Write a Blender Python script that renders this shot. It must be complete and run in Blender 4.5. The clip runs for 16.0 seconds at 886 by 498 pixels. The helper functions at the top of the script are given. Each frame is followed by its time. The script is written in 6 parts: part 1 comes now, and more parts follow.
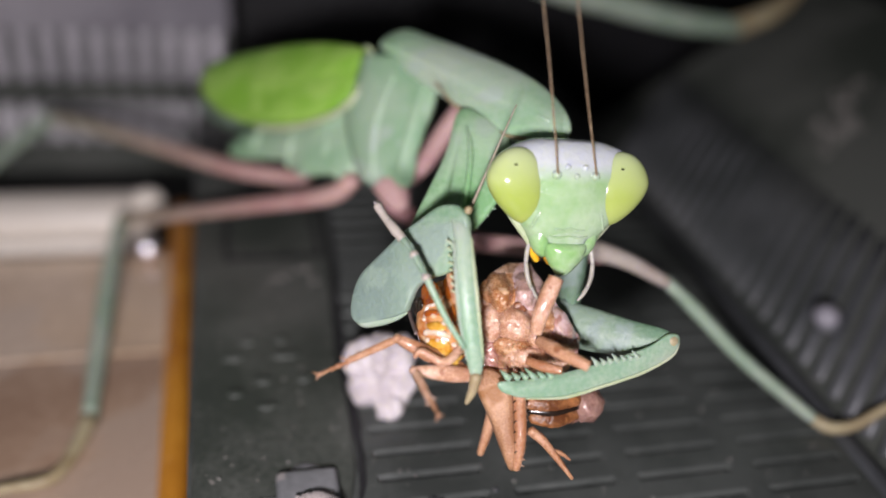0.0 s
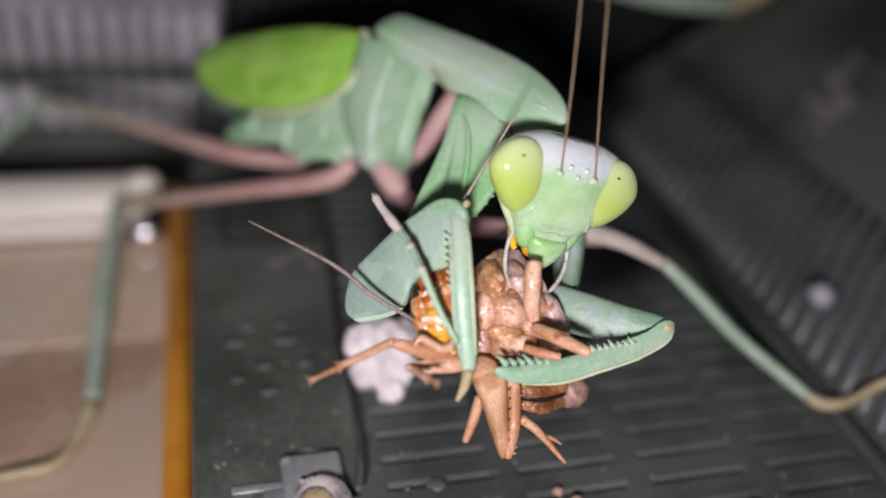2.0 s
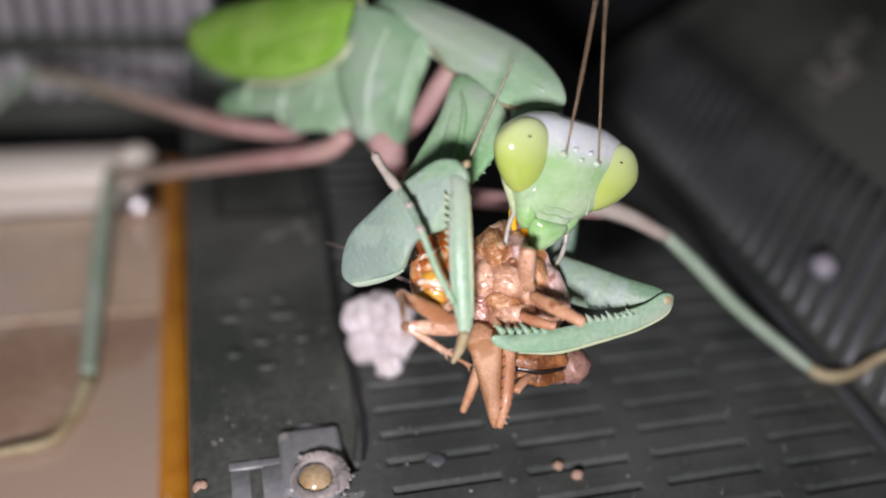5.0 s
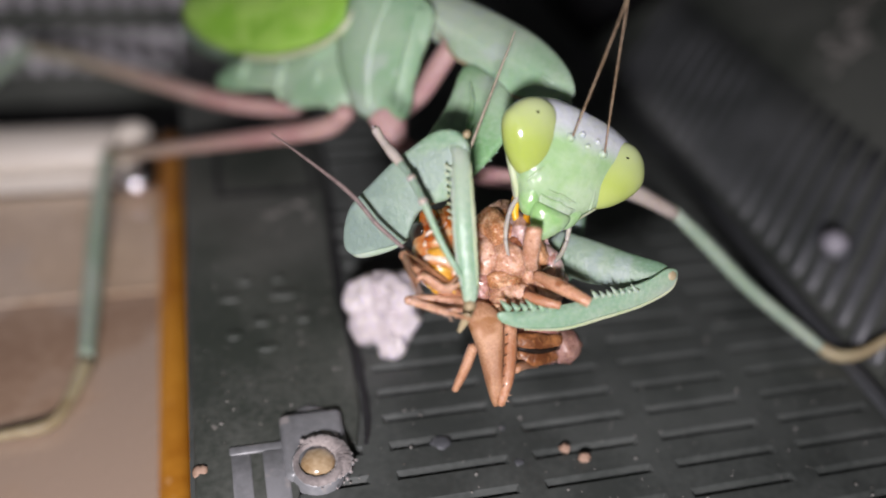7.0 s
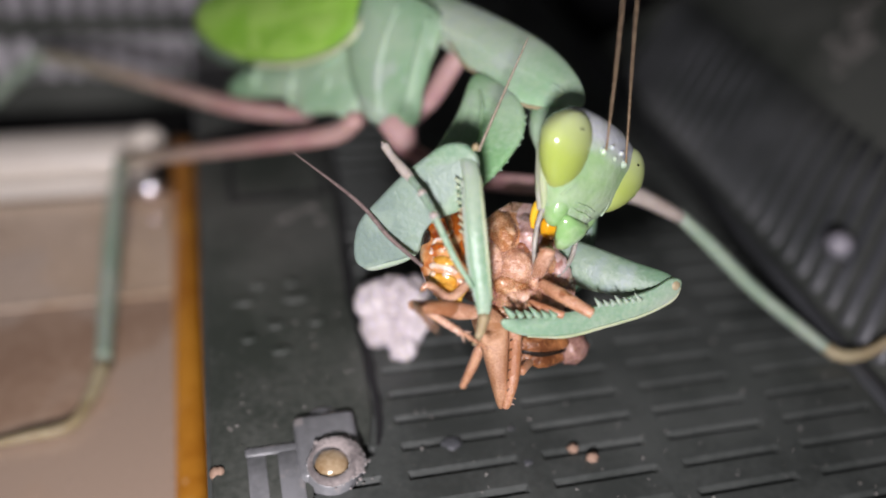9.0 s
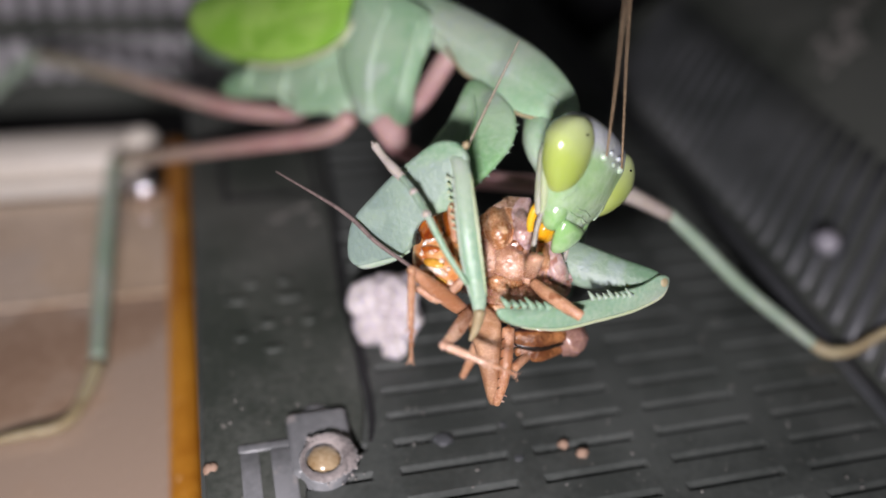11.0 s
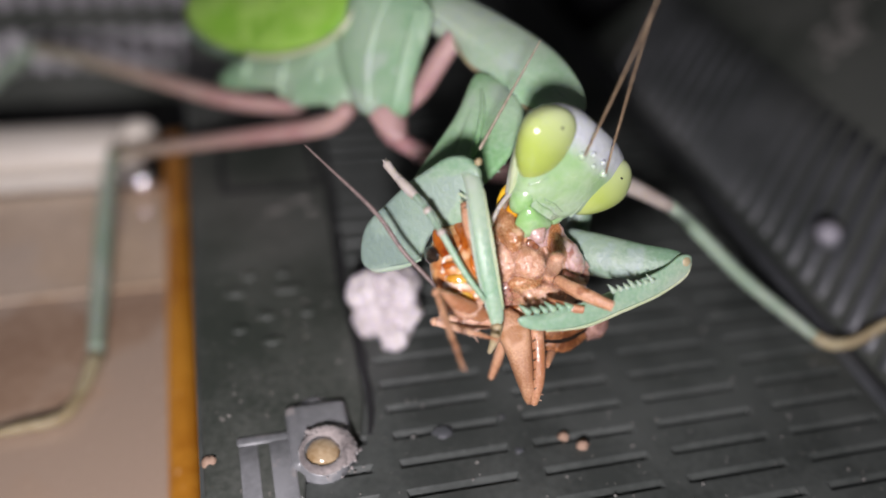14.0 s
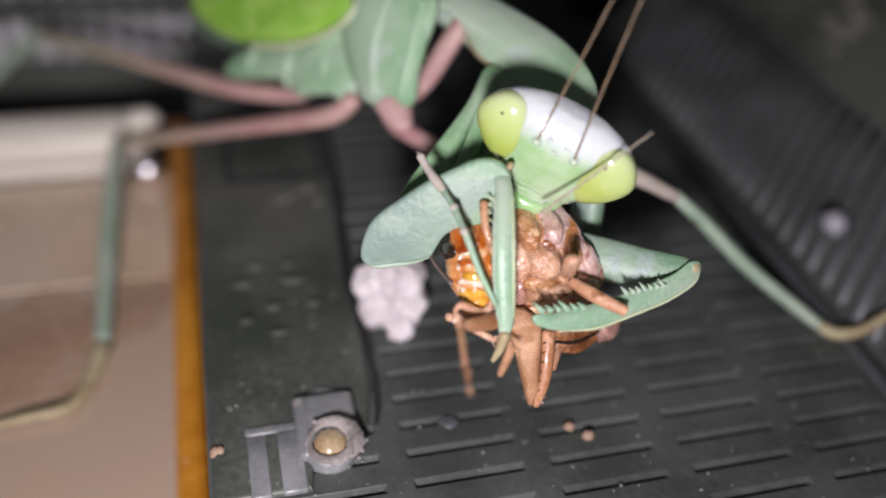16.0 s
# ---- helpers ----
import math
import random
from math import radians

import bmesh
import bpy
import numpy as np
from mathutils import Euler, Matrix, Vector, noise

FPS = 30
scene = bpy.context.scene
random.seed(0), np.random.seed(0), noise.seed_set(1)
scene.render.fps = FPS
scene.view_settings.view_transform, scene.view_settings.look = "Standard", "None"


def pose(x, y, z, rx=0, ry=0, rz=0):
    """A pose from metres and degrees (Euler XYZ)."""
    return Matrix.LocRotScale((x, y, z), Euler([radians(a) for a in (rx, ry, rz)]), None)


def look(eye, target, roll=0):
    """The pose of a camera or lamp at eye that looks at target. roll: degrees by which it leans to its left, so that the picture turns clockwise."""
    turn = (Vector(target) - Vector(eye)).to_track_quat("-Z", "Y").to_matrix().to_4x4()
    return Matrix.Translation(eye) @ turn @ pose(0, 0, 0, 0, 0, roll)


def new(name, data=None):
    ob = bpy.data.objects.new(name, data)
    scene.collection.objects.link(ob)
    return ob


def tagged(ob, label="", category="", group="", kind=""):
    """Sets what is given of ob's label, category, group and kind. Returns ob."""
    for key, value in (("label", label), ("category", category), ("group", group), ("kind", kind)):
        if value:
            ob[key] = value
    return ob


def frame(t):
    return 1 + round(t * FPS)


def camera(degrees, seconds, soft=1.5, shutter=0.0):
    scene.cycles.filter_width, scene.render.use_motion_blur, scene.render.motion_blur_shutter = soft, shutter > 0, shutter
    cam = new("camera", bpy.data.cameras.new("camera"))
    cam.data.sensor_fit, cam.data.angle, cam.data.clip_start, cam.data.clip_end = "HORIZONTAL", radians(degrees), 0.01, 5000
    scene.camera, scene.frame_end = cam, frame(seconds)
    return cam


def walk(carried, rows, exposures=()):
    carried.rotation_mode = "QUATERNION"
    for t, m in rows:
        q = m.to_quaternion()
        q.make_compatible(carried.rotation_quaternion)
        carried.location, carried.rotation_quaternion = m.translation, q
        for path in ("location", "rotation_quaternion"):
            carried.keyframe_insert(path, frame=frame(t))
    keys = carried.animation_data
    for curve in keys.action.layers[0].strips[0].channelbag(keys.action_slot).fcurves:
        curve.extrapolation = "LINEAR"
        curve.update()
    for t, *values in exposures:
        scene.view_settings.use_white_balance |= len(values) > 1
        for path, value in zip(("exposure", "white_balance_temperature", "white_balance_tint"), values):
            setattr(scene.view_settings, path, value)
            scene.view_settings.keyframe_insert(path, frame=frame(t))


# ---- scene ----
cam = camera(54, 16.0, soft=1.8)
cam.data.dof.use_dof = True
cam.data.dof.focus_distance = 0.0575
cam.data.dof.aperture_fstop = 11.5
walk(cam, [(t, Matrix.LocRotScale((x / 1000, y / 1000, z / 1000), Euler((radians(a), radians(b), radians(c))), None))
           for t, x, y, z, a, b, c in (
    (0, -18.274, -62.522, 48.595, 58.557, -5.231, -12.949),
    (0.5, -18.407, -61.915, 48.470, 58.135, -4.968, -13.069),
    (1, -18.932, -62.728, 49.493, 57.746, -5.060, -13.400),
    (1.5, -18.954, -62.262, 49.401, 57.386, -4.981, -13.582),
    (2, -18.885, -62.320, 49.494, 56.888, -4.991, -13.715),
    (2.5, -18.532, -61.811, 49.128, 56.163, -4.957, -13.732),
    (3, -18.394, -61.277, 48.612, 55.301, -4.939, -13.777),
    (3.5, -18.276, -61.114, 48.451, 54.891, -4.808, -13.683),
    (4, -18.678, -61.465, 49.076, 54.999, -4.951, -13.841),
    (6.5, -18.620, -60.344, 49.009, 54.300, -4.717, -14.171),
    (7, -18.389, -59.935, 48.338, 53.373, -4.578, -14.055),
    (7.5, -18.464, -59.920, 48.458, 53.003, -4.319, -13.858),
    (8, -18.665, -60.955, 49.780, 53.249, -4.023, -13.571),
    (8.5, -18.680, -60.385, 49.421, 53.163, -3.972, -13.685),
    (9, -18.703, -60.531, 49.582, 53.118, -3.988, -13.783),
    (11.5, -18.456, -61.276, 49.813, 53.279, -4.056, -14.159),
    (12, -18.334, -61.212, 49.556, 53.374, -4.023, -14.186),
    (12.5, -18.360, -61.173, 49.522, 53.313, -4.155, -14.309),
    (13, -18.363, -60.894, 49.269, 52.889, -4.112, -14.293),
    (13.5, -18.429, -60.898, 49.446, 52.675, -4.096, -14.225),
    (14, -18.481, -61.014, 49.472, 52.787, -4.013, -14.192),
    (14.5, -18.367, -61.032, 49.782, 52.761, -3.883, -14.108),
    (15, -18.450, -60.946, 49.596, 52.622, -3.846, -14.140),
    (15.5, -18.378, -60.910, 49.683, 52.451, -3.771, -14.035),
    (16, -18.696, -60.787, 49.875, 51.793, -3.864, -14.060),
           )])

# ---- light: a phone's torch beside the lens, in a dark room
world = bpy.data.worlds.new("night")
scene.world = world
world.use_nodes = True
world.node_tree.nodes["Background"].inputs[0].default_value = (0.57, 0.56, 0.6, 1)
world.node_tree.nodes["Background"].inputs[1].default_value = 0.066
torch = new("torch", bpy.data.lights.new("torch", "SPOT"))
torch.data.energy = 0.465
torch.data.shadow_soft_size = 0.0045
torch.data.spot_size, torch.data.spot_blend = radians(94), 1.0
torch.data.color = (1.0, 0.93, 0.985)
torch.matrix_world = look((-0.0315, -0.0900, 0.0477), (-0.009, -0.0065, 0.0055))
scene.view_settings.exposure = 0.0

MM = 0.001


# ---- materials
def ramp(nodes, links, source, stops):
    node = nodes.new("ShaderNodeValToRGB")
    while len(node.color_ramp.elements) < len(stops):
        node.color_ramp.elements.new(0.5)
    for e, (p, c) in zip(node.color_ramp.elements, stops):
        e.position, e.color = p, (*c, 1)
    links.new(source, node.inputs[0])
    return node.outputs[0]


def surface(name, a, b, scale=300.0, fine=2500.0, rough=0.5, bump=0.15, metal=0.0, soft=0.0, stretch=(1, 1, 1), spots=None,
            coat=0.0, trans=0.0, fade=None, fine_mix=0.35, rough_var=0.15, spot_scale=900.0, spot_cut=0.68, bump_dist=0.0002, dusty=0.0):
    """A surface that goes from colour a to colour b in blotches, with fine grain, relief and specks. Scales are per metre."""
    m = bpy.data.materials.new(name)
    m.use_nodes = True
    nodes, links = m.node_tree.nodes, m.node_tree.links
    p = nodes["Principled BSDF"]
    co = nodes.new("ShaderNodeTexCoord")
    mp = nodes.new("ShaderNodeMapping")
    mp.inputs["Scale"].default_value = stretch
    links.new(co.outputs["Object"], mp.inputs[0])

    def noise_tex(s, detail):
        n = nodes.new("ShaderNodeTexNoise")
        n.inputs["Scale"].default_value, n.inputs["Detail"].default_value = s, detail
        links.new(mp.outputs[0], n.inputs["Vector"])
        return n.outputs[0]
    big, small = noise_tex(scale, 3), noise_tex(fine, 4)
    mix = nodes.new("ShaderNodeMath")
    mix.operation = "MULTIPLY_ADD"
    links.new(small, mix.inputs[0])
    mix.inputs[1].default_value = fine_mix
    links.new(big, mix.inputs[2])
    col = ramp(nodes, links, mix.outputs[0], [(0.37 + fine_mix * 0.5, a), (0.63 + fine_mix * 0.5, b)])
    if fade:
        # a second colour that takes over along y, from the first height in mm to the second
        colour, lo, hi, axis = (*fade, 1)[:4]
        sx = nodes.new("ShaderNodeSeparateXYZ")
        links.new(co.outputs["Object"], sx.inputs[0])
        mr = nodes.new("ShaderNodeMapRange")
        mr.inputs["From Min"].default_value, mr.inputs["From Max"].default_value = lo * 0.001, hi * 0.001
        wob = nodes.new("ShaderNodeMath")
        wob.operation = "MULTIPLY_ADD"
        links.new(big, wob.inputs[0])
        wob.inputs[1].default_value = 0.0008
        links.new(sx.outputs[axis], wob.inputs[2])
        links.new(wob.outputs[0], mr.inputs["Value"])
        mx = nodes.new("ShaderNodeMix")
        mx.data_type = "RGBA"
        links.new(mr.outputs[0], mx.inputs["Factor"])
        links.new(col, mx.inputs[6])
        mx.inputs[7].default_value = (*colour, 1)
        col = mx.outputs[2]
    if spots:
        sp = noise_tex(spot_scale, 2)
        fac = ramp(nodes, links, sp, [(spot_cut, (0, 0, 0)), (spot_cut + 0.06, (1, 1, 1))])
        mx = nodes.new("ShaderNodeMix")
        mx.data_type = "RGBA"
        links.new(fac, mx.inputs["Factor"])
        links.new(col, mx.inputs[6])
        mx.inputs[7].default_value = (*spots, 1)
        col = mx.outputs[2]
    links.new(col, p.inputs["Base Color"])
    rg = nodes.new("ShaderNodeMath")
    rg.operation = "MULTIPLY_ADD"
    links.new(small, rg.inputs[0])
    rg.inputs[1].default_value, rg.inputs[2].default_value = rough_var, rough - rough_var / 2
    links.new(rg.outputs[0], p.inputs["Roughness"])
    bp = nodes.new("ShaderNodeBump")
    bp.inputs["Strength"].default_value, bp.inputs["Distance"].default_value = bump, bump_dist
    links.new(mix.outputs[0], bp.inputs["Height"])
    links.new(bp.outputs[0], p.inputs["Normal"])
    p.inputs["Metallic"].default_value = metal
    if soft:
        p.inputs["Subsurface Weight"].default_value = soft
        p.inputs["Subsurface Scale"].default_value = 0.0008
        p.inputs["Subsurface Radius"].default_value = (1.0, 1.0, 0.5)
    p.inputs["Sheen Weight"].default_value = dusty
    p.inputs["Sheen Roughness"].default_value = 0.5
    p.inputs["Coat Weight"].default_value = coat
    p.inputs["Coat Roughness"].default_value = 0.1
    p.inputs["Transmission Weight"].default_value = trans
    return m


PLASTIC = surface("dark_plastic", (0.044, 0.052, 0.043), (0.112, 0.119, 0.106), 70, 1800, rough=0.5, bump=0.25, spots=(0.22, 0.21, 0.19), spot_scale=1300, spot_cut=0.69)
PLASTIC_B = surface("grey_plastic", (0.07, 0.075, 0.08), (0.115, 0.12, 0.13), 150, 1500, rough=0.42, bump=0.2, spots=(0.14, 0.14, 0.13), spot_scale=1300)
CAVITY = surface("cavity_flesh", (0.16, 0.05, 0.02), (0.36, 0.15, 0.075), 700, 4000, rough=0.22, bump=0.4, soft=0.2, coat=0.7, bump_dist=0.0004)
CHEEK = surface("pale_cheek", (0.42, 0.48, 0.32), (0.55, 0.57, 0.45), 300, 2500, rough=0.35, bump=0.1, soft=0.3)
BLACK = surface("unlit_black", (0.006, 0.006, 0.007), (0.012, 0.012, 0.014), 60, 900, rough=0.6)
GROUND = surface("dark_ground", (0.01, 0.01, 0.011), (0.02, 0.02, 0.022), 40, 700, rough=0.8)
# on the boards, dusty is sheen added to brighten the grazing far end
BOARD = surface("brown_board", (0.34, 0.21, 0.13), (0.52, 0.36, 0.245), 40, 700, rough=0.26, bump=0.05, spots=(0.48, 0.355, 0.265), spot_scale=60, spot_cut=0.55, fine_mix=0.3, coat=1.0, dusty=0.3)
# the far half's gloss reflection is put into this paler colour
BOARD_BRIGHTENED = surface("brightened_board", (0.52, 0.36, 0.225), (0.74, 0.555, 0.39), 40, 700, rough=0.26, bump=0.05, spots=(0.68, 0.53, 0.4), spot_scale=60, spot_cut=0.55, fine_mix=0.3, coat=1.0, dusty=0.3)
AMBER = surface("amber_edge", (0.42, 0.15, 0.012), (0.62, 0.27, 0.03), 130, 1500, rough=0.3, bump=0.2, spots=(0.75, 0.45, 0.2), spot_scale=700, coat=0.3)
CREAM = surface("cream_bar", (0.8, 0.72, 0.62), (0.9, 0.84, 0.75), 60, 800, rough=0.35, bump=0.1, stretch=(0.3, 2, 2))
FLUTE = surface("fluted_grey", (0.52, 0.5, 0.54), (0.74, 0.71, 0.76), 80, 900, rough=0.38, bump=0.15)
RAIL = surface("rail_grey", (0.26, 0.25, 0.28), (0.4, 0.385, 0.42), 50, 900, rough=0.4, bump=0.15)
BEAD = surface("bead_grey", (0.7, 0.68, 0.71), (0.84, 0.82, 0.84), 120, 900, rough=0.22, bump=0.1, coat=0.5)
NICKEL = surface("dull_nickel", (0.8, 0.78, 0.82), (0.92, 0.9, 0.93), 500, 3000, rough=0.27, bump=0.03, metal=1.0, rough_var=0.05)
RIVET = surface("dull_rivet", (0.3, 0.29, 0.33), (0.42, 0.4, 0.45), 500, 3000, rough=0.3, bump=0.05, coat=0.6)
CLUMP = surface("white_clump", (0.58, 0.52, 0.53), (0.78, 0.72, 0.73), 300, 2500, rough=0.85, bump=0.3, soft=0.2)
DIRT = surface("dusty_rubber", (0.16, 0.14, 0.135), (0.34, 0.3, 0.285), 500, 3000, rough=0.95, bump=0.7, dusty=0.4)
RUST = surface("rusty_screw", (0.3, 0.2, 0.1), (0.5, 0.39, 0.25), 500, 3000, rough=0.14, bump=0.15, coat=0.9)
CRUMB = surface("crumb", (0.3, 0.19, 0.13), (0.45, 0.31, 0.23), 900, 3000, rough=0.7, bump=0.5)
DUST = surface("dust", (0.16, 0.155, 0.14), (0.28, 0.27, 0.25), 900, 3000, rough=0.9, bump=0.5)

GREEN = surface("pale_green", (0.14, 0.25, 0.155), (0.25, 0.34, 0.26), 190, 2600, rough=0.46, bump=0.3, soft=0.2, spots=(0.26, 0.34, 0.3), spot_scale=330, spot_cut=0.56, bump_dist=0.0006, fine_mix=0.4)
FEMUR = surface("thigh_green", (0.19, 0.33, 0.205), (0.31, 0.42, 0.31), 230, 2600, rough=0.48, bump=0.35, soft=0.2, spots=(0.27, 0.36, 0.3), spot_scale=330, spot_cut=0.56, fade=((0.215, 0.295, 0.255), -0.6, -3.6, 0), bump_dist=0.0006, fine_mix=0.5)
COXA = surface("coxa_green", (0.24, 0.47, 0.22), (0.42, 0.6, 0.4), 150, 2600, rough=0.38, bump=0.3, soft=0.2, spots=(0.44, 0.58, 0.44), spot_scale=260, spot_cut=0.6, bump_dist=0.0006, fine_mix=0.35)
SHIELD = surface("thorax_green", (0.36, 0.59, 0.36), (0.57, 0.7, 0.55), 120, 2600, rough=0.34, bump=0.18, soft=0.25, spots=(0.53, 0.66, 0.55), spot_scale=240, spot_cut=0.62, bump_dist=0.0005, fine_mix=0.25)
PALELEG = surface("pale_leg", (0.4, 0.33, 0.29), (0.5, 0.45, 0.4), 200, 2500, rough=0.45, bump=0.2, soft=0.2)
PINKTAN = surface("pink_to_tan_leg", (0.48, 0.26, 0.25), (0.58, 0.38, 0.345), 260, 2500, rough=0.42, bump=0.2, soft=0.2, bump_dist=0.0006, fine_mix=0.6, fade=((0.46, 0.42, 0.31), -6, -24, 0))
CLAW = surface("teal_green", (0.235, 0.385, 0.255), (0.385, 0.49, 0.37), 170, 3000, rough=0.4, bump=0.25, soft=0.2, spots=(0.43, 0.51, 0.42), spot_scale=330, spot_cut=0.6, bump_dist=0.0005, fine_mix=0.45)
WING = surface("leaf_green", (0.23, 0.48, 0.05), (0.35, 0.59, 0.115), 200, 3500, rough=0.42, bump=0.3, soft=0.2, stretch=(0.5, 2, 2), bump_dist=0.0006)
FLANK = surface("flank_green", (0.24, 0.425, 0.245), (0.38, 0.525, 0.37), 160, 2600, rough=0.5, bump=0.2, soft=0.2, spots=(0.4, 0.52, 0.41), spot_scale=280, spot_cut=0.6, bump_dist=0.0005, fine_mix=0.3)
MARGIN = surface("cream_margin", (0.42, 0.51, 0.29), (0.52, 0.56, 0.38), 400, 3000, rough=0.45, soft=0.2)
PINK = surface("pink_leg", (0.42, 0.23, 0.235), (0.52, 0.34, 0.32), 260, 2500, rough=0.42, bump=0.2, soft=0.2, bump_dist=0.0006, fine_mix=0.6)
TAN = surface("tan_leg", (0.32, 0.25, 0.14), (0.46, 0.4, 0.25), 300, 2500, rough=0.5, bump=0.2, soft=0.15)
TIBIA = surface("grey_green_leg", (0.31, 0.41, 0.31), (0.44, 0.51, 0.42), 200, 2500, rough=0.45, bump=0.2, soft=0.2, spots=(0.46, 0.47, 0.4), spot_scale=200, bump_dist=0.0006, fine_mix=0.6)
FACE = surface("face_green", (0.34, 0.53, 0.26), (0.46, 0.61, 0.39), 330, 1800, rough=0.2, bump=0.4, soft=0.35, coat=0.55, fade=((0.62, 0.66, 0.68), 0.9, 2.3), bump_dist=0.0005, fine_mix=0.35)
FRONS = surface("face_plate_green", (0.37, 0.55, 0.3), (0.5, 0.64, 0.43), 420, 1500, rough=0.2, bump=0.6, soft=0.35, coat=0.55, bump_dist=0.0006, fine_mix=0.5)
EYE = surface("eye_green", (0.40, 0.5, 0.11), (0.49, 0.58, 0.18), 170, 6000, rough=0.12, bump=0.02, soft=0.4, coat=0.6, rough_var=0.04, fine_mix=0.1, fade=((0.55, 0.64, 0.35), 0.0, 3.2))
LIP = surface("labrum_green", (0.29, 0.52, 0.2), (0.42, 0.6, 0.34), 500, 2600, rough=0.18, bump=0.3, soft=0.4, coat=0.6, bump_dist=0.0006)
YELLOW = surface("orange_mouth", (0.75, 0.36, 0.01), (0.85, 0.5, 0.03), 500, 2600, rough=0.3, bump=0.2, soft=0.3, coat=0.4)
PALP = surface("pale_palp", (0.36, 0.34, 0.29), (0.5, 0.47, 0.42), 600, 3000, rough=0.4, soft=0.3)
FEELER = surface("brown_feeler", (0.17, 0.11, 0.06), (0.32, 0.23, 0.14), 2500, 9000, rough=0.45)
SMOKE = surface("smoky_feeler", (0.13, 0.095, 0.09), (0.24, 0.18, 0.165), 2500, 9000, rough=0.5)
STRAW = surface("straw_feeler", (0.3, 0.26, 0.19), (0.44, 0.39, 0.3), 2500, 9000, rough=0.5)
DARK = surface("dark_spot", (0.012, 0.008, 0.006), (0.03, 0.018, 0.012), 500, 2500, rough=0.25, coat=0.5)
HULL = surface("cricket_brown", (0.36, 0.145, 0.05), (0.61, 0.325, 0.17), 620, 9000, rough=0.28, bump=0.45, soft=0.2, spots=(0.7, 0.45, 0.28), spot_scale=1500, spot_cut=0.58, coat=0.4, bump_dist=0.0003, fine_mix=0.6)
LEG = surface("cricket_leg", (0.38, 0.165, 0.078), (0.59, 0.335, 0.205), 420, 6500, rough=0.36, bump=0.4, soft=0.25, spots=(0.3, 0.12, 0.05), spot_scale=700, spot_cut=0.64, coat=0.25, bump_dist=0.0004, fine_mix=0.6)
FLESH = surface("cricket_flesh", (0.49, 0.255, 0.155), (0.73, 0.475, 0.345), 800, 9000, rough=0.26, bump=0.35, soft=0.35, coat=0.45, spots=(0.4, 0.18, 0.1), spot_scale=1100, spot_cut=0.64, bump_dist=0.0003, fine_mix=0.6)
BELLY = surface("cricket_belly", (0.36, 0.16, 0.12), (0.6, 0.36, 0.31), 550, 5000, rough=0.2, bump=0.4, soft=0.3, coat=0.7, bump_dist=0.0004, fine_mix=0.4)
LOBE = surface("tail_flesh", (0.2, 0.1, 0.075), (0.4, 0.24, 0.2), 380, 4000, rough=0.3, bump=0.4, soft=0.35, coat=0.3, spots=(0.46, 0.3, 0.26), spot_scale=500, spot_cut=0.62, bump_dist=0.0004, fine_mix=0.5)
BAND = surface("rust_band", (0.13, 0.045, 0.016), (0.46, 0.2, 0.075), 430, 3000, rough=0.34, bump=0.45, soft=0.2, coat=0.25, bump_dist=0.0006, fine_mix=0.5)
CRHEAD = surface("cricket_head", (0.46, 0.13, 0.03), (0.74, 0.38, 0.15), 620, 2600, rough=0.18, bump=0.3, soft=0.3, coat=0.7, spots=(0.72, 0.46, 0.26), spot_scale=700, spot_cut=0.6, bump_dist=0.0006)
RED = surface("rust_red", (0.22, 0.035, 0.006), (0.5, 0.13, 0.015), 520, 2600, rough=0.16, bump=0.25, soft=0.3, coat=0.8, bump_dist=0.0005)
LILAC = surface("lilac_flesh", (0.48, 0.29, 0.25), (0.68, 0.5, 0.47), 620, 7000, rough=0.22, bump=0.3, soft=0.35, coat=0.45, spots=(0.4, 0.2, 0.16), spot_scale=700, spot_cut=0.66, bump_dist=0.0003, fine_mix=0.5)
IVORY = surface("ivory_mark", (0.72, 0.48, 0.31), (0.85, 0.7, 0.55), 700, 3000, rough=0.22, bump=0.2, soft=0.3, coat=0.6)
SHELL = surface("shell_edge", (0.24, 0.13, 0.07), (0.48, 0.33, 0.24), 600, 5000, rough=0.2, bump=0.4, soft=0.3, coat=0.6, bump_dist=0.0004, fine_mix=0.6)
LUGGREY = surface("lug_plastic", (0.16, 0.166, 0.17), (0.26, 0.265, 0.275), 200, 1800, rough=0.34, bump=0.2, spots=(0.34, 0.32, 0.31), spot_scale=500, spot_cut=0.64)
RIBTOP = surface("ribbed_plastic", (0.048, 0.054, 0.05), (0.086, 0.094, 0.088), 120, 1800, rough=0.42, bump=0.25, spots=(0.12, 0.12, 0.11), spot_scale=1500, spot_cut=0.72)
THIGH = surface("hind_thigh", (0.33, 0.16, 0.08), (0.54, 0.315, 0.185), 300, 7500, rough=0.5, bump=0.4, soft=0.2, spots=(0.36, 0.17, 0.07), spot_scale=420, spot_cut=0.58, bump_dist=0.0004, fine_mix=0.5)
BRISTLE = surface("golden_bristle", (0.55, 0.36, 0.16), (0.75, 0.55, 0.32), 900, 3000, rough=0.3, soft=0.2)
GOLD = surface("yellow_face", (0.58, 0.25, 0.02), (0.78, 0.46, 0.09), 800, 3000, rough=0.2, bump=0.3, soft=0.3, coat=0.6)


# ---- mesh building, in millimetres
ORIGIN = {}


def thing(name, base, label, category, group="", kind=""):
    ob = new(name)
    ob.empty_display_size = 0.005
    ob.location = Vector(base) * MM
    ORIGIN[name] = Vector(base)
    ob["base"] = name
    return tagged(ob, label, category, group, kind)


PLACE = {}


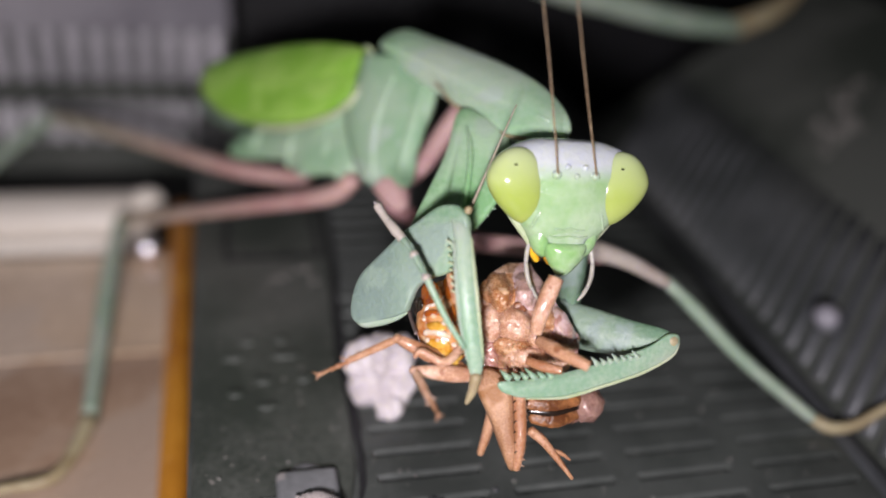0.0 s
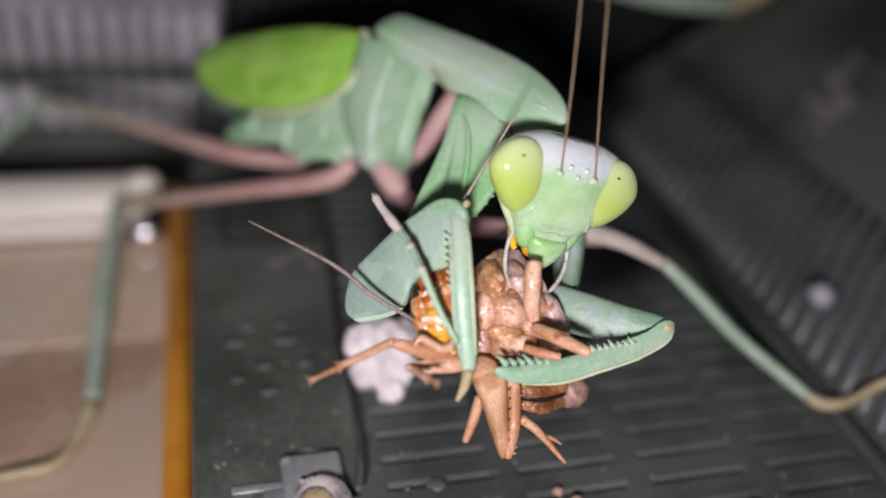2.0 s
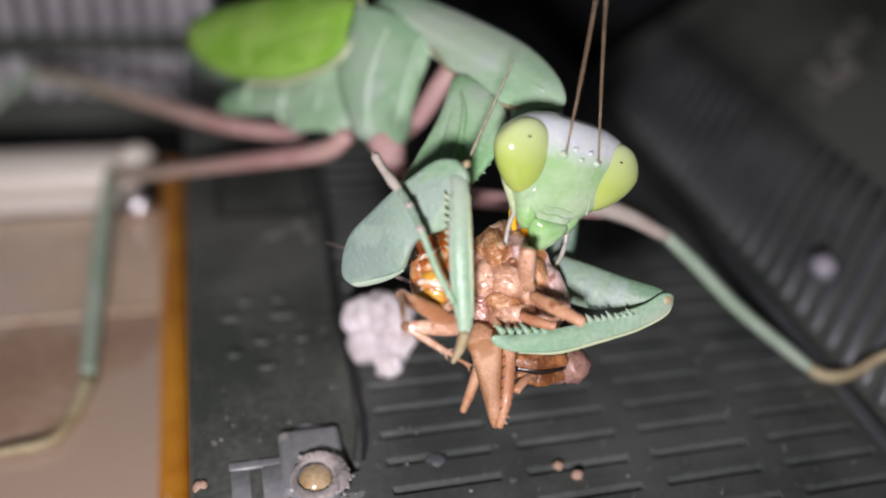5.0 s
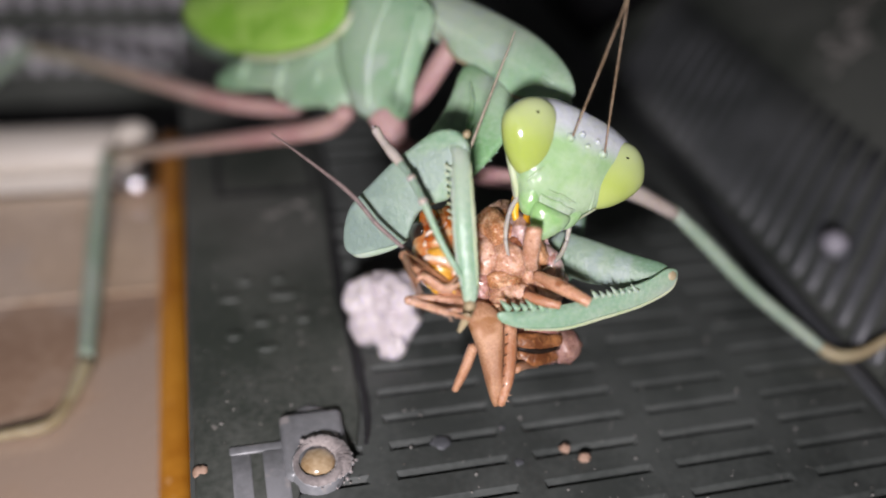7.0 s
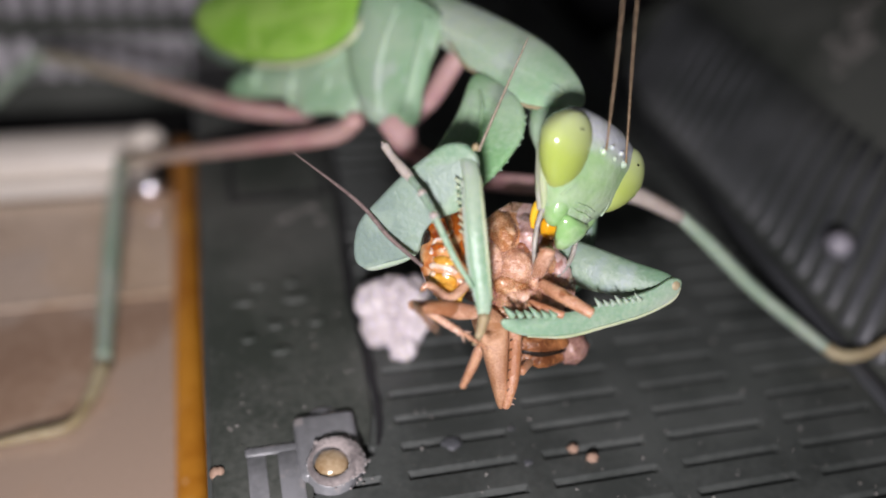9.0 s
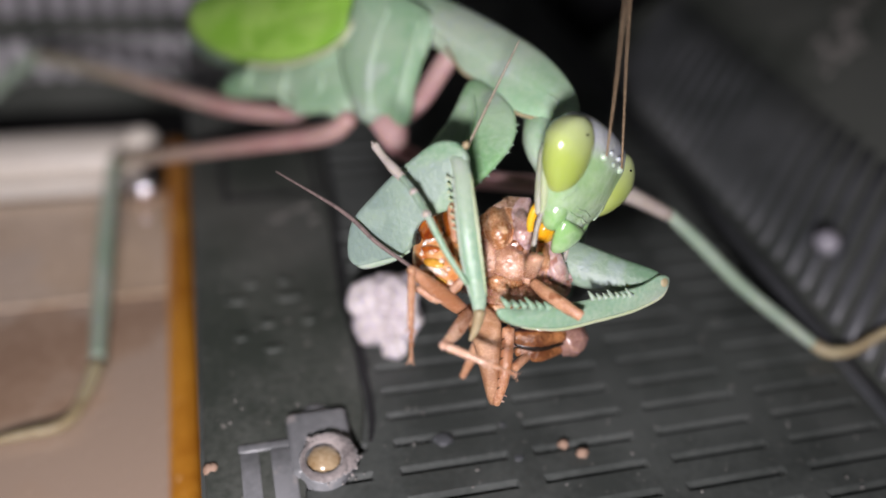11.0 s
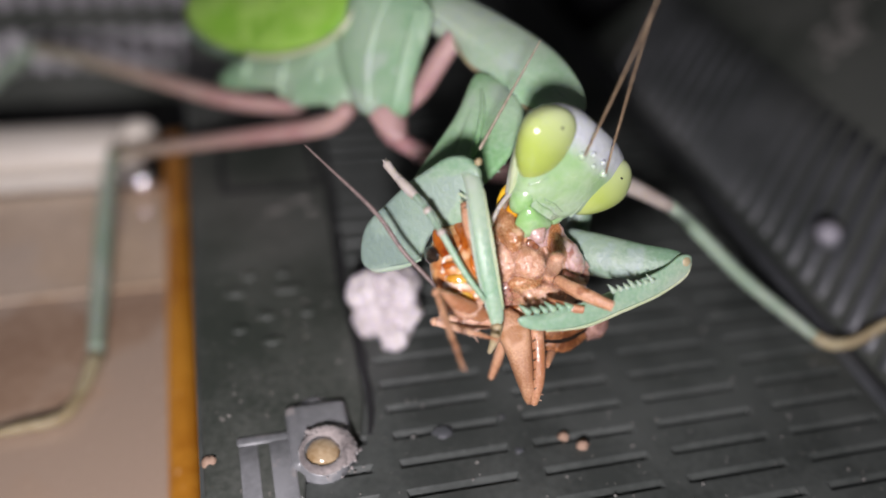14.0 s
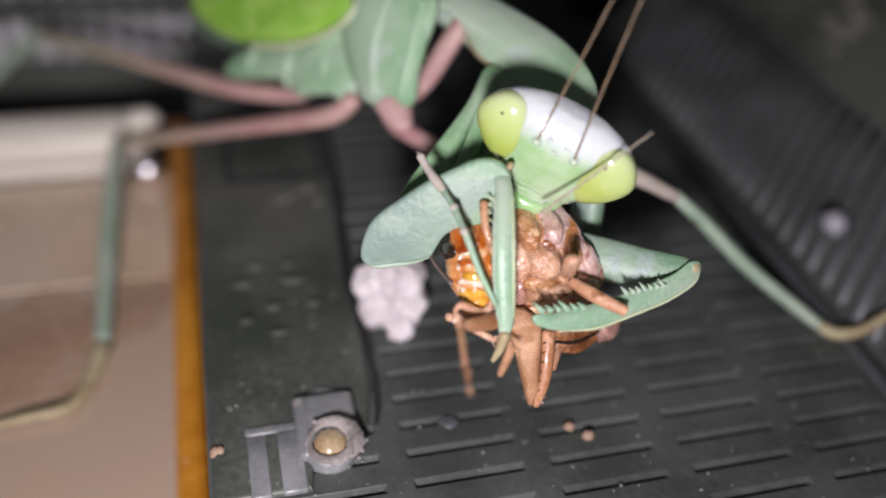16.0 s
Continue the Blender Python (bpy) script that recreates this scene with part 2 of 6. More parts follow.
def part(name, bm, material, parent, label="", at=None, smooth=True):
    """Links a bmesh, in world millimetres, as one mesh object under a thing or a part, turning about the point at."""
    home = PLACE.get(parent, Vector(parent.location) / MM)
    at = Vector(at) if at is not None else home
    bmesh.ops.transform(bm, matrix=Matrix.Scale(MM, 4) @ Matrix.Translation(-at), verts=bm.verts)
    bmesh.ops.recalc_face_normals(bm, faces=bm.faces)
    me = bpy.data.meshes.new(name)
    bm.to_mesh(me)
    bm.free()
    for poly in me.polygons:
        poly.use_smooth = smooth
    me.materials.append(material)
    ob = new(name, me)
    ob.parent = parent
    ob.location = (at - home) * MM
    PLACE[ob] = at
    return tagged(ob, label)


def solid(name, bm, material, label, category, kind="", at=(0, 0, 0), smooth=False, group=""):
    """A thing that is one mesh."""
    at = Vector(at)
    bmesh.ops.transform(bm, matrix=Matrix.Scale(MM, 4) @ Matrix.Translation(-at), verts=bm.verts)
    bmesh.ops.recalc_face_normals(bm, faces=bm.faces)
    me = bpy.data.meshes.new(name)
    bm.to_mesh(me)
    bm.free()
    for poly in me.polygons:
        poly.use_smooth = smooth
    me.materials.append(material)
    ob = new(name, me)
    ob.location = at * MM
    PLACE[ob] = at
    return tagged(ob, label, category, group, kind)


def spline(points, n):
    """Evenly resampled smooth curve through rows of numbers."""
    p = np.array(points, float)
    k = len(p)
    if k == 2:
        return [p[0] + (p[1] - p[0]) * i / (n - 1) for i in range(n)]
    ext = np.vstack([2 * p[0] - p[1], p, 2 * p[-1] - p[-2]])
    out = []
    for i in range(n):
        u = i / (n - 1) * (k - 1)
        j = min(int(u), k - 2)
        w = u - j
        a, b, c, d = ext[j:j + 4]
        out.append(0.5 * (2 * b + (c - a) * w + (2 * a - 5 * b + 4 * c - d) * w * w + (3 * b - a - 3 * c + d) * w ** 3))
    return out


def tube(bm, points, radii, segs=10, n=None, flat=1.0, side=(0, 0, 1), cap=0.6, lump=0.0, seed=0):
    """A tube along points. flat squeezes it across the direction side; radii are given at the points."""
    rows = spline([(*p, r) for p, r in zip(points, radii)], n or max(4, 5 * len(points)))
    rings = []
    prev = Vector(side)
    rnd = random.Random(seed)
    m = len(rows)
    for i, row in enumerate(rows):
        c = Vector(row[:3])
        d = (Vector(rows[min(i + 1, m - 1)][:3]) - Vector(rows[max(i - 1, 0)][:3])).normalized()
        u = (prev - d * prev.dot(d)).normalized()
        v = d.cross(u)
        r = max(row[3], 0.01)
        ring = []
        for s in range(segs):
            a = 2 * math.pi * s / segs
            k = 1 + lump * (rnd.random() - 0.5)
            ring.append(bm.verts.new(c + (u * math.cos(a) * r * flat + v * math.sin(a) * r) * k))
        rings.append((ring, c, d, r))
    for (ra, *_), (rb, *_) in zip(rings, rings[1:]):
        for s in range(segs):
            bm.faces.new((ra[s], ra[(s + 1) % segs], rb[(s + 1) % segs], rb[s]))
    for (ring, c, d, r), sign in ((rings[0], -1), (rings[-1], 1)):
        tip = bm.verts.new(c + d * sign * r * cap)
        for s in range(segs):
            bm.faces.new((ring[s], ring[(s + 1) % segs], tip))
    return bm


def ball(bm, c, size, turn=None, seg=20, rings=14, lump=0.0, freq=0.5, power=1.0):
    """An ellipsoid, with lumps."""
    out = bmesh.ops.create_uvsphere(bm, u_segments=seg, v_segments=rings, radius=1)["verts"]
    t = turn or Matrix.Identity(3)
    for v in out:
        k = 1 + lump * noise.noise(v.co * freq * 4 + Vector(c))
        co = Vector([math.copysign(abs(a) ** power, a) for a in v.co])
        v.co = Vector(c) + t @ Vector((co.x * size[0] * k, co.y * size[1] * k, co.z * size[2] * k))
    return bm


def box(bm, lo, hi, bevel=0.0, segs=2):
    r = bmesh.ops.create_cube(bm, size=1)["verts"]
    lo, hi = Vector(lo), Vector(hi)
    for v in r:
        v.co = Vector([lo[i] + (hi[i] - lo[i]) * (v.co[i] + 0.5) for i in range(3)])
    if bevel:
        edges = list({e for v in r for e in v.link_edges})
        bmesh.ops.bevel(bm, geom=edges, offset=bevel, segments=segs, affect="EDGES", profile=0.5)
    return bm


def cone(bm, a, b, r, segs=7, tip=0.03):
    return tube(bm, [a, b], [r, tip], segs=segs, n=3, cap=0.3)


def plate(bm, outline, normal, thick, dome=0.0, crisp=False):
    """A thick leaf with the given outline of points, domed along its normal, its rim rounded."""
    pts = [Vector(p) for p in outline]
    n = Vector(normal).normalized()
    c = sum(pts, Vector()) / len(pts)
    steps = ((1.0, 0.0), (0.98, 0.6), (0.93, 0.92), (0.85, 1.0), (0.6, 1.0), (0.4, 1.0))[:4 if dome < 0.2 else 6] if crisp else ((1.0, 0.0), (0.93, 0.5), (0.72, 0.86), (0.4, 1.0))
    hub = [c] * len(pts)
    if crisp:
        # crisp leaves shrink towards their long axis, not to one point
        far = max(pts, key=lambda p: (p - c).length)
        axis = (far - c).normalized()
        half = (far - c).length * 0.7
        hub = [c + axis * max(-half, min(half, (p - c).dot(axis) * 0.85)) for p in pts]
    layers = [[h + (p - h) * k + n * (thick * 0.5 * off + dome * (1 - k * k)) for p, h in zip(pts, hub)] for k, off in steps]
    back = [[h + (p - h) * k + n * (-thick * 0.5 * off + dome * (1 - k * k)) for p, h in zip(pts, hub)] for k, off in steps[1:]]
    m = len(pts)

    def bridge(a, b):
        for i in range(m):
            bm.faces.new((a[i], a[(i + 1) % m], b[(i + 1) % m], b[i]))
    vs = [[bm.verts.new(p) for p in ring] for ring in layers]
    vb = [vs[0]] + [[bm.verts.new(p) for p in ring] for ring in back]
    for a, b in zip(vs, vs[1:]):
        bridge(a, b)
    for a, b in zip(vb, vb[1:]):
        bridge(a, b)
    for ring in (vs[-1], vb[-1]):
        if crisp:
            bm.faces.new(ring)
            continue
        mid = bm.verts.new(sum((v.co for v in ring), Vector()) / m)
        for i in range(m):
            bm.faces.new((ring[i], ring[(i + 1) % m], mid))
    return bm


def sculpt(plates, ground, reach, tall, step, limits, slope):
    """Plates grown together in one wrinkled relief: centre, half sizes, tilt and height of each; gives one mesh a plate. The slope, two points, cuts the upper shoulder off."""
    (ax, ay), (bx, by) = slope
    run = math.hypot(bx - ax, by - ay)
    (x0, x1), (y0, y1) = limits
    nx, ny = int((x1 - x0) / step) + 1, int((y1 - y0) / step) + 1
    grid = {}
    for i in range(nx):
        for j in range(ny):
            x, y = x0 + i * step, y0 + j * step
            q = Vector((x, y, 0)) * 0.037
            wx = x + 4 * noise.noise(q * 0.8) + 2 * noise.noise(q * 2.5)
            wy = y + 4 * noise.noise(q * 0.8 + Vector((0, 0, 7))) + 2 * noise.noise(q * 2.5 + Vector((0, 0, 7)))
            e = ((wx - ground[0]) / reach[0]) ** 2 + ((wy - ground[1]) / reach[1]) ** 2
            e = max(e, 1.0 + ((wx - ax) * (by - ay) - (wy - ay) * (bx - ax)) / run / 38)
            best, who = -9.0, 0
            for k, (cx, cy, rx, ry, tilt, h, mat, lab) in enumerate(plates):
                ca, sa = math.cos(radians(tilt)), math.sin(radians(tilt))
                u, v = (wx - cx) * ca + (wy - cy) * sa, (wy - cy) * ca - (wx - cx) * sa
                d = math.sqrt((u / rx) ** 2 + (v / ry) ** 2)
                f = 0.72 * h * (1.0 - 0.3 * d * d - 0.7 * d ** 6) if d < 1 else -2.0 * (d - 1)
                if f > best:
                    best, who = f, k
            z = tall * (1 - e) + max(best, -0.22) - 0.032 * max(0.0, 430 - y) + 0.035 * noise.noise(q * 2.2) - 0.05 * abs(noise.noise(q * 3.1 + Vector((4, 4, 4)))) + 0.035 * noise.noise(q * 5)
            grid[i, j] = (x, y, z, who, e)
    return grid, nx, ny


def smooth_loop(pts, n=40):
    """A closed, smooth outline through points."""
    p = [Vector(q) for q in pts]
    k = len(p)
    out = []
    for i in range(n):
        u = i / n * k
        j = int(u)
        w = u - j
        a, b, c, d = (p[(j + q) % k] for q in (-1, 0, 1, 2))
        out.append(0.5 * (2 * b + (c - a) * w + (2 * a - 5 * b + 4 * c - d) * w * w + (3 * b - a - 3 * c + d) * w ** 3))
    return out


BM = bmesh.new



# ---- the setting
bm = BM()
box(bm, (-220, -220, -44), (220, 220, -40))
solid("ground", bm, GROUND, "dark unlit ground below the crate", "ground", "structure")

# the crate floor: a slab with a smooth raised panel and rows of short ribs
bm = BM()
box(bm, (-22, -130, -15), (33, 78, -0.55), 0.3)
floor = solid("floor", bm, PLASTIC, "dark grey ribbed plastic crate floor", "floor", "structure")

XS = [(-18.34 + 10 * c, -18.34 + 10 * c + 8.17) for c in range(5)]
YS = [(-25.13 - 2.603 * r - 0.4, -25.13 - 2.603 * r + 0.4) for r in range(-22, 30)][::-1]


def slotted_floor():
    """The floor's top, with rows of short slots sunk into it."""
    bm = BM()
    xs = [-22.0] + [v for p in XS for v in p] + [32.9]
    ys = [-130.0] + [v for p in YS for v in p] + [77.9]
    vs = [[bm.verts.new((x, y, 0)) for y in ys] for x in xs]
    for i in range(len(xs) - 1):
        for j in range(len(ys) - 1):
            a, b, c, d = vs[i][j], vs[i + 1][j], vs[i + 1][j + 1], vs[i][j + 1]
            if i % 2 and j % 2:
                x0, x1, y0, y1 = xs[i], xs[i + 1], ys[j], ys[j + 1]
                mid = [bm.verts.new((x, y, -0.06)) for x, y in ((x0 + 0.08, y0 + 0.03), (x1 - 0.08, y0 + 0.03), (x1 - 0.08, y1 - 0.08), (x0 + 0.08, y1 - 0.08))]
                low = [bm.verts.new((x, y, -0.5)) for x, y in ((x0 + 0.3, y0 + 0.1), (x1 - 0.3, y0 + 0.1), (x1 - 0.3, y1 - 0.34), (x0 + 0.3, y1 - 0.34))]
                for top, below in (((a, b, c, d), mid), (mid, low)):
                    for k in range(4):
                        bm.faces.new((top[k], top[(k + 1) % 4], below[(k + 1) % 4], below[k]))
                bm.faces.new(low)
            else:
                bm.faces.new((a, b, c, d))
    return bm


part("slotted_plate", slotted_floor(), RIBTOP, floor, "top plate with rows of short slots", smooth=False)

bm = BM()
edge = [(-21.7, -24.4), (-15.2, -24.4), (-14.6, -19.8), (-10.6, -19.6), (-9.8, -16.5), (-9.6, -10), (-9.75, -3), (-9.3, 4), (-8.7, 12), (-8.3, 20), (-8.0, 40), (-8, 76), (-21.7, 76)]
low = [bm.verts.new((x, y, -0.5)) for x, y in edge]
top = [bm.verts.new((x, y, 0.45)) for x, y in edge]
bm.faces.new(top)
bm.faces.new(low[::-1])
rim = []
for i in range(len(edge)):
    j = (i + 1) % len(edge)
    bm.faces.new((low[i], low[j], top[j], top[i]))
bmesh.ops.bevel(bm, geom=[e for e in bm.edges if all(v in top for v in e.verts)], offset=0.35, segments=3, affect="EDGES", profile=0.5)
part("panel", bm, PLASTIC, floor, "smooth raised panel of the floor", smooth=False)

# a black strip along the panel: the groove's shade is put into its colour
bm = BM()
tube(bm, [(-9.9, -19.4, 0), (-9.3, -16.4, 0), (-9.1, -10, 0), (-9.25, -3, 0), (-8.8, 4, 0), (-8.2, 12, 0), (-7.8, 20, 0), (-7.5, 40, 0)], [0.14, 0.28, 0.4, 0.42, 0.42, 0.4, 0.36, 0.3], segs=8, flat=0.4, side=(0, 0, 1), lump=0.5, seed=4)
part("seam", bm, GROUND, floor, "black strip for the shaded groove beside the panel")

# the sloping ribbed side of the crate
SIDE = 0.7
bm = BM()
for lo, hi in (((32, 0), (64, 32 * SIDE)),):
    vs = [bm.verts.new((x, y, z)) for y in (-120, 46) for x, z in ((lo[0], lo[1] - 0.5), (hi[0], hi[1]), (hi[0] + 3, hi[1] - 1), (hi[0] + 3, -15), (lo[0], -15))]
    a, b = vs[:5], vs[5:]
    bm.faces.new(a)
    bm.faces.new(b[::-1])
    for i in range(5):
        bm.faces.new((a[i], b[i], b[(i + 1) % 5], a[(i + 1) % 5]))
bmesh.ops.bevel(bm, geom=list(bm.edges), offset=0.5, segments=2, affect="EDGES")
wall_east = solid("wall_east", bm, PLASTIC, "dark sloping plastic side with fine ridges", "crate side", "structure")
bm = BM()
tube(bm, [(31.4, -120, -0.1), (31.4, 46, -0.1)], [0.9, 0.9], segs=8, n=3, flat=0.6)
part("kerb", bm, PLASTIC_B, wall_east, "smooth rounded strip along the foot of the side")

for i in range(41):
    y0 = -62 + i * 2.4
    bm = BM()
    tube(bm, [(32.9, y0, 0.6), (38.5, y0 + 5.0, 4.55), (44.3, y0 + 10.1, 8.6)], [0.6, 0.6, 0.6], segs=8, n=4, cap=0.2, flat=0.55, side=(-0.57, 0, 0.82))
    part("ridge", bm, PLASTIC_B, wall_east)

# added backdrops: the unlit dark round the crate is put into their black
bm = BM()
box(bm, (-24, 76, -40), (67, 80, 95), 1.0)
solid("wall_north", bm, BLACK, "added black backdrop for the unlit dark behind the crate", "crate back", "structure")
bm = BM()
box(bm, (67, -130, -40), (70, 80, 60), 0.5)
solid("wall_far_east", bm, BLACK, "added black backdrop for the unlit dark beside the crate", "crate side", "structure")

# ---- beside the floor: a varnished board with an amber edge and a cream bar
board = thing("wooden_board", (-50, 0, -14), "glossy brown varnished board beside the crate floor", "board")
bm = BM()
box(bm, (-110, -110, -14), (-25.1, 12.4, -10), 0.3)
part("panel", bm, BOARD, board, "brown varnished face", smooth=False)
# far half, painted brighter in place of its reflection
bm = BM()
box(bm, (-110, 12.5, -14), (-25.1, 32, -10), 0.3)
part("panel", bm, BOARD_BRIGHTENED, board, "far varnished face, its reflected light put into a paler tan", smooth=False)
bm = BM()
tube(bm, [(-23.75, -110, -10.6), (-23.85, -30, -10.6), (-24.2, 32, -10.6), (-24.3, 44, -10.6)], [1.35, 1.35, 1.5, 1.5], segs=14, n=12, flat=0.8, lump=0.05)
part("edge_strip", bm, AMBER, board, "translucent amber edge strip")
bm = BM()
tube(bm, [(-110, 12.6, -9.97), (-60, 12.5, -9.97), (-26, 12.8, -9.97)], [0.5, 0.45, 0.4], segs=6, n=10, flat=0.5)
part("pale_line", bm, BOARD_BRIGHTENED, board, "pale line across the board")
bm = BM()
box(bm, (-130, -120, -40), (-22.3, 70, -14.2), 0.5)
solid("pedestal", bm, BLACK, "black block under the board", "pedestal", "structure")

bar = thing("cream_bar", (-60, 36, -10), "rounded cream wooden bar lying across the end of the board", "bar")
bm = BM()
tube(bm, [(-110, 37.6, -7.6), (-60, 37.6, -7.6), (-28.4, 37.6, -7.6)], [3.8, 3.8, 3.6], segs=18, n=12, flat=0.75, cap=0.5)
part("rail", bm, CREAM, bar)
bm = BM()
tube(bm, [(-110, 33.2, -9.2), (-60, 33.2, -9.2), (-28.4, 33.2, -9.2)], [1.1, 1.1, 1.1], segs=10, n=8, cap=0.5)
part("lower_bead", bm, CREAM, bar, "pale lower bead")
for p, r, m, lab in (((-27.8, 30.4, -8.3), 2.2, NICKEL, "shiny whitish metal stud"), ((-27.7, 34.0, -4.0), 2.1, CREAM, "rounded cream end of the bar")):
    bm = BM()
    ball(bm, p, (r, r * 0.8, r * 0.8), seg=18, rings=12)
    part("stud", bm, m, bar, lab)

# ---- the fluted grey panel behind the board
flutes = thing("fluted_panel", (-60, 62, -14), "grey corrugated panel standing behind the board", "panel")
# dark backing: the shade in the grooves between flutes is put into its colour
bm = BM()
box(bm, (-120, 61.5, -14), (-17, 65, 19), 0.4)
part("backing", bm, PLASTIC, flutes, smooth=False)
for i in range(33):
    x = -119 + i * 3.12
    bm = BM()
    box(bm, (x - 0.95, 59.4, 1.2), (x + 0.95, 62, 9), 0.6)
    part("flute", bm, FLUTE, flutes)
    bm = BM()
    tube(bm, [(x, 59.8, -2.4), (x, 59.2, -4.6), (x, 58.8, -6.9)], [1.15, 1.3, 1.2], segs=10, n=6, cap=0.6)
    part("foot_bead", bm, BEAD, flutes, "glossy bead at the foot of a flute")
bm = BM()
box(bm, (-120, 58.9, 8.4), (-17, 65, 26), 0.6)
part("top_rail", bm, RAIL, flutes, "smooth grey rail along the top")
# added strip: the dark of the gap behind the bar is put into its colour
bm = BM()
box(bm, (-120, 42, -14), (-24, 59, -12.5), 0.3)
solid("sill", bm, BLACK, "added black strip for the dark gap between bar and corrugated panel", "sill", "structure")

# ---- fixtures on the crate floor
lug = thing("screw_lug", (-13.58, -22.22, 0.40), "rounded grey plastic lug with a dusty recessed screw", "screw mount")
bm = BM()
a, b = Vector((-15.80, -21.87, 0.00)), Vector((-11.29, -22.23, 0.00))
w = (b - a).length
cx = (a + b) / 2
box(bm, (cx.x - w / 2, cx.y - 0.1, -0.3), (cx.x + w / 2, cx.y + 5.6, 1.15), 0.55, 4)
part("block", bm, LUGGREY, lug)
bm = BM()
tube(bm, [(cx.x - 1.1, cx.y + 5.3, 0.1), (cx.x, cx.y + 5.75, 0.15), (cx.x + 1.1, cx.y + 5.3, 0.1)], [0.8, 1.1, 0.8], segs=14, n=16, flat=0.5, side=(0, 0, 1))
part("tab", bm, LUGGREY, lug, "low rounded tab behind the block")
bm = BM()
tilt = Euler((radians(10), 0, 0)).to_matrix()
hole = Vector((-13.58, -21.44, 1.30))
tube(bm, [hole - tilt @ Vector((0, 0, 1.2)), hole - tilt @ Vector((0, 0, 0.6)), hole - tilt @ Vector((0, 0, 0.15))], [2.0, 1.9, 1.75], segs=28, n=8, cap=0.02)
part("boss", bm, LUGGREY, lug, "rounded boss round the screw hole")
bm = BM()
ring = [hole + tilt @ Vector((1.5 * math.cos(k * 0.3142), 1.45 * math.sin(k * 0.3142), 0)) for k in range(21)]
tube(bm, ring, [0.26 + 0.1 * math.cos(k * 0.3142 + 1.2) for k in range(21)], segs=10, n=60, lump=0.3, seed=3)
part("washer", bm, DIRT, lug, "dusty worn rim of the screw hole")
bm = BM()
ball(bm, hole - tilt @ Vector((0, 0, 0.25)), (1.2, 1.15, 0.75), tilt, seg=24, rings=14, lump=0.05)
part("screw_head", bm, RUST, lug, "glossy amber-brown domed screw head")
bm = BM()
arc = [hole + tilt @ Vector((1.78 * math.cos(k), 1.7 * math.sin(k), -0.2)) for k in (-0.75, -0.3, 0.2, 0.7, 1.2, 1.7, 2.1)]
tube(bm, arc, [0.2, 0.5, 0.62, 0.6, 0.5, 0.4, 0.2], segs=14, n=60, lump=0.35, seed=9)
part("fluff", bm, DIRT, lug, "matted grey fluff beside the screw")
bm = BM()
rnd = random.Random(5)
for i in range(220):
    a_ = rnd.gauss(0.45, 0.7)
    r_ = 1.5 + abs(rnd.gauss(0, 0.45))
    ball(bm, hole + tilt @ Vector((math.cos(a_) * r_, math.sin(a_) * r_, 0.15 - 0.5 * (r_ - 1.5) + rnd.uniform(-0.3, 0.08))), (0.05 + rnd.random() ** 2 * 0.16,) * 3, seg=6, rings=4, lump=0.7)
tagged(part("dirt", bm, DIRT, lug, "grey dirt heaped round the screw"), kind="stuff")

bracket = thing("floor_bracket", (-18.04, -20.08, 0.00), "grey angled plastic bracket beside the screw lug", "bracket")
p = Vector((-19.37, -18.36, 0.50))
q = Vector((-15.82, -18.54, 0.50))
bm = BM()
box(bm, (p.x, p.y - 0.9, 0), (q.x + 0.2, q.y + 0.1, 0.6), 0.2)
part("crossbar", bm, LUGGREY, bracket)
bm = BM()
box(bm, (p.x + 0.05, p.y - 6.2, 0), (p.x + 1.5, p.y - 0.8, 0.5), 0.2)
part("leg", bm, LUGGREY, bracket)
bm = BM()
box(bm, (p.x + 2.2, p.y - 6.2, 0), (p.x + 3.9, p.y - 0.8, 0.6), 0.2)
part("leg", bm, LUGGREY, bracket)

# moulded on the panel: small raised ovals round a dot, and a grooved frame drawn in black strips
for px, py, rx, ry in ((-17.02, -0.32, 0.45) + (0.75,), (-14.24, -0.36, 0.45) + (0.75,), (-18.40, -2.40, 0.45) + (1.1,), (-13.98, -2.58, 0.45) + (1.5,), (-16.08, -5.69, 0.45) + (0.9,), (-15.87, -8.80, 0.45) + (1.0,), (-12.68, -5.75, 0.45) + (0.8,), (-18.33, -7.05, 0.45) + (0.8,)):
    bm = BM()
    ball(bm, (px, py, 0.42), (ry, 0.55, 0.3), seg=12, rings=8)
    part("embossed_oval", bm, PLASTIC, floor, "raised oval of a moulded mark")
# flat black strips stand in for the shade inside the frame's grooves
for lo, hi in (((-18.9, 13.0, 0.2), (-9.0, 13.9, 0.47)), ((-18.9, 13.9, 0.2), (-18.3, 25, 0.47)), ((-9.6, 13.9, 0.2), (-9.0, 25, 0.47))):
    bm = BM()
    box(bm, lo, hi, 0.01)
    part("groove", bm, GROUND, floor, "black strip for the shaded groove of a moulded frame", smooth=False)
bm = BM()
for x, y, r in ((-14.0, 9.6, 0.9), (-11.1, 11.0, 0.8), (-12.6, 10.4, 0.5), (-10.4, 8.8, 0.5)):
    ball(bm, (x, y, 0.44), (r, r * 0.7, 0.08), seg=14, rings=8, lump=0.6)
tagged(part("grime", bm, DUST, floor, "pale smudges on the panel"), kind="stuff")

rnd = random.Random(12)
bm = BM()
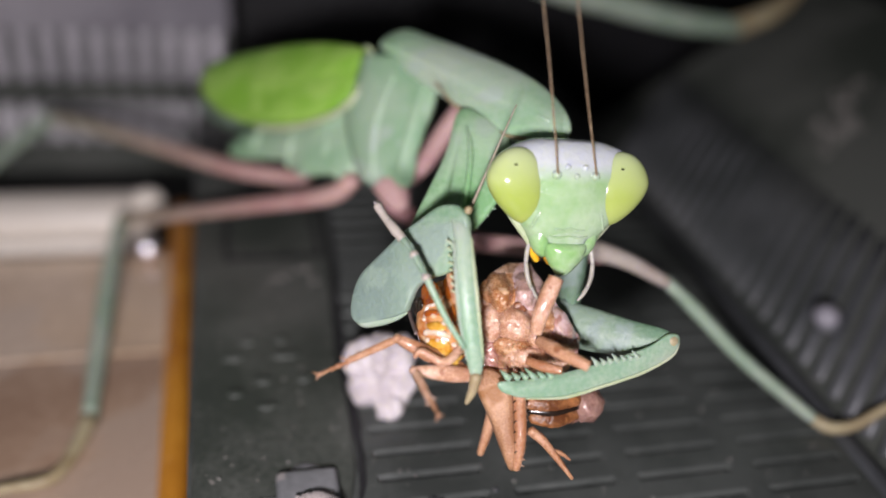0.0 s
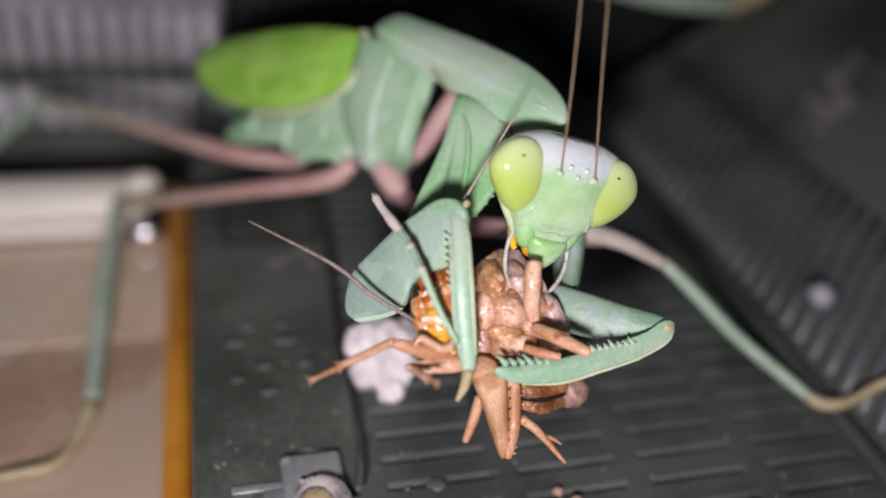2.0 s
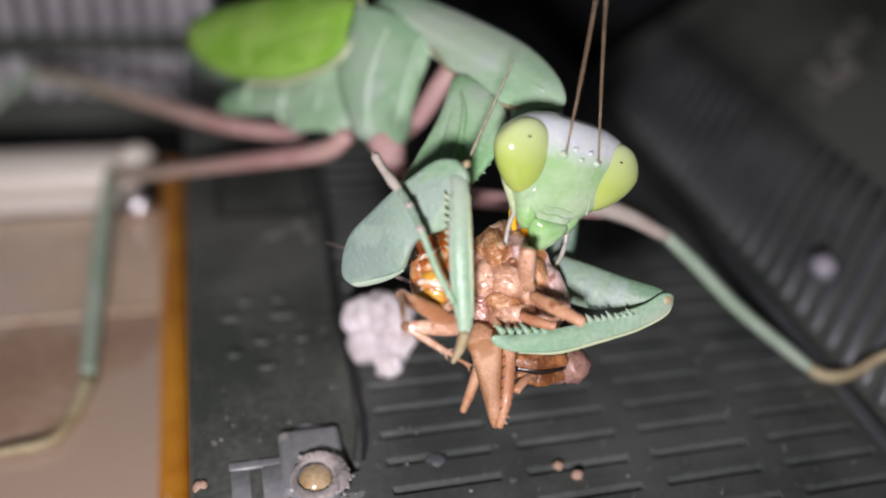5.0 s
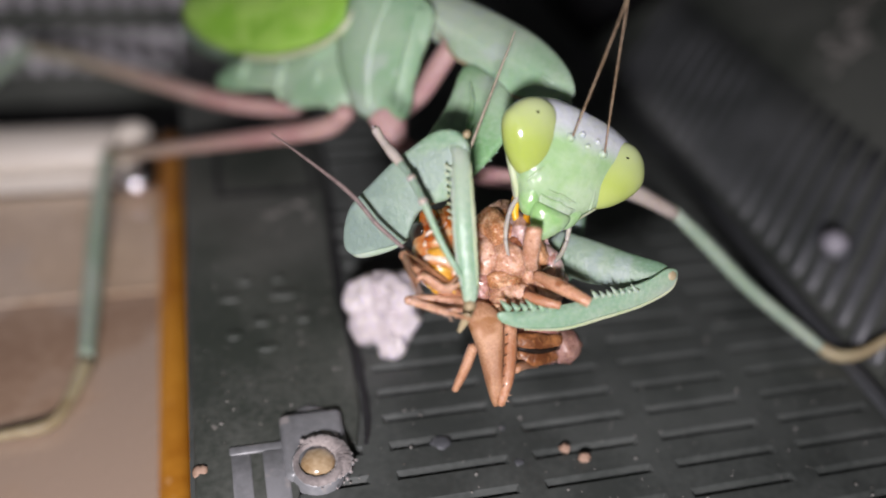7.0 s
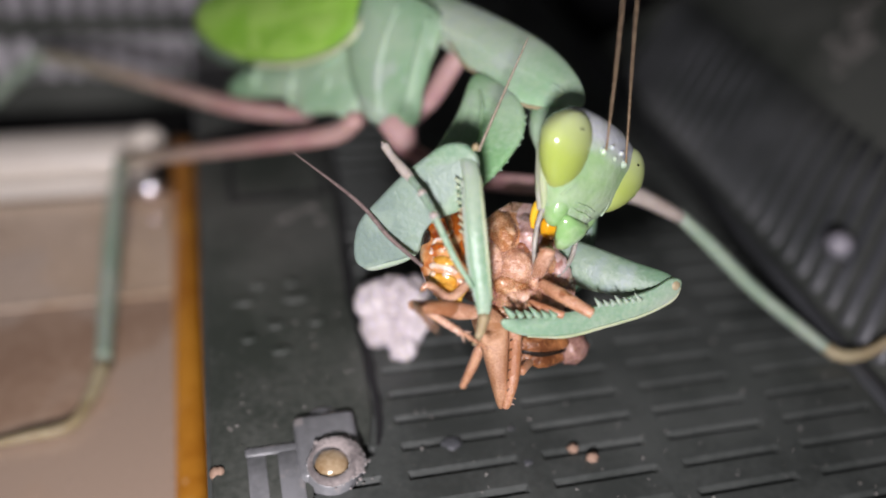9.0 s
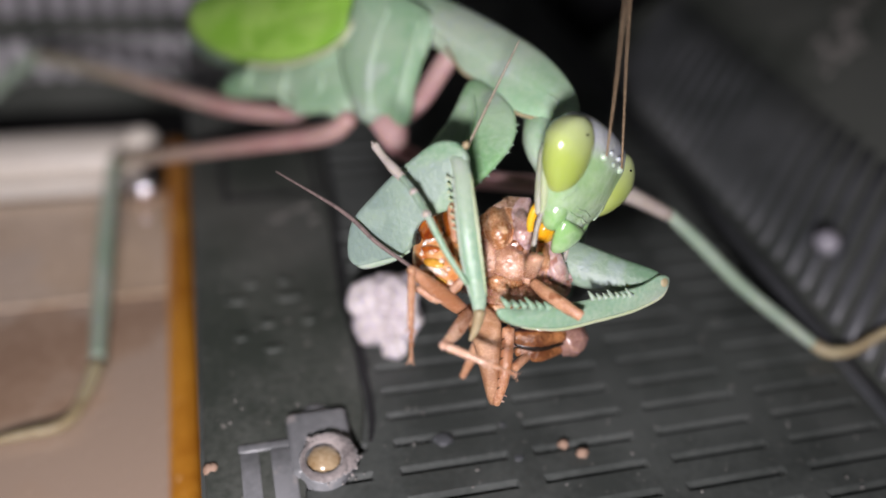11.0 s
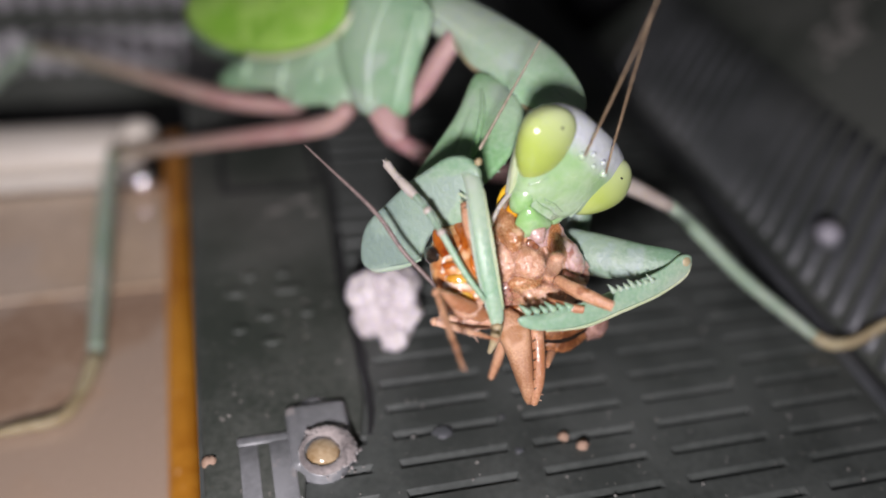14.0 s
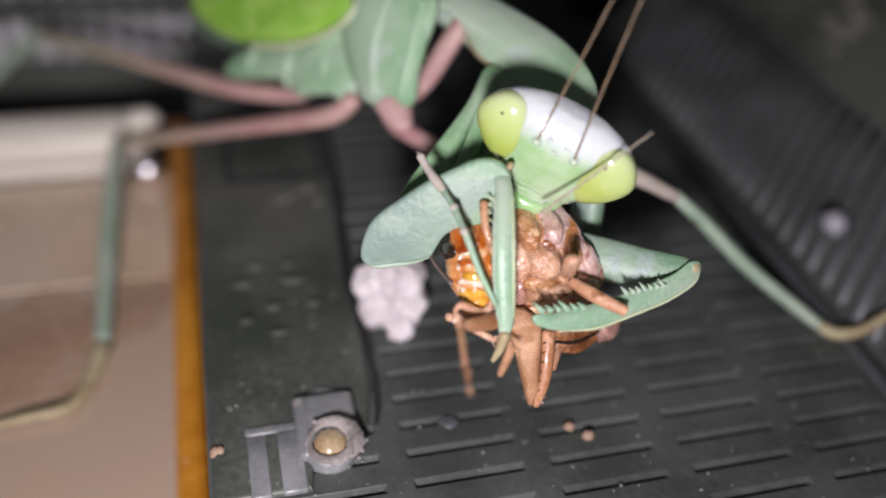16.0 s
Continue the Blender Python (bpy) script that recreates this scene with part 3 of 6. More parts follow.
for x, y, z in ((53.4, 21.2, 15.0), (51.8, 19.0, 13.9), (51.0, 16.7, 13.3), (49.4, 16.3, 12.2), (48.6, 16.3, 11.7), (53.9, 20.8, 15.3)):
    for i in range(14):
        r = 0.2 + 0.45 * rnd.random() ** 2
        q = Vector((x, y, z)) + Vector((rnd.gauss(0, 1.0), rnd.gauss(0, 1.2), 0))
        q.z = (q.x - 32) * SIDE + 0.1
        ball(bm, q, (r, r, r * 0.5), Euler((0, -0.61, 0)).to_matrix(), seg=10, rings=7, lump=0.7)
tagged(part("grime", bm, DUST, wall_east, "pale grime stuck to the side"), kind="stuff")

rivet = thing("side_rivet", (34.87, -7.87, 4.81), "shiny domed rivet on the sloping side", "rivet")
c = Vector((34.88, -7.81, 4.89))
bm = BM()
ball(bm, c, (1.2, 1.2, 1.05), seg=20, rings=12)
part("dome", bm, RIVET, rivet)
bm = BM()
tube(bm, [c + Vector((0.5, 0, -0.9)), c + Vector((0.1, 0, -0.2))], [1.4, 1.25], segs=16, n=3, cap=0.1)
part("washer", bm, PLASTIC_B, rivet)

# loose bits on the floor
c = Vector((-6.5, -8.6, 0))
clump = thing("white_clump", c, "crumpled white lump of paper lying on the floor", "clump")
for k, (off, rad) in enumerate((((-1.15, 0.9, 3.3), 1.95), ((1.0, 1.1, 3.5), 1.85), ((-1.0, 0.1, 1.75), 1.8), ((1.05, 0.0, 1.7), 1.75), ((-0.1, 0.9, 4.3), 1.5), ((0.0, -0.6, 1.2), 1.25), ((0.15, -1.9, 0.8), 1.15))):
    bm = BM()
    bmesh.ops.create_icosphere(bm, subdivisions=4, radius=1)
    for v in bm.verts:
        n = v.co.normalized()
        v.co = c + Vector(off) + n * rad * (1 + 0.28 * noise.noise(n * 1.5 + Vector((k * 3.7, 1, 7))) + 0.06 * noise.noise(n * 4 + Vector((k, 0, 0))))
        v.co.z = max(v.co.z, 0.0)
    part("lobe", bm, CLUMP, clump)
for x, y, z, r, col in ((4.07, -22.50, 0.30) + (0.42, 0), (5.13, -23.55, 0.30) + (0.47, 0), (-4.59, -20.21, 0.30) + (0.75, 1), (-21.26, -20.06, 0.60) + (0.55, 0), (0.18, -19.61, 0.20) + (0.3, 1), (0.44, -22.91, 0.20) + (0.35, 1)):
    bm = BM()
    ball(bm, (x, y, r * (0.55 if col == 0 else 0.04)), (r, r * 0.85, r * (0.7 if col == 0 else 0.1)), seg=12, rings=8, lump=0.5)
    solid("crumb", bm, CRUMB if col == 0 else PLASTIC_B, "small pinkish crumb on the crate floor" if col == 0 else "small grey crumb on the crate floor", "crumb", at=(x, y, 0), smooth=True, group="crumbs on the floor")
bm = BM()
rnd = random.Random(21)
for i in range(520):
    x, y = rnd.uniform(-21, 30), rnd.uniform(-40, 12)
    r = 0.05 + 0.11 * rnd.random() ** 3
    z = 0.46 if (x < -10 and y > -19) else 0
    ball(bm, (x, y, z + r * 0.4), (r, r, r * 0.6), seg=5, rings=4, lump=0.6)
solid("dust", bm, DUST, "pale dust specks scattered over the floor", "dust", "stuff", smooth=True)


# ---- the mantis
mantis = thing("mantis", (-4.26, -2.35, 0.00), "large pale green praying mantis gripping a cricket", "mantis")

# abdomen and wing pads
bm = BM()
tube(bm, [(-1.96, 8.22, 21.53), (-4.11, 10.96, 19.11), (-7.49, 16.16, 16.15), (-11.36, 21.57, 13.30), (-16.28, 28.48, 10.42), (-19.92, 33.51, 9.01)], [2.0, 3.4, 4.2, 4.2, 3.4, 1.6], segs=20, n=28, flat=0.8, side=(0, 0.5, 0.9), lump=0.03)
part("abdomen", bm, GREEN, mantis, "pale green swollen abdomen")
nrm = (Vector((-14.30, -4.84, 26.06)) - Vector((-12.72, 18.24, 17.04))).normalized()
bm = BM()
plate(bm, smooth_loop([(-7.87, 9.89, 19.54), (-5.62, 8.26, 19.93), (-5.58, 6.20, 17.64), (-6.82, 5.37, 14.80), (-7.89, 5.01, 12.79), (-9.33, 6.74, 12.94), (-11.85, 9.17, 11.76), (-12.95, 11.56, 12.16), (-17.23, 17.28, 9.62), (-18.16, 19.03, 10.03), (-16.05, 17.56, 12.52), (-12.05, 13.13, 15.04)], 60), nrm, 1.6, dome=0.9)
part("flank_lobe", bm, FLANK, mantis, "pale green leafy flank")
for pts in ([(-11.73, 11.99, 15.32), (-12.12, 10.98, 13.75), (-12.45, 10.63, 12.08)], [(-8.87, 9.32, 17.03), (-9.19, 7.98, 15.34), (-9.44, 7.19, 13.40)], [(-14.95, 15.60, 13.39), (-15.21, 14.96, 12.27), (-15.54, 15.08, 11.14)]):
    bm = BM()
    tube(bm, pts, [0.4, 0.95, 0.6], segs=12, n=14, flat=0.3, side=nrm)
    part("pleat", bm, FLANK, mantis, "soft fold of the flank")
bm = BM()
plate(bm, smooth_loop([(-6.15, 9.73, 23.39), (-3.96, 7.67, 23.75), (-1.90, 5.17, 23.49), (-1.07, 3.65, 22.79), (-1.47, 2.60, 20.99), (-2.60, 1.70, 18.36), (-3.31, 0.22, 15.61), (-4.28, 0.58, 14.71), (-5.77, 1.81, 14.20), (-6.77, 2.83, 14.12), (-7.34, 3.71, 14.45), (-7.77, 5.20, 15.72), (-8.10, 6.72, 17.16), (-8.00, 7.91, 18.76), (-7.37, 8.69, 20.54), (-6.74, 9.37, 22.19)], 60), nrm, 1.4, dome=0.7)
part("flank_lobe", bm, FLANK, mantis, "pale green leafy flank")
for pts, r in (([(-4.22, 5.94, 22.88), (-5.64, 4.21, 19.05), (-6.26, 2.13, 15.34)], 0.9), ([(-2.16, 3.69, 22.77), (-3.08, 1.90, 19.54), (-4.39, 0.33, 15.69)], 1.0)):
    bm = BM()
    tube(bm, pts, [r * 0.3, r * 0.8, r * 0.5], segs=12, n=16, flat=0.28, side=nrm)
    part("pleat", bm, FLANK, mantis, "soft fold of the flank")
bm = BM()
tube(bm, [(-4.95, 1.74, 14.86), (-4.62, 0.67, 14.19), (-4.21, -0.47, 13.56)], [1.6, 1.3, 0.7], segs=14, n=14, flat=0.6, side=nrm)
part("leg_base", bm, PINK, mantis, "pinkish leg base below the flank")
out = smooth_loop([(-6.02, 10.60, 23.44), (-5.99, 9.05, 21.96), (-7.62, 7.98, 19.52), (-10.35, 9.59, 16.98), (-14.10, 13.49, 14.67), (-18.14, 19.76, 13.12), (-20.72, 24.65, 13.89), (-19.60, 25.79, 16.20), (-14.65, 21.49, 19.38), (-9.79, 15.77, 22.19)], 44)
bm = BM()
plate(bm, out, nrm, 1.2, dome=1.4)
part("wing", bm, WING, mantis, "bright leaf-green wing pad")
bm = BM()
tube(bm, [Vector(v) + nrm * 0.45 for v in out[0:20]], [0.34] * 20, segs=6, n=60)
part("wing_margin", bm, MARGIN, mantis, "cream wing margin")
# the long thorax: shield on top, body below
SHOULDER = Vector((-3.24, 6.33, 23.74))
prothorax_at = SHOULDER
bm = BM()
tube(bm, [(-3.64, 9.30, 23.42), (-1.33, 3.91, 23.67), (1.05, -1.63, 23.71), (2.80, -6.31, 23.85), (4.24, -10.50, 23.66)], [1.2, 1.3, 1.5, 1.5, 1.1], segs=16, n=26, lump=0.03)
prothorax = part("prothorax", bm, SHIELD, mantis, "pale green thorax", at=prothorax_at)
out = smooth_loop([(-5.03, 9.61, 24.25), (-3.09, 9.29, 25.59), (-1.15, 6.47, 25.87), (1.82, 0.97, 26.25), (4.07, -4.44, 26.42), (5.08, -8.73, 25.89), (4.78, -11.10, 24.88), (2.75, -10.29, 24.28), (1.01, -8.30, 23.73), (-0.01, -5.51, 23.83), (-1.22, -1.75, 23.43), (-1.62, 1.53, 23.62), (-2.56, 4.81, 23.57), (-4.32, 8.33, 23.51)], 56)
nrm2 = (Vector((-6.74, -25.41, 35.50)) - Vector((0.65, -2.64, 24.81))).normalized()
bm = BM()
plate(bm, out, nrm2, 0.55, dome=1.2, crisp=True)
part("shield", bm, SHIELD, prothorax, "broad pale green thorax shield")
bm = BM()
tube(bm, [Vector(v) + nrm2 * 0.15 for v in out[27:52]], [0.16] * 25, segs=6, n=60)
part("shield_rim", bm, TAN, prothorax, "thin brown rim of the shield")

bm = BM()
tube(bm, [(3.3, -8.8, 23.3), (3.1, -10.9, 22.8), (3.5, -12.8, 21.9), (4.1, -14.2, 21.2)], [1.4, 1.7, 1.45, 0.8], segs=16, n=16, lump=0.05, seed=5)
part("neck", bm, SHIELD, prothorax, "short pale green neck")
COXA_AT = Vector((-0.69, -5.03, 23.31))
bm = BM()
tube(bm, [(-2.76, 5.58, 25.08), (-0.04, 0.12, 25.20), (2.11, -5.05, 25.33), (3.60, -9.95, 25.40)], [0.1, 0.3, 0.32, 0.15], segs=10, n=24)
part("keel", bm, SHIELD, prothorax, "low keel along the shield")
# left coxa: a leaf-like plate with a toothed edge
out = smooth_loop([(-1.14, -4.00, 23.78), (0.5, -6.00, 24.1), (1.5, -8.7, 23.85), (1.2, -11.2, 22.6), (-0.9, -13.3, 20.6), (-2.9, -14.4, 19.4), (-4.7, -14.5, 18.2), (-6.29, -14.38, 15.95), (-7.33, -14.23, 15.63), (-7.21, -13.48, 17.20), (-5.57, -11.43, 19.62), (-2.78, -7.18, 21.84)], 60)
nrm3 = (Vector((-9.74, -22.10, 29.74)) - Vector((-3.24, -11.14, 21.16))).normalized()
bm = BM()
plate(bm, out, nrm3, 0.8, dome=0.3, crisp=True)
coxa = part("coxa", bm, COXA, mantis, "leaf-like green upper foreleg", at=COXA_AT)
bm = BM()
for i in (12, 13, 15, 16, 18, 19, 20, 22, 24, 25):
    v = Vector(out[i])
    d = (v - sum((Vector(q) for q in out), Vector()) / len(out)).normalized()
    cone(bm, v - d * 0.15, v + d * (0.05 + 0.16 * random.random()), 0.1 + 0.08 * random.random(), 5)
part("toothed_edge", bm, CLAW, coxa, "small pale teeth")
for pts in ([(-1.0, -5.2, 23.6), (-1.2, -8.4, 22.9), (-2.1, -11.6, 21.2), (-3.6, -14.2, 19.2)],):
    bm = BM()
    tube(bm, [Vector(q) + nrm3 * 0.3 for q in pts], [0.06, 0.2, 0.22, 0.08], segs=10, n=22, lump=0.1)
    part("fold", bm, COXA, coxa, "soft fold along the leg")
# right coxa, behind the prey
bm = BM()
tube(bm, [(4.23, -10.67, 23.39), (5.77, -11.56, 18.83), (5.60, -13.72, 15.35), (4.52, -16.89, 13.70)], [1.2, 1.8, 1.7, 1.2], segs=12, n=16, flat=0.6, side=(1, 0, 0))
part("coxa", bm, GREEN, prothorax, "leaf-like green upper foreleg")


def leg_spines(owner, a, b, off, count, size, lean, r, material, label):
    a, b, off, lean = Vector(a), Vector(b), Vector(off), Vector(lean)
    for i in range(count):
        p = a.lerp(b, (i + 0.5) / count)
        s = size * (1.0 if i % 3 else 1.5)
        bm = BM()
        cone(bm, p, p + (off + lean).normalized() * s, r, 6)
        part("spine", bm, material, owner, label)


# left foreleg
KNEE_L = Vector((-4.53, -16.91, 22.04))
bm = BM()
plate(bm, smooth_loop([(-10.34, -14.72, 13.40), (-10.18, -14.11, 14.57), (-9.69, -13.79, 15.99), (-8.57, -13.98, 17.60), (-7.23, -14.37, 19.49), (-6.17, -14.85, 20.79), (-5.25, -15.30, 21.90), (-4.60, -15.83, 22.41), (-4.02, -16.46, 22.50), (-3.66, -17.26, 22.08), (-3.76, -17.77, 21.07), (-4.28, -17.89, 19.83), (-4.76, -18.05, 18.69), (-5.58, -17.54, 17.96), (-6.46, -17.12, 17.07), (-6.98, -17.35, 15.88), (-7.18, -17.42, 15.31), (-7.84, -16.96, 14.56), (-8.60, -16.33, 13.88), (-9.48, -15.74, 13.27), (-10.02, -15.29, 13.03)], 84), (-0.72, -0.57, 0.39), 0.7, dome=0.12, crisp=True)
fore_left = part("foreleg", bm, FEMUR, mantis, "broad green grasping foreleg", at=KNEE_L)
bm = BM()
tube(bm, [(-10.22, -15.00, 13.21), (-9.65, -15.63, 13.25), (-8.60, -16.29, 13.85), (-7.83, -16.92, 14.54), (-7.21, -17.39, 15.24)], [0.1, 0.3, 0.32, 0.24, 0.1], segs=10, n=20)
part("trochanter", bm, CLAW, fore_left, "yellowish green leg joint")
bm = BM()
tube(bm, [(-10.16, -14.21, 14.63), (-9.63, -13.88, 16.05), (-8.59, -14.13, 17.55), (-7.25, -14.51, 19.44), (-6.20, -14.96, 20.77), (-5.27, -15.42, 21.88)], [0.04, 0.08, 0.08, 0.08, 0.08, 0.05], segs=6, n=30, lump=0.4, seed=2)
part("femur_edge", bm, CLAW, fore_left, "pale upper edge of the thigh")
bm = BM()
ball(bm, (-3.68, -16.86, 22.51), (0.3, 0.25, 0.28), Euler((0, 0, 0.6)).to_matrix(), seg=12, rings=8)
part("knee_joint", bm, TAN, fore_left, "small tan knee joint")
bm = BM()
tube(bm, [(-4.27, -16.00, 22.05), (-4.18, -17.92, 21.27), (-4.29, -20.09, 19.24), (-4.13, -21.34, 17.14), (-3.82, -22.39, 14.85), (-3.81, -22.76, 13.89)], [0.5, 0.56, 0.58, 0.6, 0.52, 0.3], segs=18, n=28, flat=0.5, side=(Vector((-10.93, -29.74, 26.76)) - Vector((-8.00, -16.62, 18.02))))
shin_left = part("foreleg_shin", bm, CLAW, mantis, "smooth teal green shin", at=KNEE_L)
for pts, m in (([(-4.85, -18.30, 21.23), (-4.92, -20.03, 19.24), (-4.76, -21.28, 17.15), (-4.35, -22.31, 14.93)], TIBIA), ([(-3.78, -18.46, 21.44), (-3.76, -20.31, 19.36), (-3.6, -21.56, 17.26), (-3.36, -22.52, 15.09)], MARGIN)):
    bm = BM()
    tube(bm, pts, [0.05, 0.11, 0.11, 0.05], segs=8, n=24, lump=0.2, seed=6)
    part("shin_edge", bm, m, shin_left, "yellowish edge of the shin")
bm = BM()
tube(bm, [(-3.76, -22.78, 14.08), (-3.99, -23.09, 13.09), (-4.29, -23.12, 12.13)], [0.4, 0.3, 0.14], segs=10, n=10)
part("claw", bm, TAN, shin_left, "pale hooked claw tip")
leg_spines(shin_left, (-4.72, -18.43, 20.69), (-4.43, -21.98, 15.03), Vector((-5.28, -19.17, 18.69)) - Vector((-4.48, -19.53, 18.88)), 19, 0.3, Vector((-5.02, -19.78, 18.24)) - Vector((-4.99, -19.41, 18.83)), 0.07, DARK, "small dark spine")
leg_spines(shin_left, (-5.16, -17.66, 21.15), (-4.77, -18.99, 17.68), Vector((-4.48, -19.53, 18.88)) - Vector((-5.28, -19.17, 18.69)), 8, 0.34, Vector((-5.02, -19.78, 18.24)) - Vector((-4.99, -19.41, 18.83)), 0.09, MARGIN, "pale spine")
# the foot folds back over the thigh: a teal first joint, short pale green ones and a tan clawed end
bm = BM()
tube(bm, [(-4.56, -22.18, 15.82), (-5.53, -21.15, 17.19), (-6.14, -20.26, 18.31), (-6.61, -19.44, 19.20)], [0.17, 0.21, 0.23, 0.24], segs=10, n=18)
part("tarsus", bm, CLAW, shin_left, "thin teal foot joint folded back")
for a, b, r in (((-6.67, -19.37, 19.29), (-7.21, -18.19, 20.13), 0.24), ((-7.24, -18.15, 20.19), (-7.76, -16.99, 20.62), 0.23)):
    a, b = Vector(a), Vector(b)
    bm = BM()
    tube(bm, [a, a.lerp(b, 0.5), b], [r * 0.8, r * 0.85, r * 1.1], segs=10, n=12)
    part("tarsus", bm, GREEN, shin_left, "short pale green foot joint")
    bm = BM()
    ball(bm, a, (r * 1.25, r * 1.2, r * 1.15), seg=12, rings=8, lump=0.15)
    part("tarsal_joint", bm, PALELEG, shin_left, "pale joint of the foot")
bm = BM()
tube(bm, [(-7.76, -16.99, 20.62), (-8.11, -16.26, 20.85), (-8.47, -15.51, 21.10)], [0.28, 0.34, 0.28], segs=10, n=12)
tube(bm, [(-8.47, -15.51, 21.10), (-8.71, -14.96, 21.28), (-8.99, -14.31, 21.60)], [0.28, 0.26, 0.3], segs=10, n=12)
for q in ((-9.22, -14.12, 21.79), (-8.91, -13.78, 21.71)):
    cone(bm, (-9.02, -14.31, 21.59), q, 0.14, 6)
part("tarsal_claw", bm, PALELEG, shin_left, "tan clawed end of the foot")

# right foreleg
ELBOW = Vector((10.16, -21.25, 14.20))
# thigh in a darker green than its shin: the shade on it is painted in
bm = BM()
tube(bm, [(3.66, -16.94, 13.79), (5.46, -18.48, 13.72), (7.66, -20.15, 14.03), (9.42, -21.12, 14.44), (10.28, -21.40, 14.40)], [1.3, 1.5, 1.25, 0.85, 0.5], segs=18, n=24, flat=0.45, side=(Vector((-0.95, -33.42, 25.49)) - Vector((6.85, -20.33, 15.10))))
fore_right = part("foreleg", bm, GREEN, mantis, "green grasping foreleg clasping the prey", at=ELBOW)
bm = BM()
plate(bm, smooth_loop([(-2.09, -22.59, 13.21), (-0.35, -22.59, 13.18), (2.75, -22.40, 13.46), (5.94, -22.07, 13.99), (8.39, -21.74, 14.55), (9.64, -21.40, 15.12), (10.47, -21.44, 15.08), (10.59, -21.70, 14.57), (9.95, -22.11, 13.85), (7.88, -22.55, 13.05), (5.12, -22.89, 12.50), (2.30, -23.24, 12.09), (-0.39, -23.20, 12.20), (-1.52, -23.04, 12.47), (-2.11, -22.85, 12.79)], 60), Vector((-0.95, -33.42, 25.49)) - Vector((6.85, -20.33, 15.10)), 0.7, dome=0.15, crisp=True)
part("tibia", bm, CLAW, fore_right, "smooth teal green shin")
bm = BM()
tube(bm, [(10.55, -21.75, 14.55), (9.95, -22.15, 13.85), (7.88, -22.6, 13.05), (5.12, -22.95, 12.5), (2.30, -23.3, 12.09), (-0.39, -23.25, 12.2)], [0.06, 0.13, 0.14, 0.14, 0.12, 0.05], segs=8, n=36, lump=0.2, seed=8)
part("shin_edge", bm, MARGIN, fore_right, "yellowish lower edge of the shin")
bm = BM()
ball(bm, (9.98, -21.59, 14.72), (0.5, 0.5, 0.5), seg=14, rings=10)
part("joint", bm, TAN, fore_right, "pale worn elbow")
up = Vector((-1.27, -20.92, 15.27)) - Vector((-1.03, -22.51, 12.85))
leg_spines(fore_right, (-1.70, -22.60, 13.37), (1.64, -22.82, 13.41), up, 6, 0.6, (Vector((-2.08, -22.27, 12.76)) - Vector((-1.03, -22.51, 12.85))) * 2.5, 0.3, CLAW, "stout green spine")
leg_spines(fore_right, (4.15, -22.75, 14.09), (7.63, -22.39, 14.13), up, 7, 0.46, (Vector((-2.08, -22.27, 12.76)) - Vector((-1.03, -22.51, 12.85))) * 2.0, 0.24, TIBIA, "small pale green spine")


def walking_leg(name_points, mats, label):
    """A leg: thigh, with shin and foot as its parts."""
    thigh, shin, foot = name_points
    bm = BM()
    tube(bm, thigh[0], thigh[1], segs=12, n=20, flat=0.85)
    leg = part("walking_leg", bm, mats[0], mantis, label, at=thigh[0][0])
    bm = BM()
    tube(bm, shin[0], shin[1], segs=10, n=18)
    part("shin", bm, mats[1], leg, "grey-green shin")
    bm = BM()
    tube(bm, foot[0], foot[1], segs=8, n=16)
    part("foot", bm, mats[2], leg, "tan jointed foot")
    return leg


walking_leg((([(-7.59, 4.81, 13.56), (-9.34, 6.31, 11.29), (-14.29, 11.56, 7.70), (-22.61, 21.03, 1.53), (-30.28, 29.49, -4.02)], [0.95, 1.1, 1.0, 0.85, 0.75]),
             ([(-30.32, 29.74, -3.64), (-31.10, 22.30, -6.12), (-31.52, 11.67, -8.67), (-31.45, 1.92, -9.00)], [0.62, 0.9, 0.95, 0.75]),
             ([(-31.45, 1.92, -9.00), (-32.33, -2.15, -9.00), (-33.78, -5.04, -9.10), (-37.21, -5.54, -9.20), (-40.13, -5.96, -9.30)], [0.85, 0.65, 0.6, 0.5, 0.35])), (PINKTAN, TIBIA, TAN), "pink thighed middle leg")
walking_leg((([(-10.35, 16.46, 7.61), (-17.22, 20.44, 6.91), (-24.32, 28.82, 5.35), (-32.60, 39.52, 3.08), (-39.27, 47.52, 1.11)], [0.9, 1.05, 1.0, 0.95, 0.9]),
             ([(-39.26, 47.59, 1.23), (-43.64, 49.00, -2.40), (-50.05, 49.78, -7.95), (-59.66, 50.20, -15.53)], [1.0, 1.0, 1.0, 0.9]),
             ([(-59.66, 50.20, -15.53), (-65.90, 49.31, -23.64), (-71.12, 50.55, -29.84)], [0.8, 0.6, 0.4])), (PINKTAN, TIBIA, TAN), "pink thighed hind leg")
walking_leg((([(0.71, 2.31, 21.10), (-0.74, 2.33, 18.56), (-2.23, 2.33, 15.95), (-4.70, 2.65, 13.40), (-4.25, 0.81, 12.63)], [1.0, 1.05, 0.95, 0.95, 0.9]),
             ([(-4.25, 0.81, 12.63), (-0.41, -3.07, 12.10), (5.34, -7.52, 13.47), (10.13, -9.69, 14.16)], [0.8, 0.8, 0.8, 0.9]),
             ([(10.13, -9.69, 14.16), (10.21, -9.80, 14.02), (10.55, -9.95, 13.94)], [0.7, 0.5, 0.4])), (PINK, PINK, PINK), "pink folded leg base")
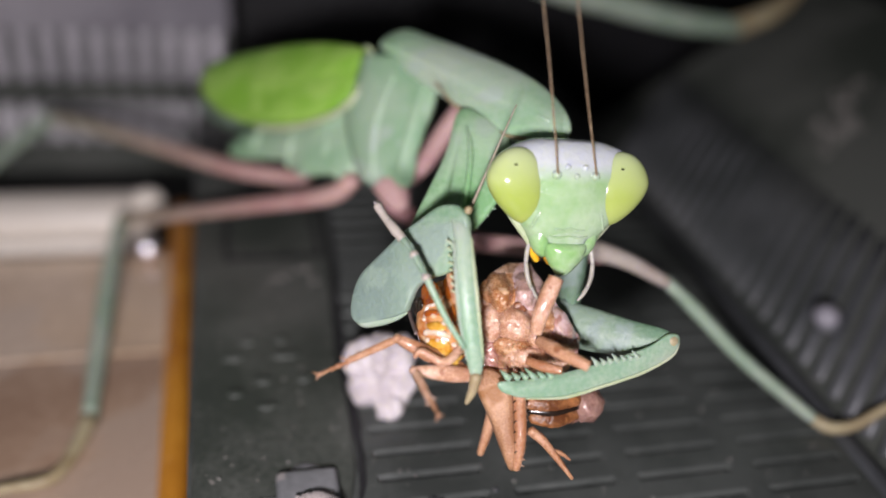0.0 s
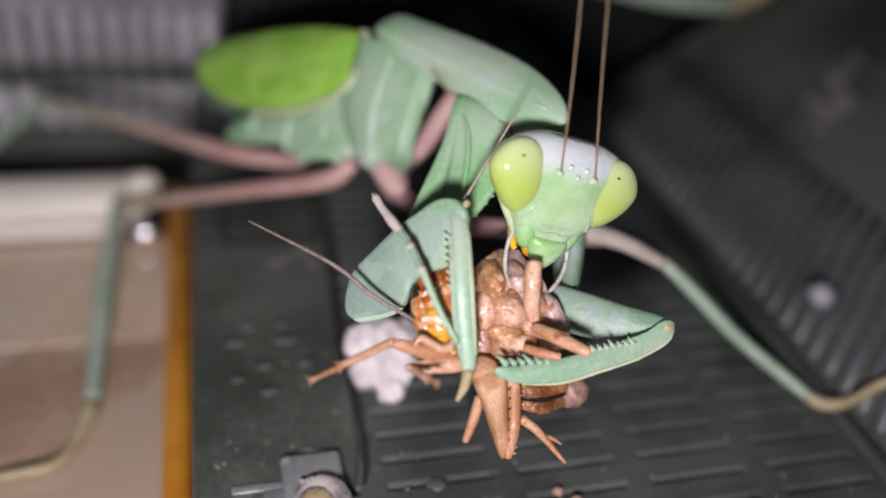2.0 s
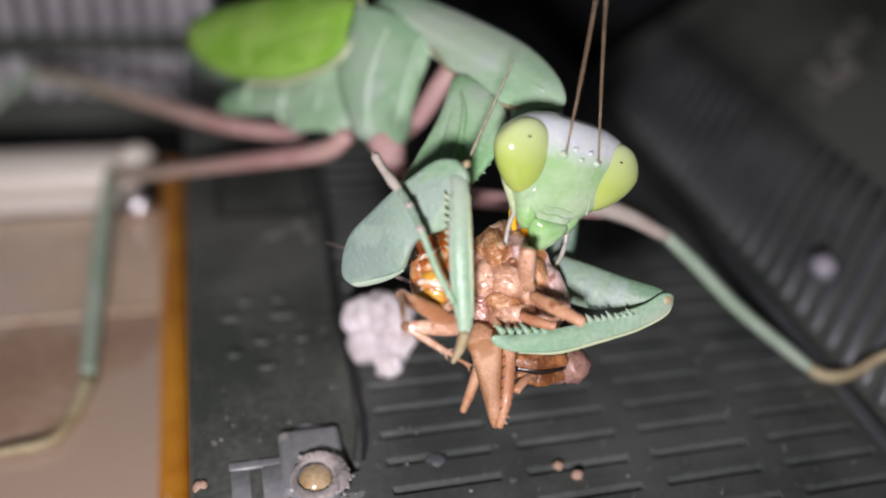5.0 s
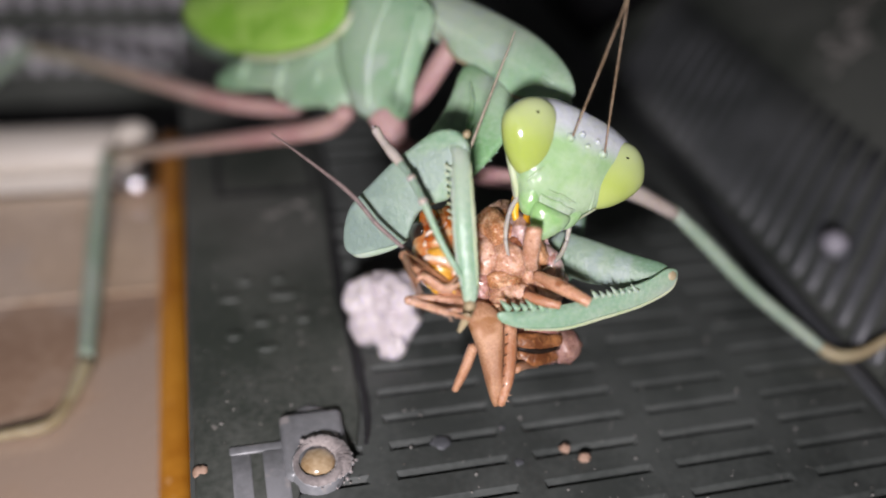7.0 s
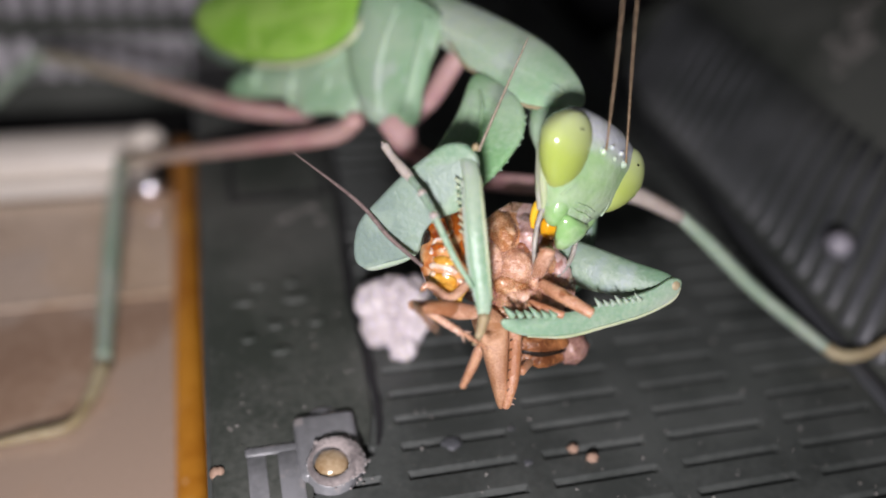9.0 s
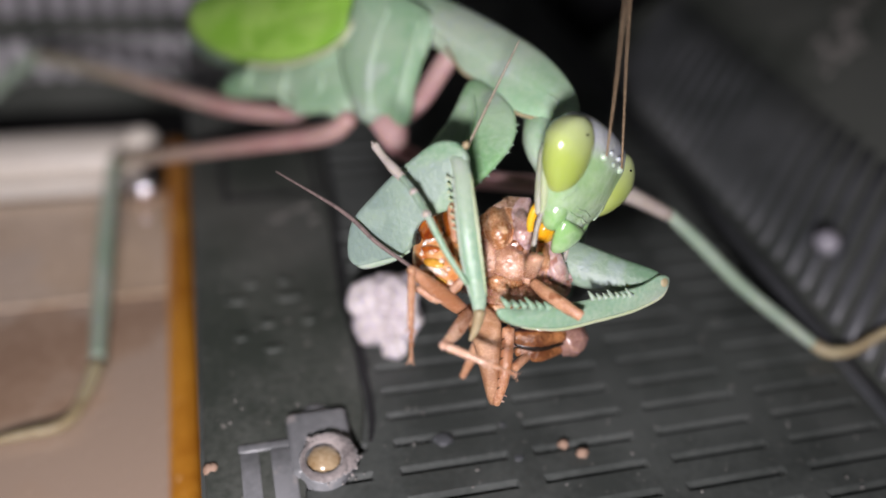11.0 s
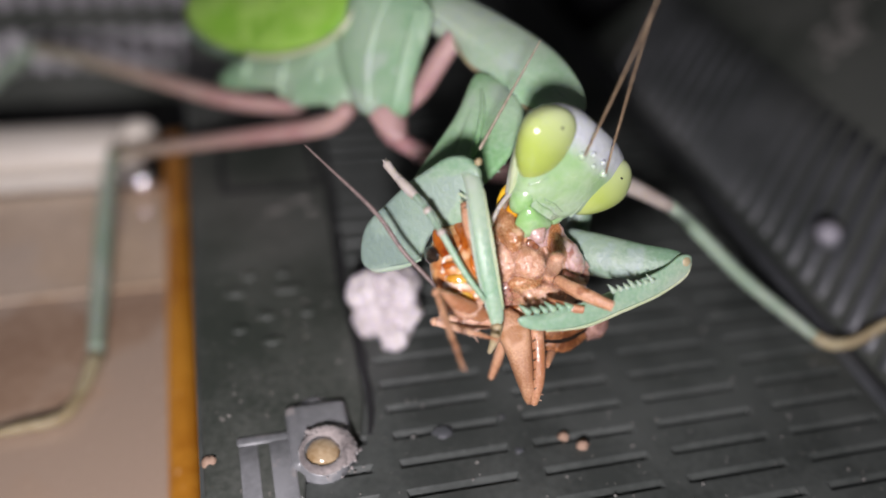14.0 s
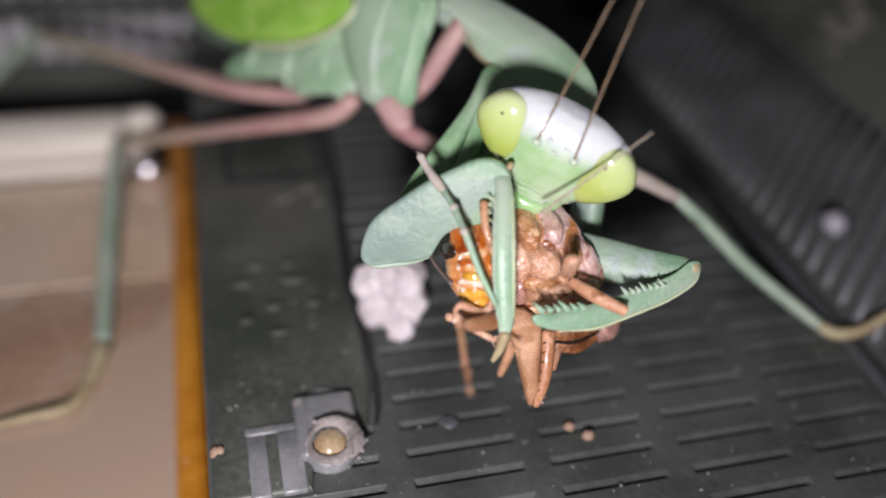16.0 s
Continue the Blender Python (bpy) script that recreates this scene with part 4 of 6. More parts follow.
walking_leg((([(4.75, -9.78, 15.40), (8.46, -9.99, 14.84), (12.04, -10.03, 13.54), (15.73, -10.50, 11.59)], [0.85, 0.95, 0.8, 0.6]),
             ([(15.56, -10.34, 11.77), (18.62, -11.07, 9.12), (22.91, -12.94, 5.25), (27.18, -15.14, 2.17), (29.07, -16.68, 0.99)], [0.52, 0.62, 0.6, 0.56, 0.48]),
             ([(29.07, -16.68, 0.99), (30.17, -17.63, 0.77), (32.05, -18.16, 1.36), (34.35, -18.24, 3.06), (36.90, -18.98, 4.79)], [0.54, 0.58, 0.5, 0.46, 0.4])), (PALELEG, TIBIA, TAN), "slender leg braced on the crate side")
walking_leg((([(7.97, 21.72, 28.15), (16.37, 24.80, 25.32), (24.01, 27.39, 23.26), (33.82, 29.16, 20.93), (42.52, 30.79, 19.77)], [1.2, 1.7, 1.8, 1.7, 1.4]),
             ([(42.52, 30.79, 19.77), (48.51, 32.48, 21.35), (53.36, 35.33, 24.21), (59.17, 39.58, 29.73)], [1.4, 1.2, 1.0, 1.0]),
             ([(59.17, 39.58, 29.73), (63.52, 41.91, 31.55), (67.92, 43.46, 32.16)], [0.8, 0.6, 0.4])), (TIBIA, TAN, TAN), "dull green hind leg raised behind")

# ---- the head; built about its middle: x across, y up, z to the front
HEAD_AT = Vector((0, 0, 0))


def outline_skin(rows, segs=28):
    """A skin over stacked cross-sections: y, half width, z of the middle, front depth, back depth, squareness; it swells at the brow."""
    bm = BM()
    rings = []
    for y, w, zc, zf, zb, sq in rows:
        ring = []
        for s in range(segs):
            a = 2 * math.pi * s / segs
            cx, cz = math.cos(a), math.sin(a)
            cx = math.copysign(abs(cx) ** sq, cx)
            cz = math.copysign(abs(cz) ** sq, cz)
            swell = 0.38 * math.exp(-(w * cx / 1.9) ** 2 - ((y - 0.2) / 1.9) ** 2) if cz > 0 else 0.0
            ring.append(bm.verts.new((w * cx, y, zc + cz * ((zf if cz > 0 else zb) + swell))))
        rings.append(ring)
    for a, b in zip(rings, rings[1:]):
        for s in range(segs):
            bm.faces.new((a[s], a[(s + 1) % segs], b[(s + 1) % segs], b[s]))
    bm.faces.new(rings[0])
    bm.faces.new(rings[-1][::-1])
    return bm


sections = spline([(3.2, 1.3, -0.8, 0.3, 0.4, 1.0), (3.05, 2.6, -0.7, 0.85, 0.9, 0.95), (2.4, 4.2, -0.5, 1.2, 1.3, 0.9), (1.3, 5.05, -0.3, 1.4, 1.5, 0.86), (0.3, 5.1, -0.25, 1.38, 1.55, 0.84),
                   (-0.8, 4.4, -0.2, 1.35, 1.5, 0.82), (-1.8, 3.55, -0.15, 1.32, 1.4, 0.8), (-2.7, 2.75, -0.1, 1.2, 1.3, 0.82), (-3.6, 2.2, -0.1, 1.0, 1.2, 0.85), (-4.3, 1.6, -0.1, 0.75, 1.0, 0.9)], 44)
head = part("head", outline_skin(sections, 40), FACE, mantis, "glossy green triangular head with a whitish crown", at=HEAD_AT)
for s in (-1, 1):
    bm = BM()
    ball(bm, (0, 0, 0), (1, 1, 1), seg=40, rings=30)
    for v in bm.verts:
        u, k, w = v.co
        low = max(0.0, (0.25 - k) / 1.25)
        v.co = Vector((s * (3.5 - 0.75 * low ** 1.1) + u * 2.15 * (1 - 0.28 * low), (2.68 if k > 0 else 2.3) * k - 0.05, w * (1.25 if w > 0 else 1.5 + 1.0 * max(0.0, k)) * (1 - 0.1 * low) + 0.12))
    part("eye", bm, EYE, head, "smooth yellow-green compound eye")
    bm = BM()
    ball(bm, (3.2 if s > 0 else -4.0, 1.6, 1.1 if s > 0 else 1.08), (0.13, 0.07, 0.1), seg=8, rings=6)
    part("pupil", bm, DARK, head, "tiny dark pupil spot")
    # the pale band behind the eye, down to the jaw
    bm = BM()
    tube(bm, [(s * 4.2, 0.9, -1.05), (s * 3.95, -0.1, -1.0), (s * 3.1, -1.4, -0.9), (s * 2.35, -2.7, -0.8), (s * 1.8, -3.8, -0.6)], [0.1, 0.5, 0.62, 0.55, 0.4], segs=14, n=24)
    part("cheek", bm, CHEEK, head, "pale cream stripe behind the eye")
    bm = BM()
    tube(bm, [(s * 4.9, 0.7, -0.75), (s * 4.3, -0.7, -0.6), (s * 3.35, -2.1, -0.45), (s * 2.5, -3.2, -0.35), (s * 2.2, -3.8, -0.35)], [0.1, 0.26, 0.28, 0.24, 0.1], segs=10, n=18)
    part("cheek_line", bm, MARGIN, head, "yellowish streak behind the eye")
# jaws at either side of the lip, with the orange mouthparts and palps behind them
for s in (-1, 1):
    bm = BM()
    ball(bm, (s * 1.55, -3.25, 0.1), (0.8, 1.35, 0.82), Euler((0, 0, radians(s * -16))).to_matrix(), seg=24, rings=18, lump=0.04)
    part("mandible", bm, LIP, head, "rounded green jaw")
    bm = BM()
    tube(bm, [(s * 1.85, -3.1, -1.0), (s * 1.8, -3.8, -1.15), (s * 1.55, -4.5, -1.2), (s * 1.2, -5.1, -1.1)], [0.26, 0.3, 0.28, 0.22], segs=12, n=18, lump=0.06)
    part("maxilla", bm, YELLOW, head, "orange-yellow inner mouthpart")
    bm = BM()
    tube(bm, [(s * 2.0, -3.3, -0.5), (s * 2.25, -4.2, -0.25), (s * 2.35, -5.0, 0.0)], [0.13, 0.17, 0.15], segs=8, n=10)
    tube(bm, [(s * 2.35, -5.0, 0.0), (s * 2.25, -5.8, 0.25), (s * 2.0, -6.5, 0.4)], [0.16, 0.17, 0.14], segs=8, n=10)
    tube(bm, [(s * 2.0, -6.5, 0.4), (s * 1.7, -7.0, 0.5), (s * 1.35, -7.4, 0.55)], [0.15, 0.14, 0.08], segs=8, n=8)
    part("palp", bm, PALP, head, "pale jointed palp")
bm = BM()
ball(bm, (0, -4.5, -0.7), (1.0, 0.95, 0.55), seg=18, rings=12, lump=0.1)
part("mouth", bm, YELLOW, head, "orange mouth behind the lip")
# raised face plate, ridges, wrinkles and lip
bm = BM()
plate(bm, smooth_loop([(-1.25, 0.62, 1.29), (-0.5, 0.8, 1.39), (0.5, 0.8, 1.39), (1.25, 0.62, 1.29), (1.6, -0.6, 1.14), (1.8, -1.7, 1.00), (1.2, -2.15, 1.04), (0, -2.2, 1.12), (-1.2, -2.15, 1.04), (-1.8, -1.7, 1.00), (-1.6, -0.6, 1.14)], 52), (0, 0, 1), 0.05, dome=0.17)
part("face_plate", bm, FRONS, head, "raised shield-shaped face plate")
for s in (-1, 1):
    bm = BM()
    tube(bm, [(s * 1.85, -0.8, 1.1), (s * 2.05, -1.3, 1.02), (s * 2.25, -1.8, 0.92), (s * 2.5, -2.5, 0.72)], [0.04, 0.1, 0.13, 0.08], segs=10, n=20)
    part("face_ridge", bm, FACE, head, "ridge beside the eye")
for y, z, r in ((-2.4, 1.1, 0.09), (-2.9, 1.08, 0.07)):
    bm = BM()
    tube(bm, [(-1.35, y - 0.02, z - 0.12), (-0.7, y - 0.1, z + 0.04), (0, y, z + 0.08), (0.7, y - 0.1, z + 0.04), (1.35, y - 0.02, z - 0.12)], [r * 0.7, r, r * 0.85, r, r * 0.7], segs=8, n=30, lump=0.4, seed=int(-y * 10))
    part("face_wrinkle", bm, FACE, head, "wrinkle above the lip")
bm = BM()
plate(bm, smooth_loop([(-1.3, -2.55, 0.95), (0, -2.45, 1.05), (1.3, -2.55, 0.95), (1.2, -3.45, 0.88), (0, -3.65, 0.95), (-1.2, -3.45, 0.88)], 26), (0, 0, 1), 0.12, dome=0.14)
part("clypeus", bm, FRONS, head, "wrinkled pale green plate above the lip")
bm = BM()
plate(bm, smooth_loop([(-1.4, -3.5, 0.8), (-0.6, -3.42, 1.0), (0.6, -3.42, 1.0), (1.4, -3.5, 0.8), (1.35, -4.3, 0.72), (0.85, -5.1, 0.62), (0.3, -5.65, 0.55), (-0.3, -5.65, 0.55), (-0.85, -5.1, 0.62), (-1.35, -4.3, 0.72)], 44), (0, 0.1, 1), 0.9, dome=0.3)
part("labrum", bm, LIP, head, "bright green glossy upper lip")
for x, y in ((-0.6, 1.62), (0.6, 1.62), (0.0, 1.08)):
    bm = BM()
    ball(bm, (x, y, 1.46 if y < 1.5 else 1.3), (0.2, 0.17, 0.14), seg=12, rings=8)
    part("ocellus", bm, FACE, head, "glassy simple eye")
ANTENNAE = []
for s in (-1, 1):
    base = Vector((s * 1.3, 1.1, 1.5))
    bm = BM()
    ball(bm, base - Vector((0, 0, 0.25)), (0.32, 0.3, 0.34), seg=12, rings=8)
    part("antenna_socket", bm, FACE, head, "pale socket")
    bm = BM()
    tube(bm, [base, base + Vector((0, 0, 3.5)), base + Vector((s * 0.06, 0.1, 9)), base + Vector((s * 0.3, 0.3, 16))], [0.07, 0.062, 0.052, 0.04], segs=7, n=40)
    for i in range(40):
        w = i / 40
        ball(bm, base + Vector((0, 0, 0.3 + 5.2 * w)), (0.077 - 0.01 * w,) * 3, seg=6, rings=4)
    ANTENNAE.append(part("antenna", bm, FEELER, head, "thin brown thread-like antenna", at=base))


# ---- the cricket
cricket = thing("cricket", (0.64, -18.70, 14.84), "brown banded cricket held upside down and half eaten", "cricket")
view = Vector((-5.97, -31.99, 25.46)) - Vector((-0.44, -18.25, 15.05))
bm = BM()
ball(bm, (-4.48, -17.52, 14.35), (2.0, 2.9, 2.0), Euler((0.55, 0.1, -0.05)).to_matrix(), seg=30, rings=22, lump=0.06, freq=0.5)
chead = part("head", bm, CRHEAD, cricket, "glossy rust-red head with ivory markings")
for pts, r in (([(-6.17, -18.23, 15.19), (-5.92, -17.73, 15.76), (-5.55, -17.85, 16.05), (-5.11, -17.80, 16.30)], 0.12), ([(-5.91, -16.77, 15.85), (-5.92, -17.73, 15.76)], 0.09), ([(-5.11, -17.80, 16.30), (-4.57, -17.36, 16.54), (-4.19, -16.51, 16.61)], 0.09), ([(-5.55, -17.85, 16.05), (-5.31, -17.32, 16.33), (-5.17, -16.32, 16.41)], 0.07), ([(-6.23, -18.79, 14.52), (-5.75, -19.19, 14.96), (-5.30, -19.52, 14.99), (-4.79, -19.80, 14.84)], 0.26), ([(-6.08, -18.59, 15.08), (-5.73, -19.01, 15.18), (-5.32, -19.09, 15.44)], 0.14)):
    bm = BM()
    tube(bm, pts, [r * 0.6] + [r] * (len(pts) - 2) + [r * 0.6], segs=8, n=18, flat=0.5, side=view, lump=0.5, seed=int(r * 100))
    part("marking", bm, IVORY, chead, "ivory line")
# red and yellow fields between the ivory lines
for pts, m, lab in (([(-5.76, -15.42, 15.93), (-5.20, -15.31, 16.19), (-4.94, -16.13, 16.50), (-5.06, -17.34, 16.47), (-5.42, -17.92, 16.14), (-5.97, -17.61, 15.78), (-6.00, -16.36, 15.62)], RED, "dark rust-red field"),
                    ([(-4.45, -15.71, 16.46), (-3.87, -15.40, 16.54), (-3.85, -16.47, 16.57), (-4.18, -17.50, 16.53), (-4.62, -17.96, 16.39), (-4.79, -17.34, 16.55)], RED, "dark rust-red field"),
                    ([(-6.14, -17.82, 15.48), (-5.70, -18.09, 15.87), (-5.16, -18.50, 16.00), (-5.30, -18.68, 15.82), (-5.76, -18.44, 15.64), (-6.07, -18.22, 15.41)], RED, "dark red band"),
                    ([(-6.09, -18.61, 15.11), (-5.45, -18.95, 15.53), (-4.96, -19.36, 15.40), (-5.20, -19.49, 15.15), (-5.91, -19.07, 14.94)], GOLD, "orange field"),
                    ([(-4.41, -18.25, 16.26), (-4.23, -18.53, 16.09), (-4.24, -19.06, 15.71), (-4.51, -19.34, 15.48), (-4.66, -18.84, 15.90)], RED, "rust-red field"),
                    ([(-6.22, -19.06, 14.08), (-5.56, -19.63, 14.65), (-4.77, -20.01, 14.51), (-4.86, -20.20, 13.83), (-5.44, -19.95, 13.31), (-5.98, -19.34, 13.25)], GOLD, "yellow field")):
    bm = BM()
    mid = sum((Vector(q) for q in pts), Vector()) / len(pts)
    plate(bm, smooth_loop(pts, 24), mid - Vector((-4.48, -17.52, 14.35)), 0.16, dome=0.16)
    part("marking", bm, m, chead, lab)
for c, r in (((-5.63, -18.51, 15.67), 0.22), ((-6.16, -18.21, 15.21), 0.16), ((-5.08, -19.15, 15.51), 0.20), ((-6.07, -19.21, 14.27), 0.20), ((-4.66, -19.58, 15.17), 0.16), ((-5.52, -19.66, 14.57), 0.15), ((-4.51, -20.03, 14.41), 0.20)):
    bm = BM()
    ball(bm, c, (r, r, r * 0.8), seg=10, rings=8, lump=0.2)
    part("marking", bm, IVORY, chead, "ivory spot")
bm = BM()
ball(bm, (-4.89, -19.65, 13.49), (1.25, 0.9, 0.75), Euler((0.3, 0, 0)).to_matrix(), seg=18, rings=12, lump=0.15)
part("face_plate", bm, GOLD, chead, "glossy yellow face plate")
for c, z in (((-5.50, -20.09, 13.29), (0.4, 0.5, 0.4)), ((-4.55, -20.37, 13.29), (0.4, 0.5, 0.4))):
    bm = BM()
    ball(bm, c, z, seg=12, rings=8)
    part("mouthpart", bm, GOLD, chead, "amber mouthpart")
bm = BM()
ball(bm, (-6.22, -16.64, 15.09), (0.26, 0.62, 1.0), Euler((0.75, 0.0, 0.1)).to_matrix(), seg=18, rings=14)
part("eye", bm, DARK, chead, "glossy black-brown eye")
bm = BM()
tube(bm, [(-4.13, -15.98, 18.49), (-4.45, -17.29, 17.82), (-4.27, -18.55, 16.68)], [0.3, 0.26, 0.22], segs=8, n=12, lump=0.12)
part("cheek_leg", bm, LEG, cricket, "dark spiny leg base by the head")

# thorax and body
bm = BM()
tube(bm, [(-2.14, -15.76, 11.78), (-0.19, -16.2, 11.9), (2.0, -16.9, 11.5), (4.0, -17.9, 10.9)], [2.0, 2.4, 2.0, 1.4], segs=24, n=26, lump=0.06, seed=4, flat=0.85, side=view)
thorax = part("thorax", bm, CAVITY, cricket, "wet brown underside of the thorax")
O3, X3, Y3 = Vector((0.96, -18.14, 14.57)), Vector((4.64, -19.01, 14.94)), Vector((0.76, -20.33, 11.47))
EX, EY = (X3 - O3) / 100, (Y3 - O3) / 100
EN = view.normalized()
PLATES = ((882, 428, 21, 40, -14, 1.25, HULL, "grainy orange-brown hip plate"),
          (865, 488, 20, 32, 0, 0.6, FLESH, "pale pink gnawed flesh"),
          (908, 490, 34, 30, 25, 1.15, FLESH, "peach-coloured rounded lobe"),
          (868, 388, 30, 12, -12, 0.5, SHELL, "translucent torn shell edge"),
          (926, 428, 16, 30, -8, 0.85, LILAC, "pale lilac strip of flesh"),
          (918, 462, 11, 12, 0, 0.1, CAVITY, "dark hollow eaten into the breast"),
          (898, 524, 32, 15, -4, 0.74, HULL, "grainy ochre breast plate"),
          (922, 548, 42, 20, -4, 1.0, FLESH, "lower peach breast plate"),
          (858, 545, 19, 32, 0, 0.43, BELLY, "pinkish side plate"),
          (890, 580, 40, 15, 6, 0.5, HULL, "narrow lower plate"),
          (964, 470, 15, 25, -12, 0.8, HULL, "ochre plate of the flank"),
          (993, 490, 17, 36, -24, 0.66, LILAC, "wet pink flank"),
          (986, 532, 30, 16, 18, 0.75, FLESH, "folded peach leg base"),
          (1014, 536, 12, 28, -14, 0.3, BELLY, "purplish flank"),
          (950, 512, 18, 20, 30, 0.7, FLESH, "brown joint plate"))
relief, nx, ny = sculpt(PLATES, (928, 488), (100, 116), 0.8, 1.6, ((836, 1030), (376, 604)), ((938, 372), (1024, 512)))
for k, (*_, mat, lab) in enumerate(PLATES):
    bm = BM()
    made = {}
    for i in range(nx - 1):
        for j in range(ny - 1):
            keys = ((i, j), (i + 1, j), (i + 1, j + 1), (i, j + 1))
            if relief[i, j][3] != k or max(relief[q][4] for q in keys) > 1.0:
                continue
            for q in keys:
                if q not in made:
                    x, y, z, *_ = relief[q]
                    made[q] = bm.verts.new(O3 + EX * (x - 930) + EY * (y - 480) + EN * z)
            bm.faces.new([made[q] for q in keys])
    rim = [e for e in bm.edges if len(e.link_faces) == 1]
    low = bmesh.ops.extrude_edge_only(bm, edges=rim)["geom"]
    for v in low:
        if isinstance(v, bmesh.types.BMVert):
            v.co -= EN * 0.7
    part("breast_plate", bm, mat, thorax, lab)
# golden bristles on the plates
rnd = random.Random(31)
for (px, py, sx, sy, count) in ((878, 420, 20, 16, 90), (890, 548, 30, 16, 150), (905, 520, 30, 8, 70), (884, 580, 26, 10, 90), (985, 520, 20, 22, 60)):
    bm = BM()
    for i in range(count):
        gx, gy = px + rnd.gauss(0, 0.6) * sx, py + rnd.gauss(0, 0.6) * sy
        near = relief[min(max(int((gx - 836) / 1.6), 0), nx - 1), min(max(int((gy - 376) / 1.6), 0), ny - 1)]
        foot = O3 + EX * (gx - 930) + EY * (gy - 480) + EN * (near[2] - 0.05)
        lean = EN + EY.normalized() * rnd.uniform(-0.2, 1.0) + EX.normalized() * rnd.uniform(-0.6, 0.6)
        cone(bm, foot, foot + lean.normalized() * rnd.uniform(0.2, 0.42), 0.022, 3, 0.008)
    tagged(part("bristles", bm, BRISTLE, thorax, "fine golden bristles"), kind="stuff")
# abdomen hanging below
bm = BM()
tube(bm, [(2.42, -19.44, 9.65), (3.52, -19.62, 8.91), (4.66, -19.67, 8.40), (6.02, -19.53, 8.29)], [1.7, 1.75, 1.6, 1.1], segs=20, n=20, lump=0.08, seed=9)
belly = part("abdomen", bm, BELLY, cricket, "soft purplish abdomen")
for pts in ([(0.62, -21.09, 9.89), (2.31, -21.46, 9.88), (4.52, -21.08, 9.76)], [(1.04, -21.49, 8.88), (2.56, -21.80, 8.89), (4.40, -21.36, 8.69)]):
    bm = BM()
    tube(bm, pts, [0.4, 0.62, 0.4], segs=10, n=16, flat=0.5, side=view, lump=0.1)
    part("band", bm, BAND, belly, "rust-orange band")
bm = BM()
tube(bm, [(0.78, -21.41, 9.46), (2.37, -21.82, 9.54), (4.35, -21.39, 9.39)], [0.2, 0.3, 0.2], segs=8, n=14, flat=0.5, side=view)
part("band", bm, DARK, belly, "black gap between the bands")
bm = BM()
ball(bm, (5.3, -20.5, 8.85), (1.3, 1.4, 1.3), seg=24, rings=18, lump=0.18)
part("tail_lobe", bm, LOBE, belly, "rounded purplish lobe")

# gnawed leg drawn to the mouth
bm = BM()
tube(bm, [(0.60, -20.74, 15.44), (0.75, -20.52, 16.62), (1.30, -19.96, 17.95), (1.80, -19.45, 18.80)], [0.42, 0.5, 0.56, 0.5], segs=12, n=18, flat=0.6, side=view, lump=0.05, cap=0.2)
stump = part("gnawed_leg", bm, FLESH, cricket, "pale gnawed leg reaching to the mantis's jaws", at=(0.60, -20.74, 15.44))
for pts, rad in (([(0.91, -20.64, 14.79), (1.34, -22.11, 15.22), (2.23, -23.44, 15.35), (2.95, -24.15, 15.28)], [0.34, 0.46, 0.4, 0.34]), ([(-0.01, -21.52, 13.88), (0.7, -22.3, 14.02), (1.3, -22.8, 14.14), (1.75, -23.1, 14.22)], [0.26, 0.34, 0.3, 0.24])):
    bm = BM()
    tube(bm, pts, rad, segs=14, n=26, flat=0.75, side=view, lump=0.1, seed=len(pts), cap=0.15)
    part("leg_stump", bm, LEG, cricket, "short brown leg stump lying across the claw")

# hind leg with toothed shin
HIND = Vector((-2.23, -20.66, 11.40))
bm = BM()
outl = smooth_loop([(-2.99, -19.84, 11.76), (-1.96, -20.12, 12.37), (-0.82, -20.98, 11.91), (-0.62, -21.76, 10.96), (-0.59, -22.94, 9.31), (-0.42, -23.99, 7.52), (-0.63, -24.17, 6.96), (-1.06, -24.03, 6.98), (-1.55, -23.09, 8.06), (-2.17, -21.77, 9.66), (-2.77, -20.57, 10.89)], 44)
plate(bm, outl, view, 1.1, dome=0.25)
hind = part("hind_leg", bm, THIGH, cricket, "flat orange-brown hind thigh", at=HIND)
bm = BM()
tube(bm, [(-0.72, -24.43, 7.28), (-0.50, -23.93, 8.74), (-0.37, -23.10, 9.93), (-0.26, -21.62, 11.54)], [0.26, 0.36, 0.42, 0.44], segs=10, n=18, flat=0.7, side=view)
shin = part("toothed_shin", bm, LEG, hind, "folded shin with a row of teeth")
for i in range(10):
    p = Vector((-0.47, -24.40, 7.62)).lerp(Vector((-0.05, -22.33, 10.78)), i / 9)
    bm = BM()
    cone(bm, p, p + Vector((0.33, -0.13, -0.05)) * (1.0 if i % 2 else 0.75), 0.09, 5)
    part("tooth", bm, FLESH, shin, "tiny pale tooth")
for i in range(6):
    p = Vector((-0.87, -24.12, 8.47)).lerp(Vector((-0.81, -22.32, 11.14)), i / 5)
    bm = BM()
    cone(bm, p, p + (Vector((-0.63, -23.43, 9.67)) - Vector((-0.94, -23.44, 9.32))) * 0.55, 0.05, 5)
    part("tooth", bm, DARK, shin, "tiny dark tooth")
bm = BM()
tube(bm, [(0.64, -22.53, 8.78), (1.42, -23.07, 8.28), (2.18, -23.79, 7.49), (3.22, -24.84, 6.31)], [0.34, 0.32, 0.24, 0.12], segs=8, n=16)
tube(bm, [(1.94, -23.54, 7.78), (2.63, -23.65, 7.54), (3.20, -24.02, 7.21)], [0.2, 0.16, 0.08], segs=6, n=8)
shin_foot = part("hind_foot", bm, LEG, hind, "clawed brown hind foot", at=(0.64, -22.53, 8.78))
bm = BM()
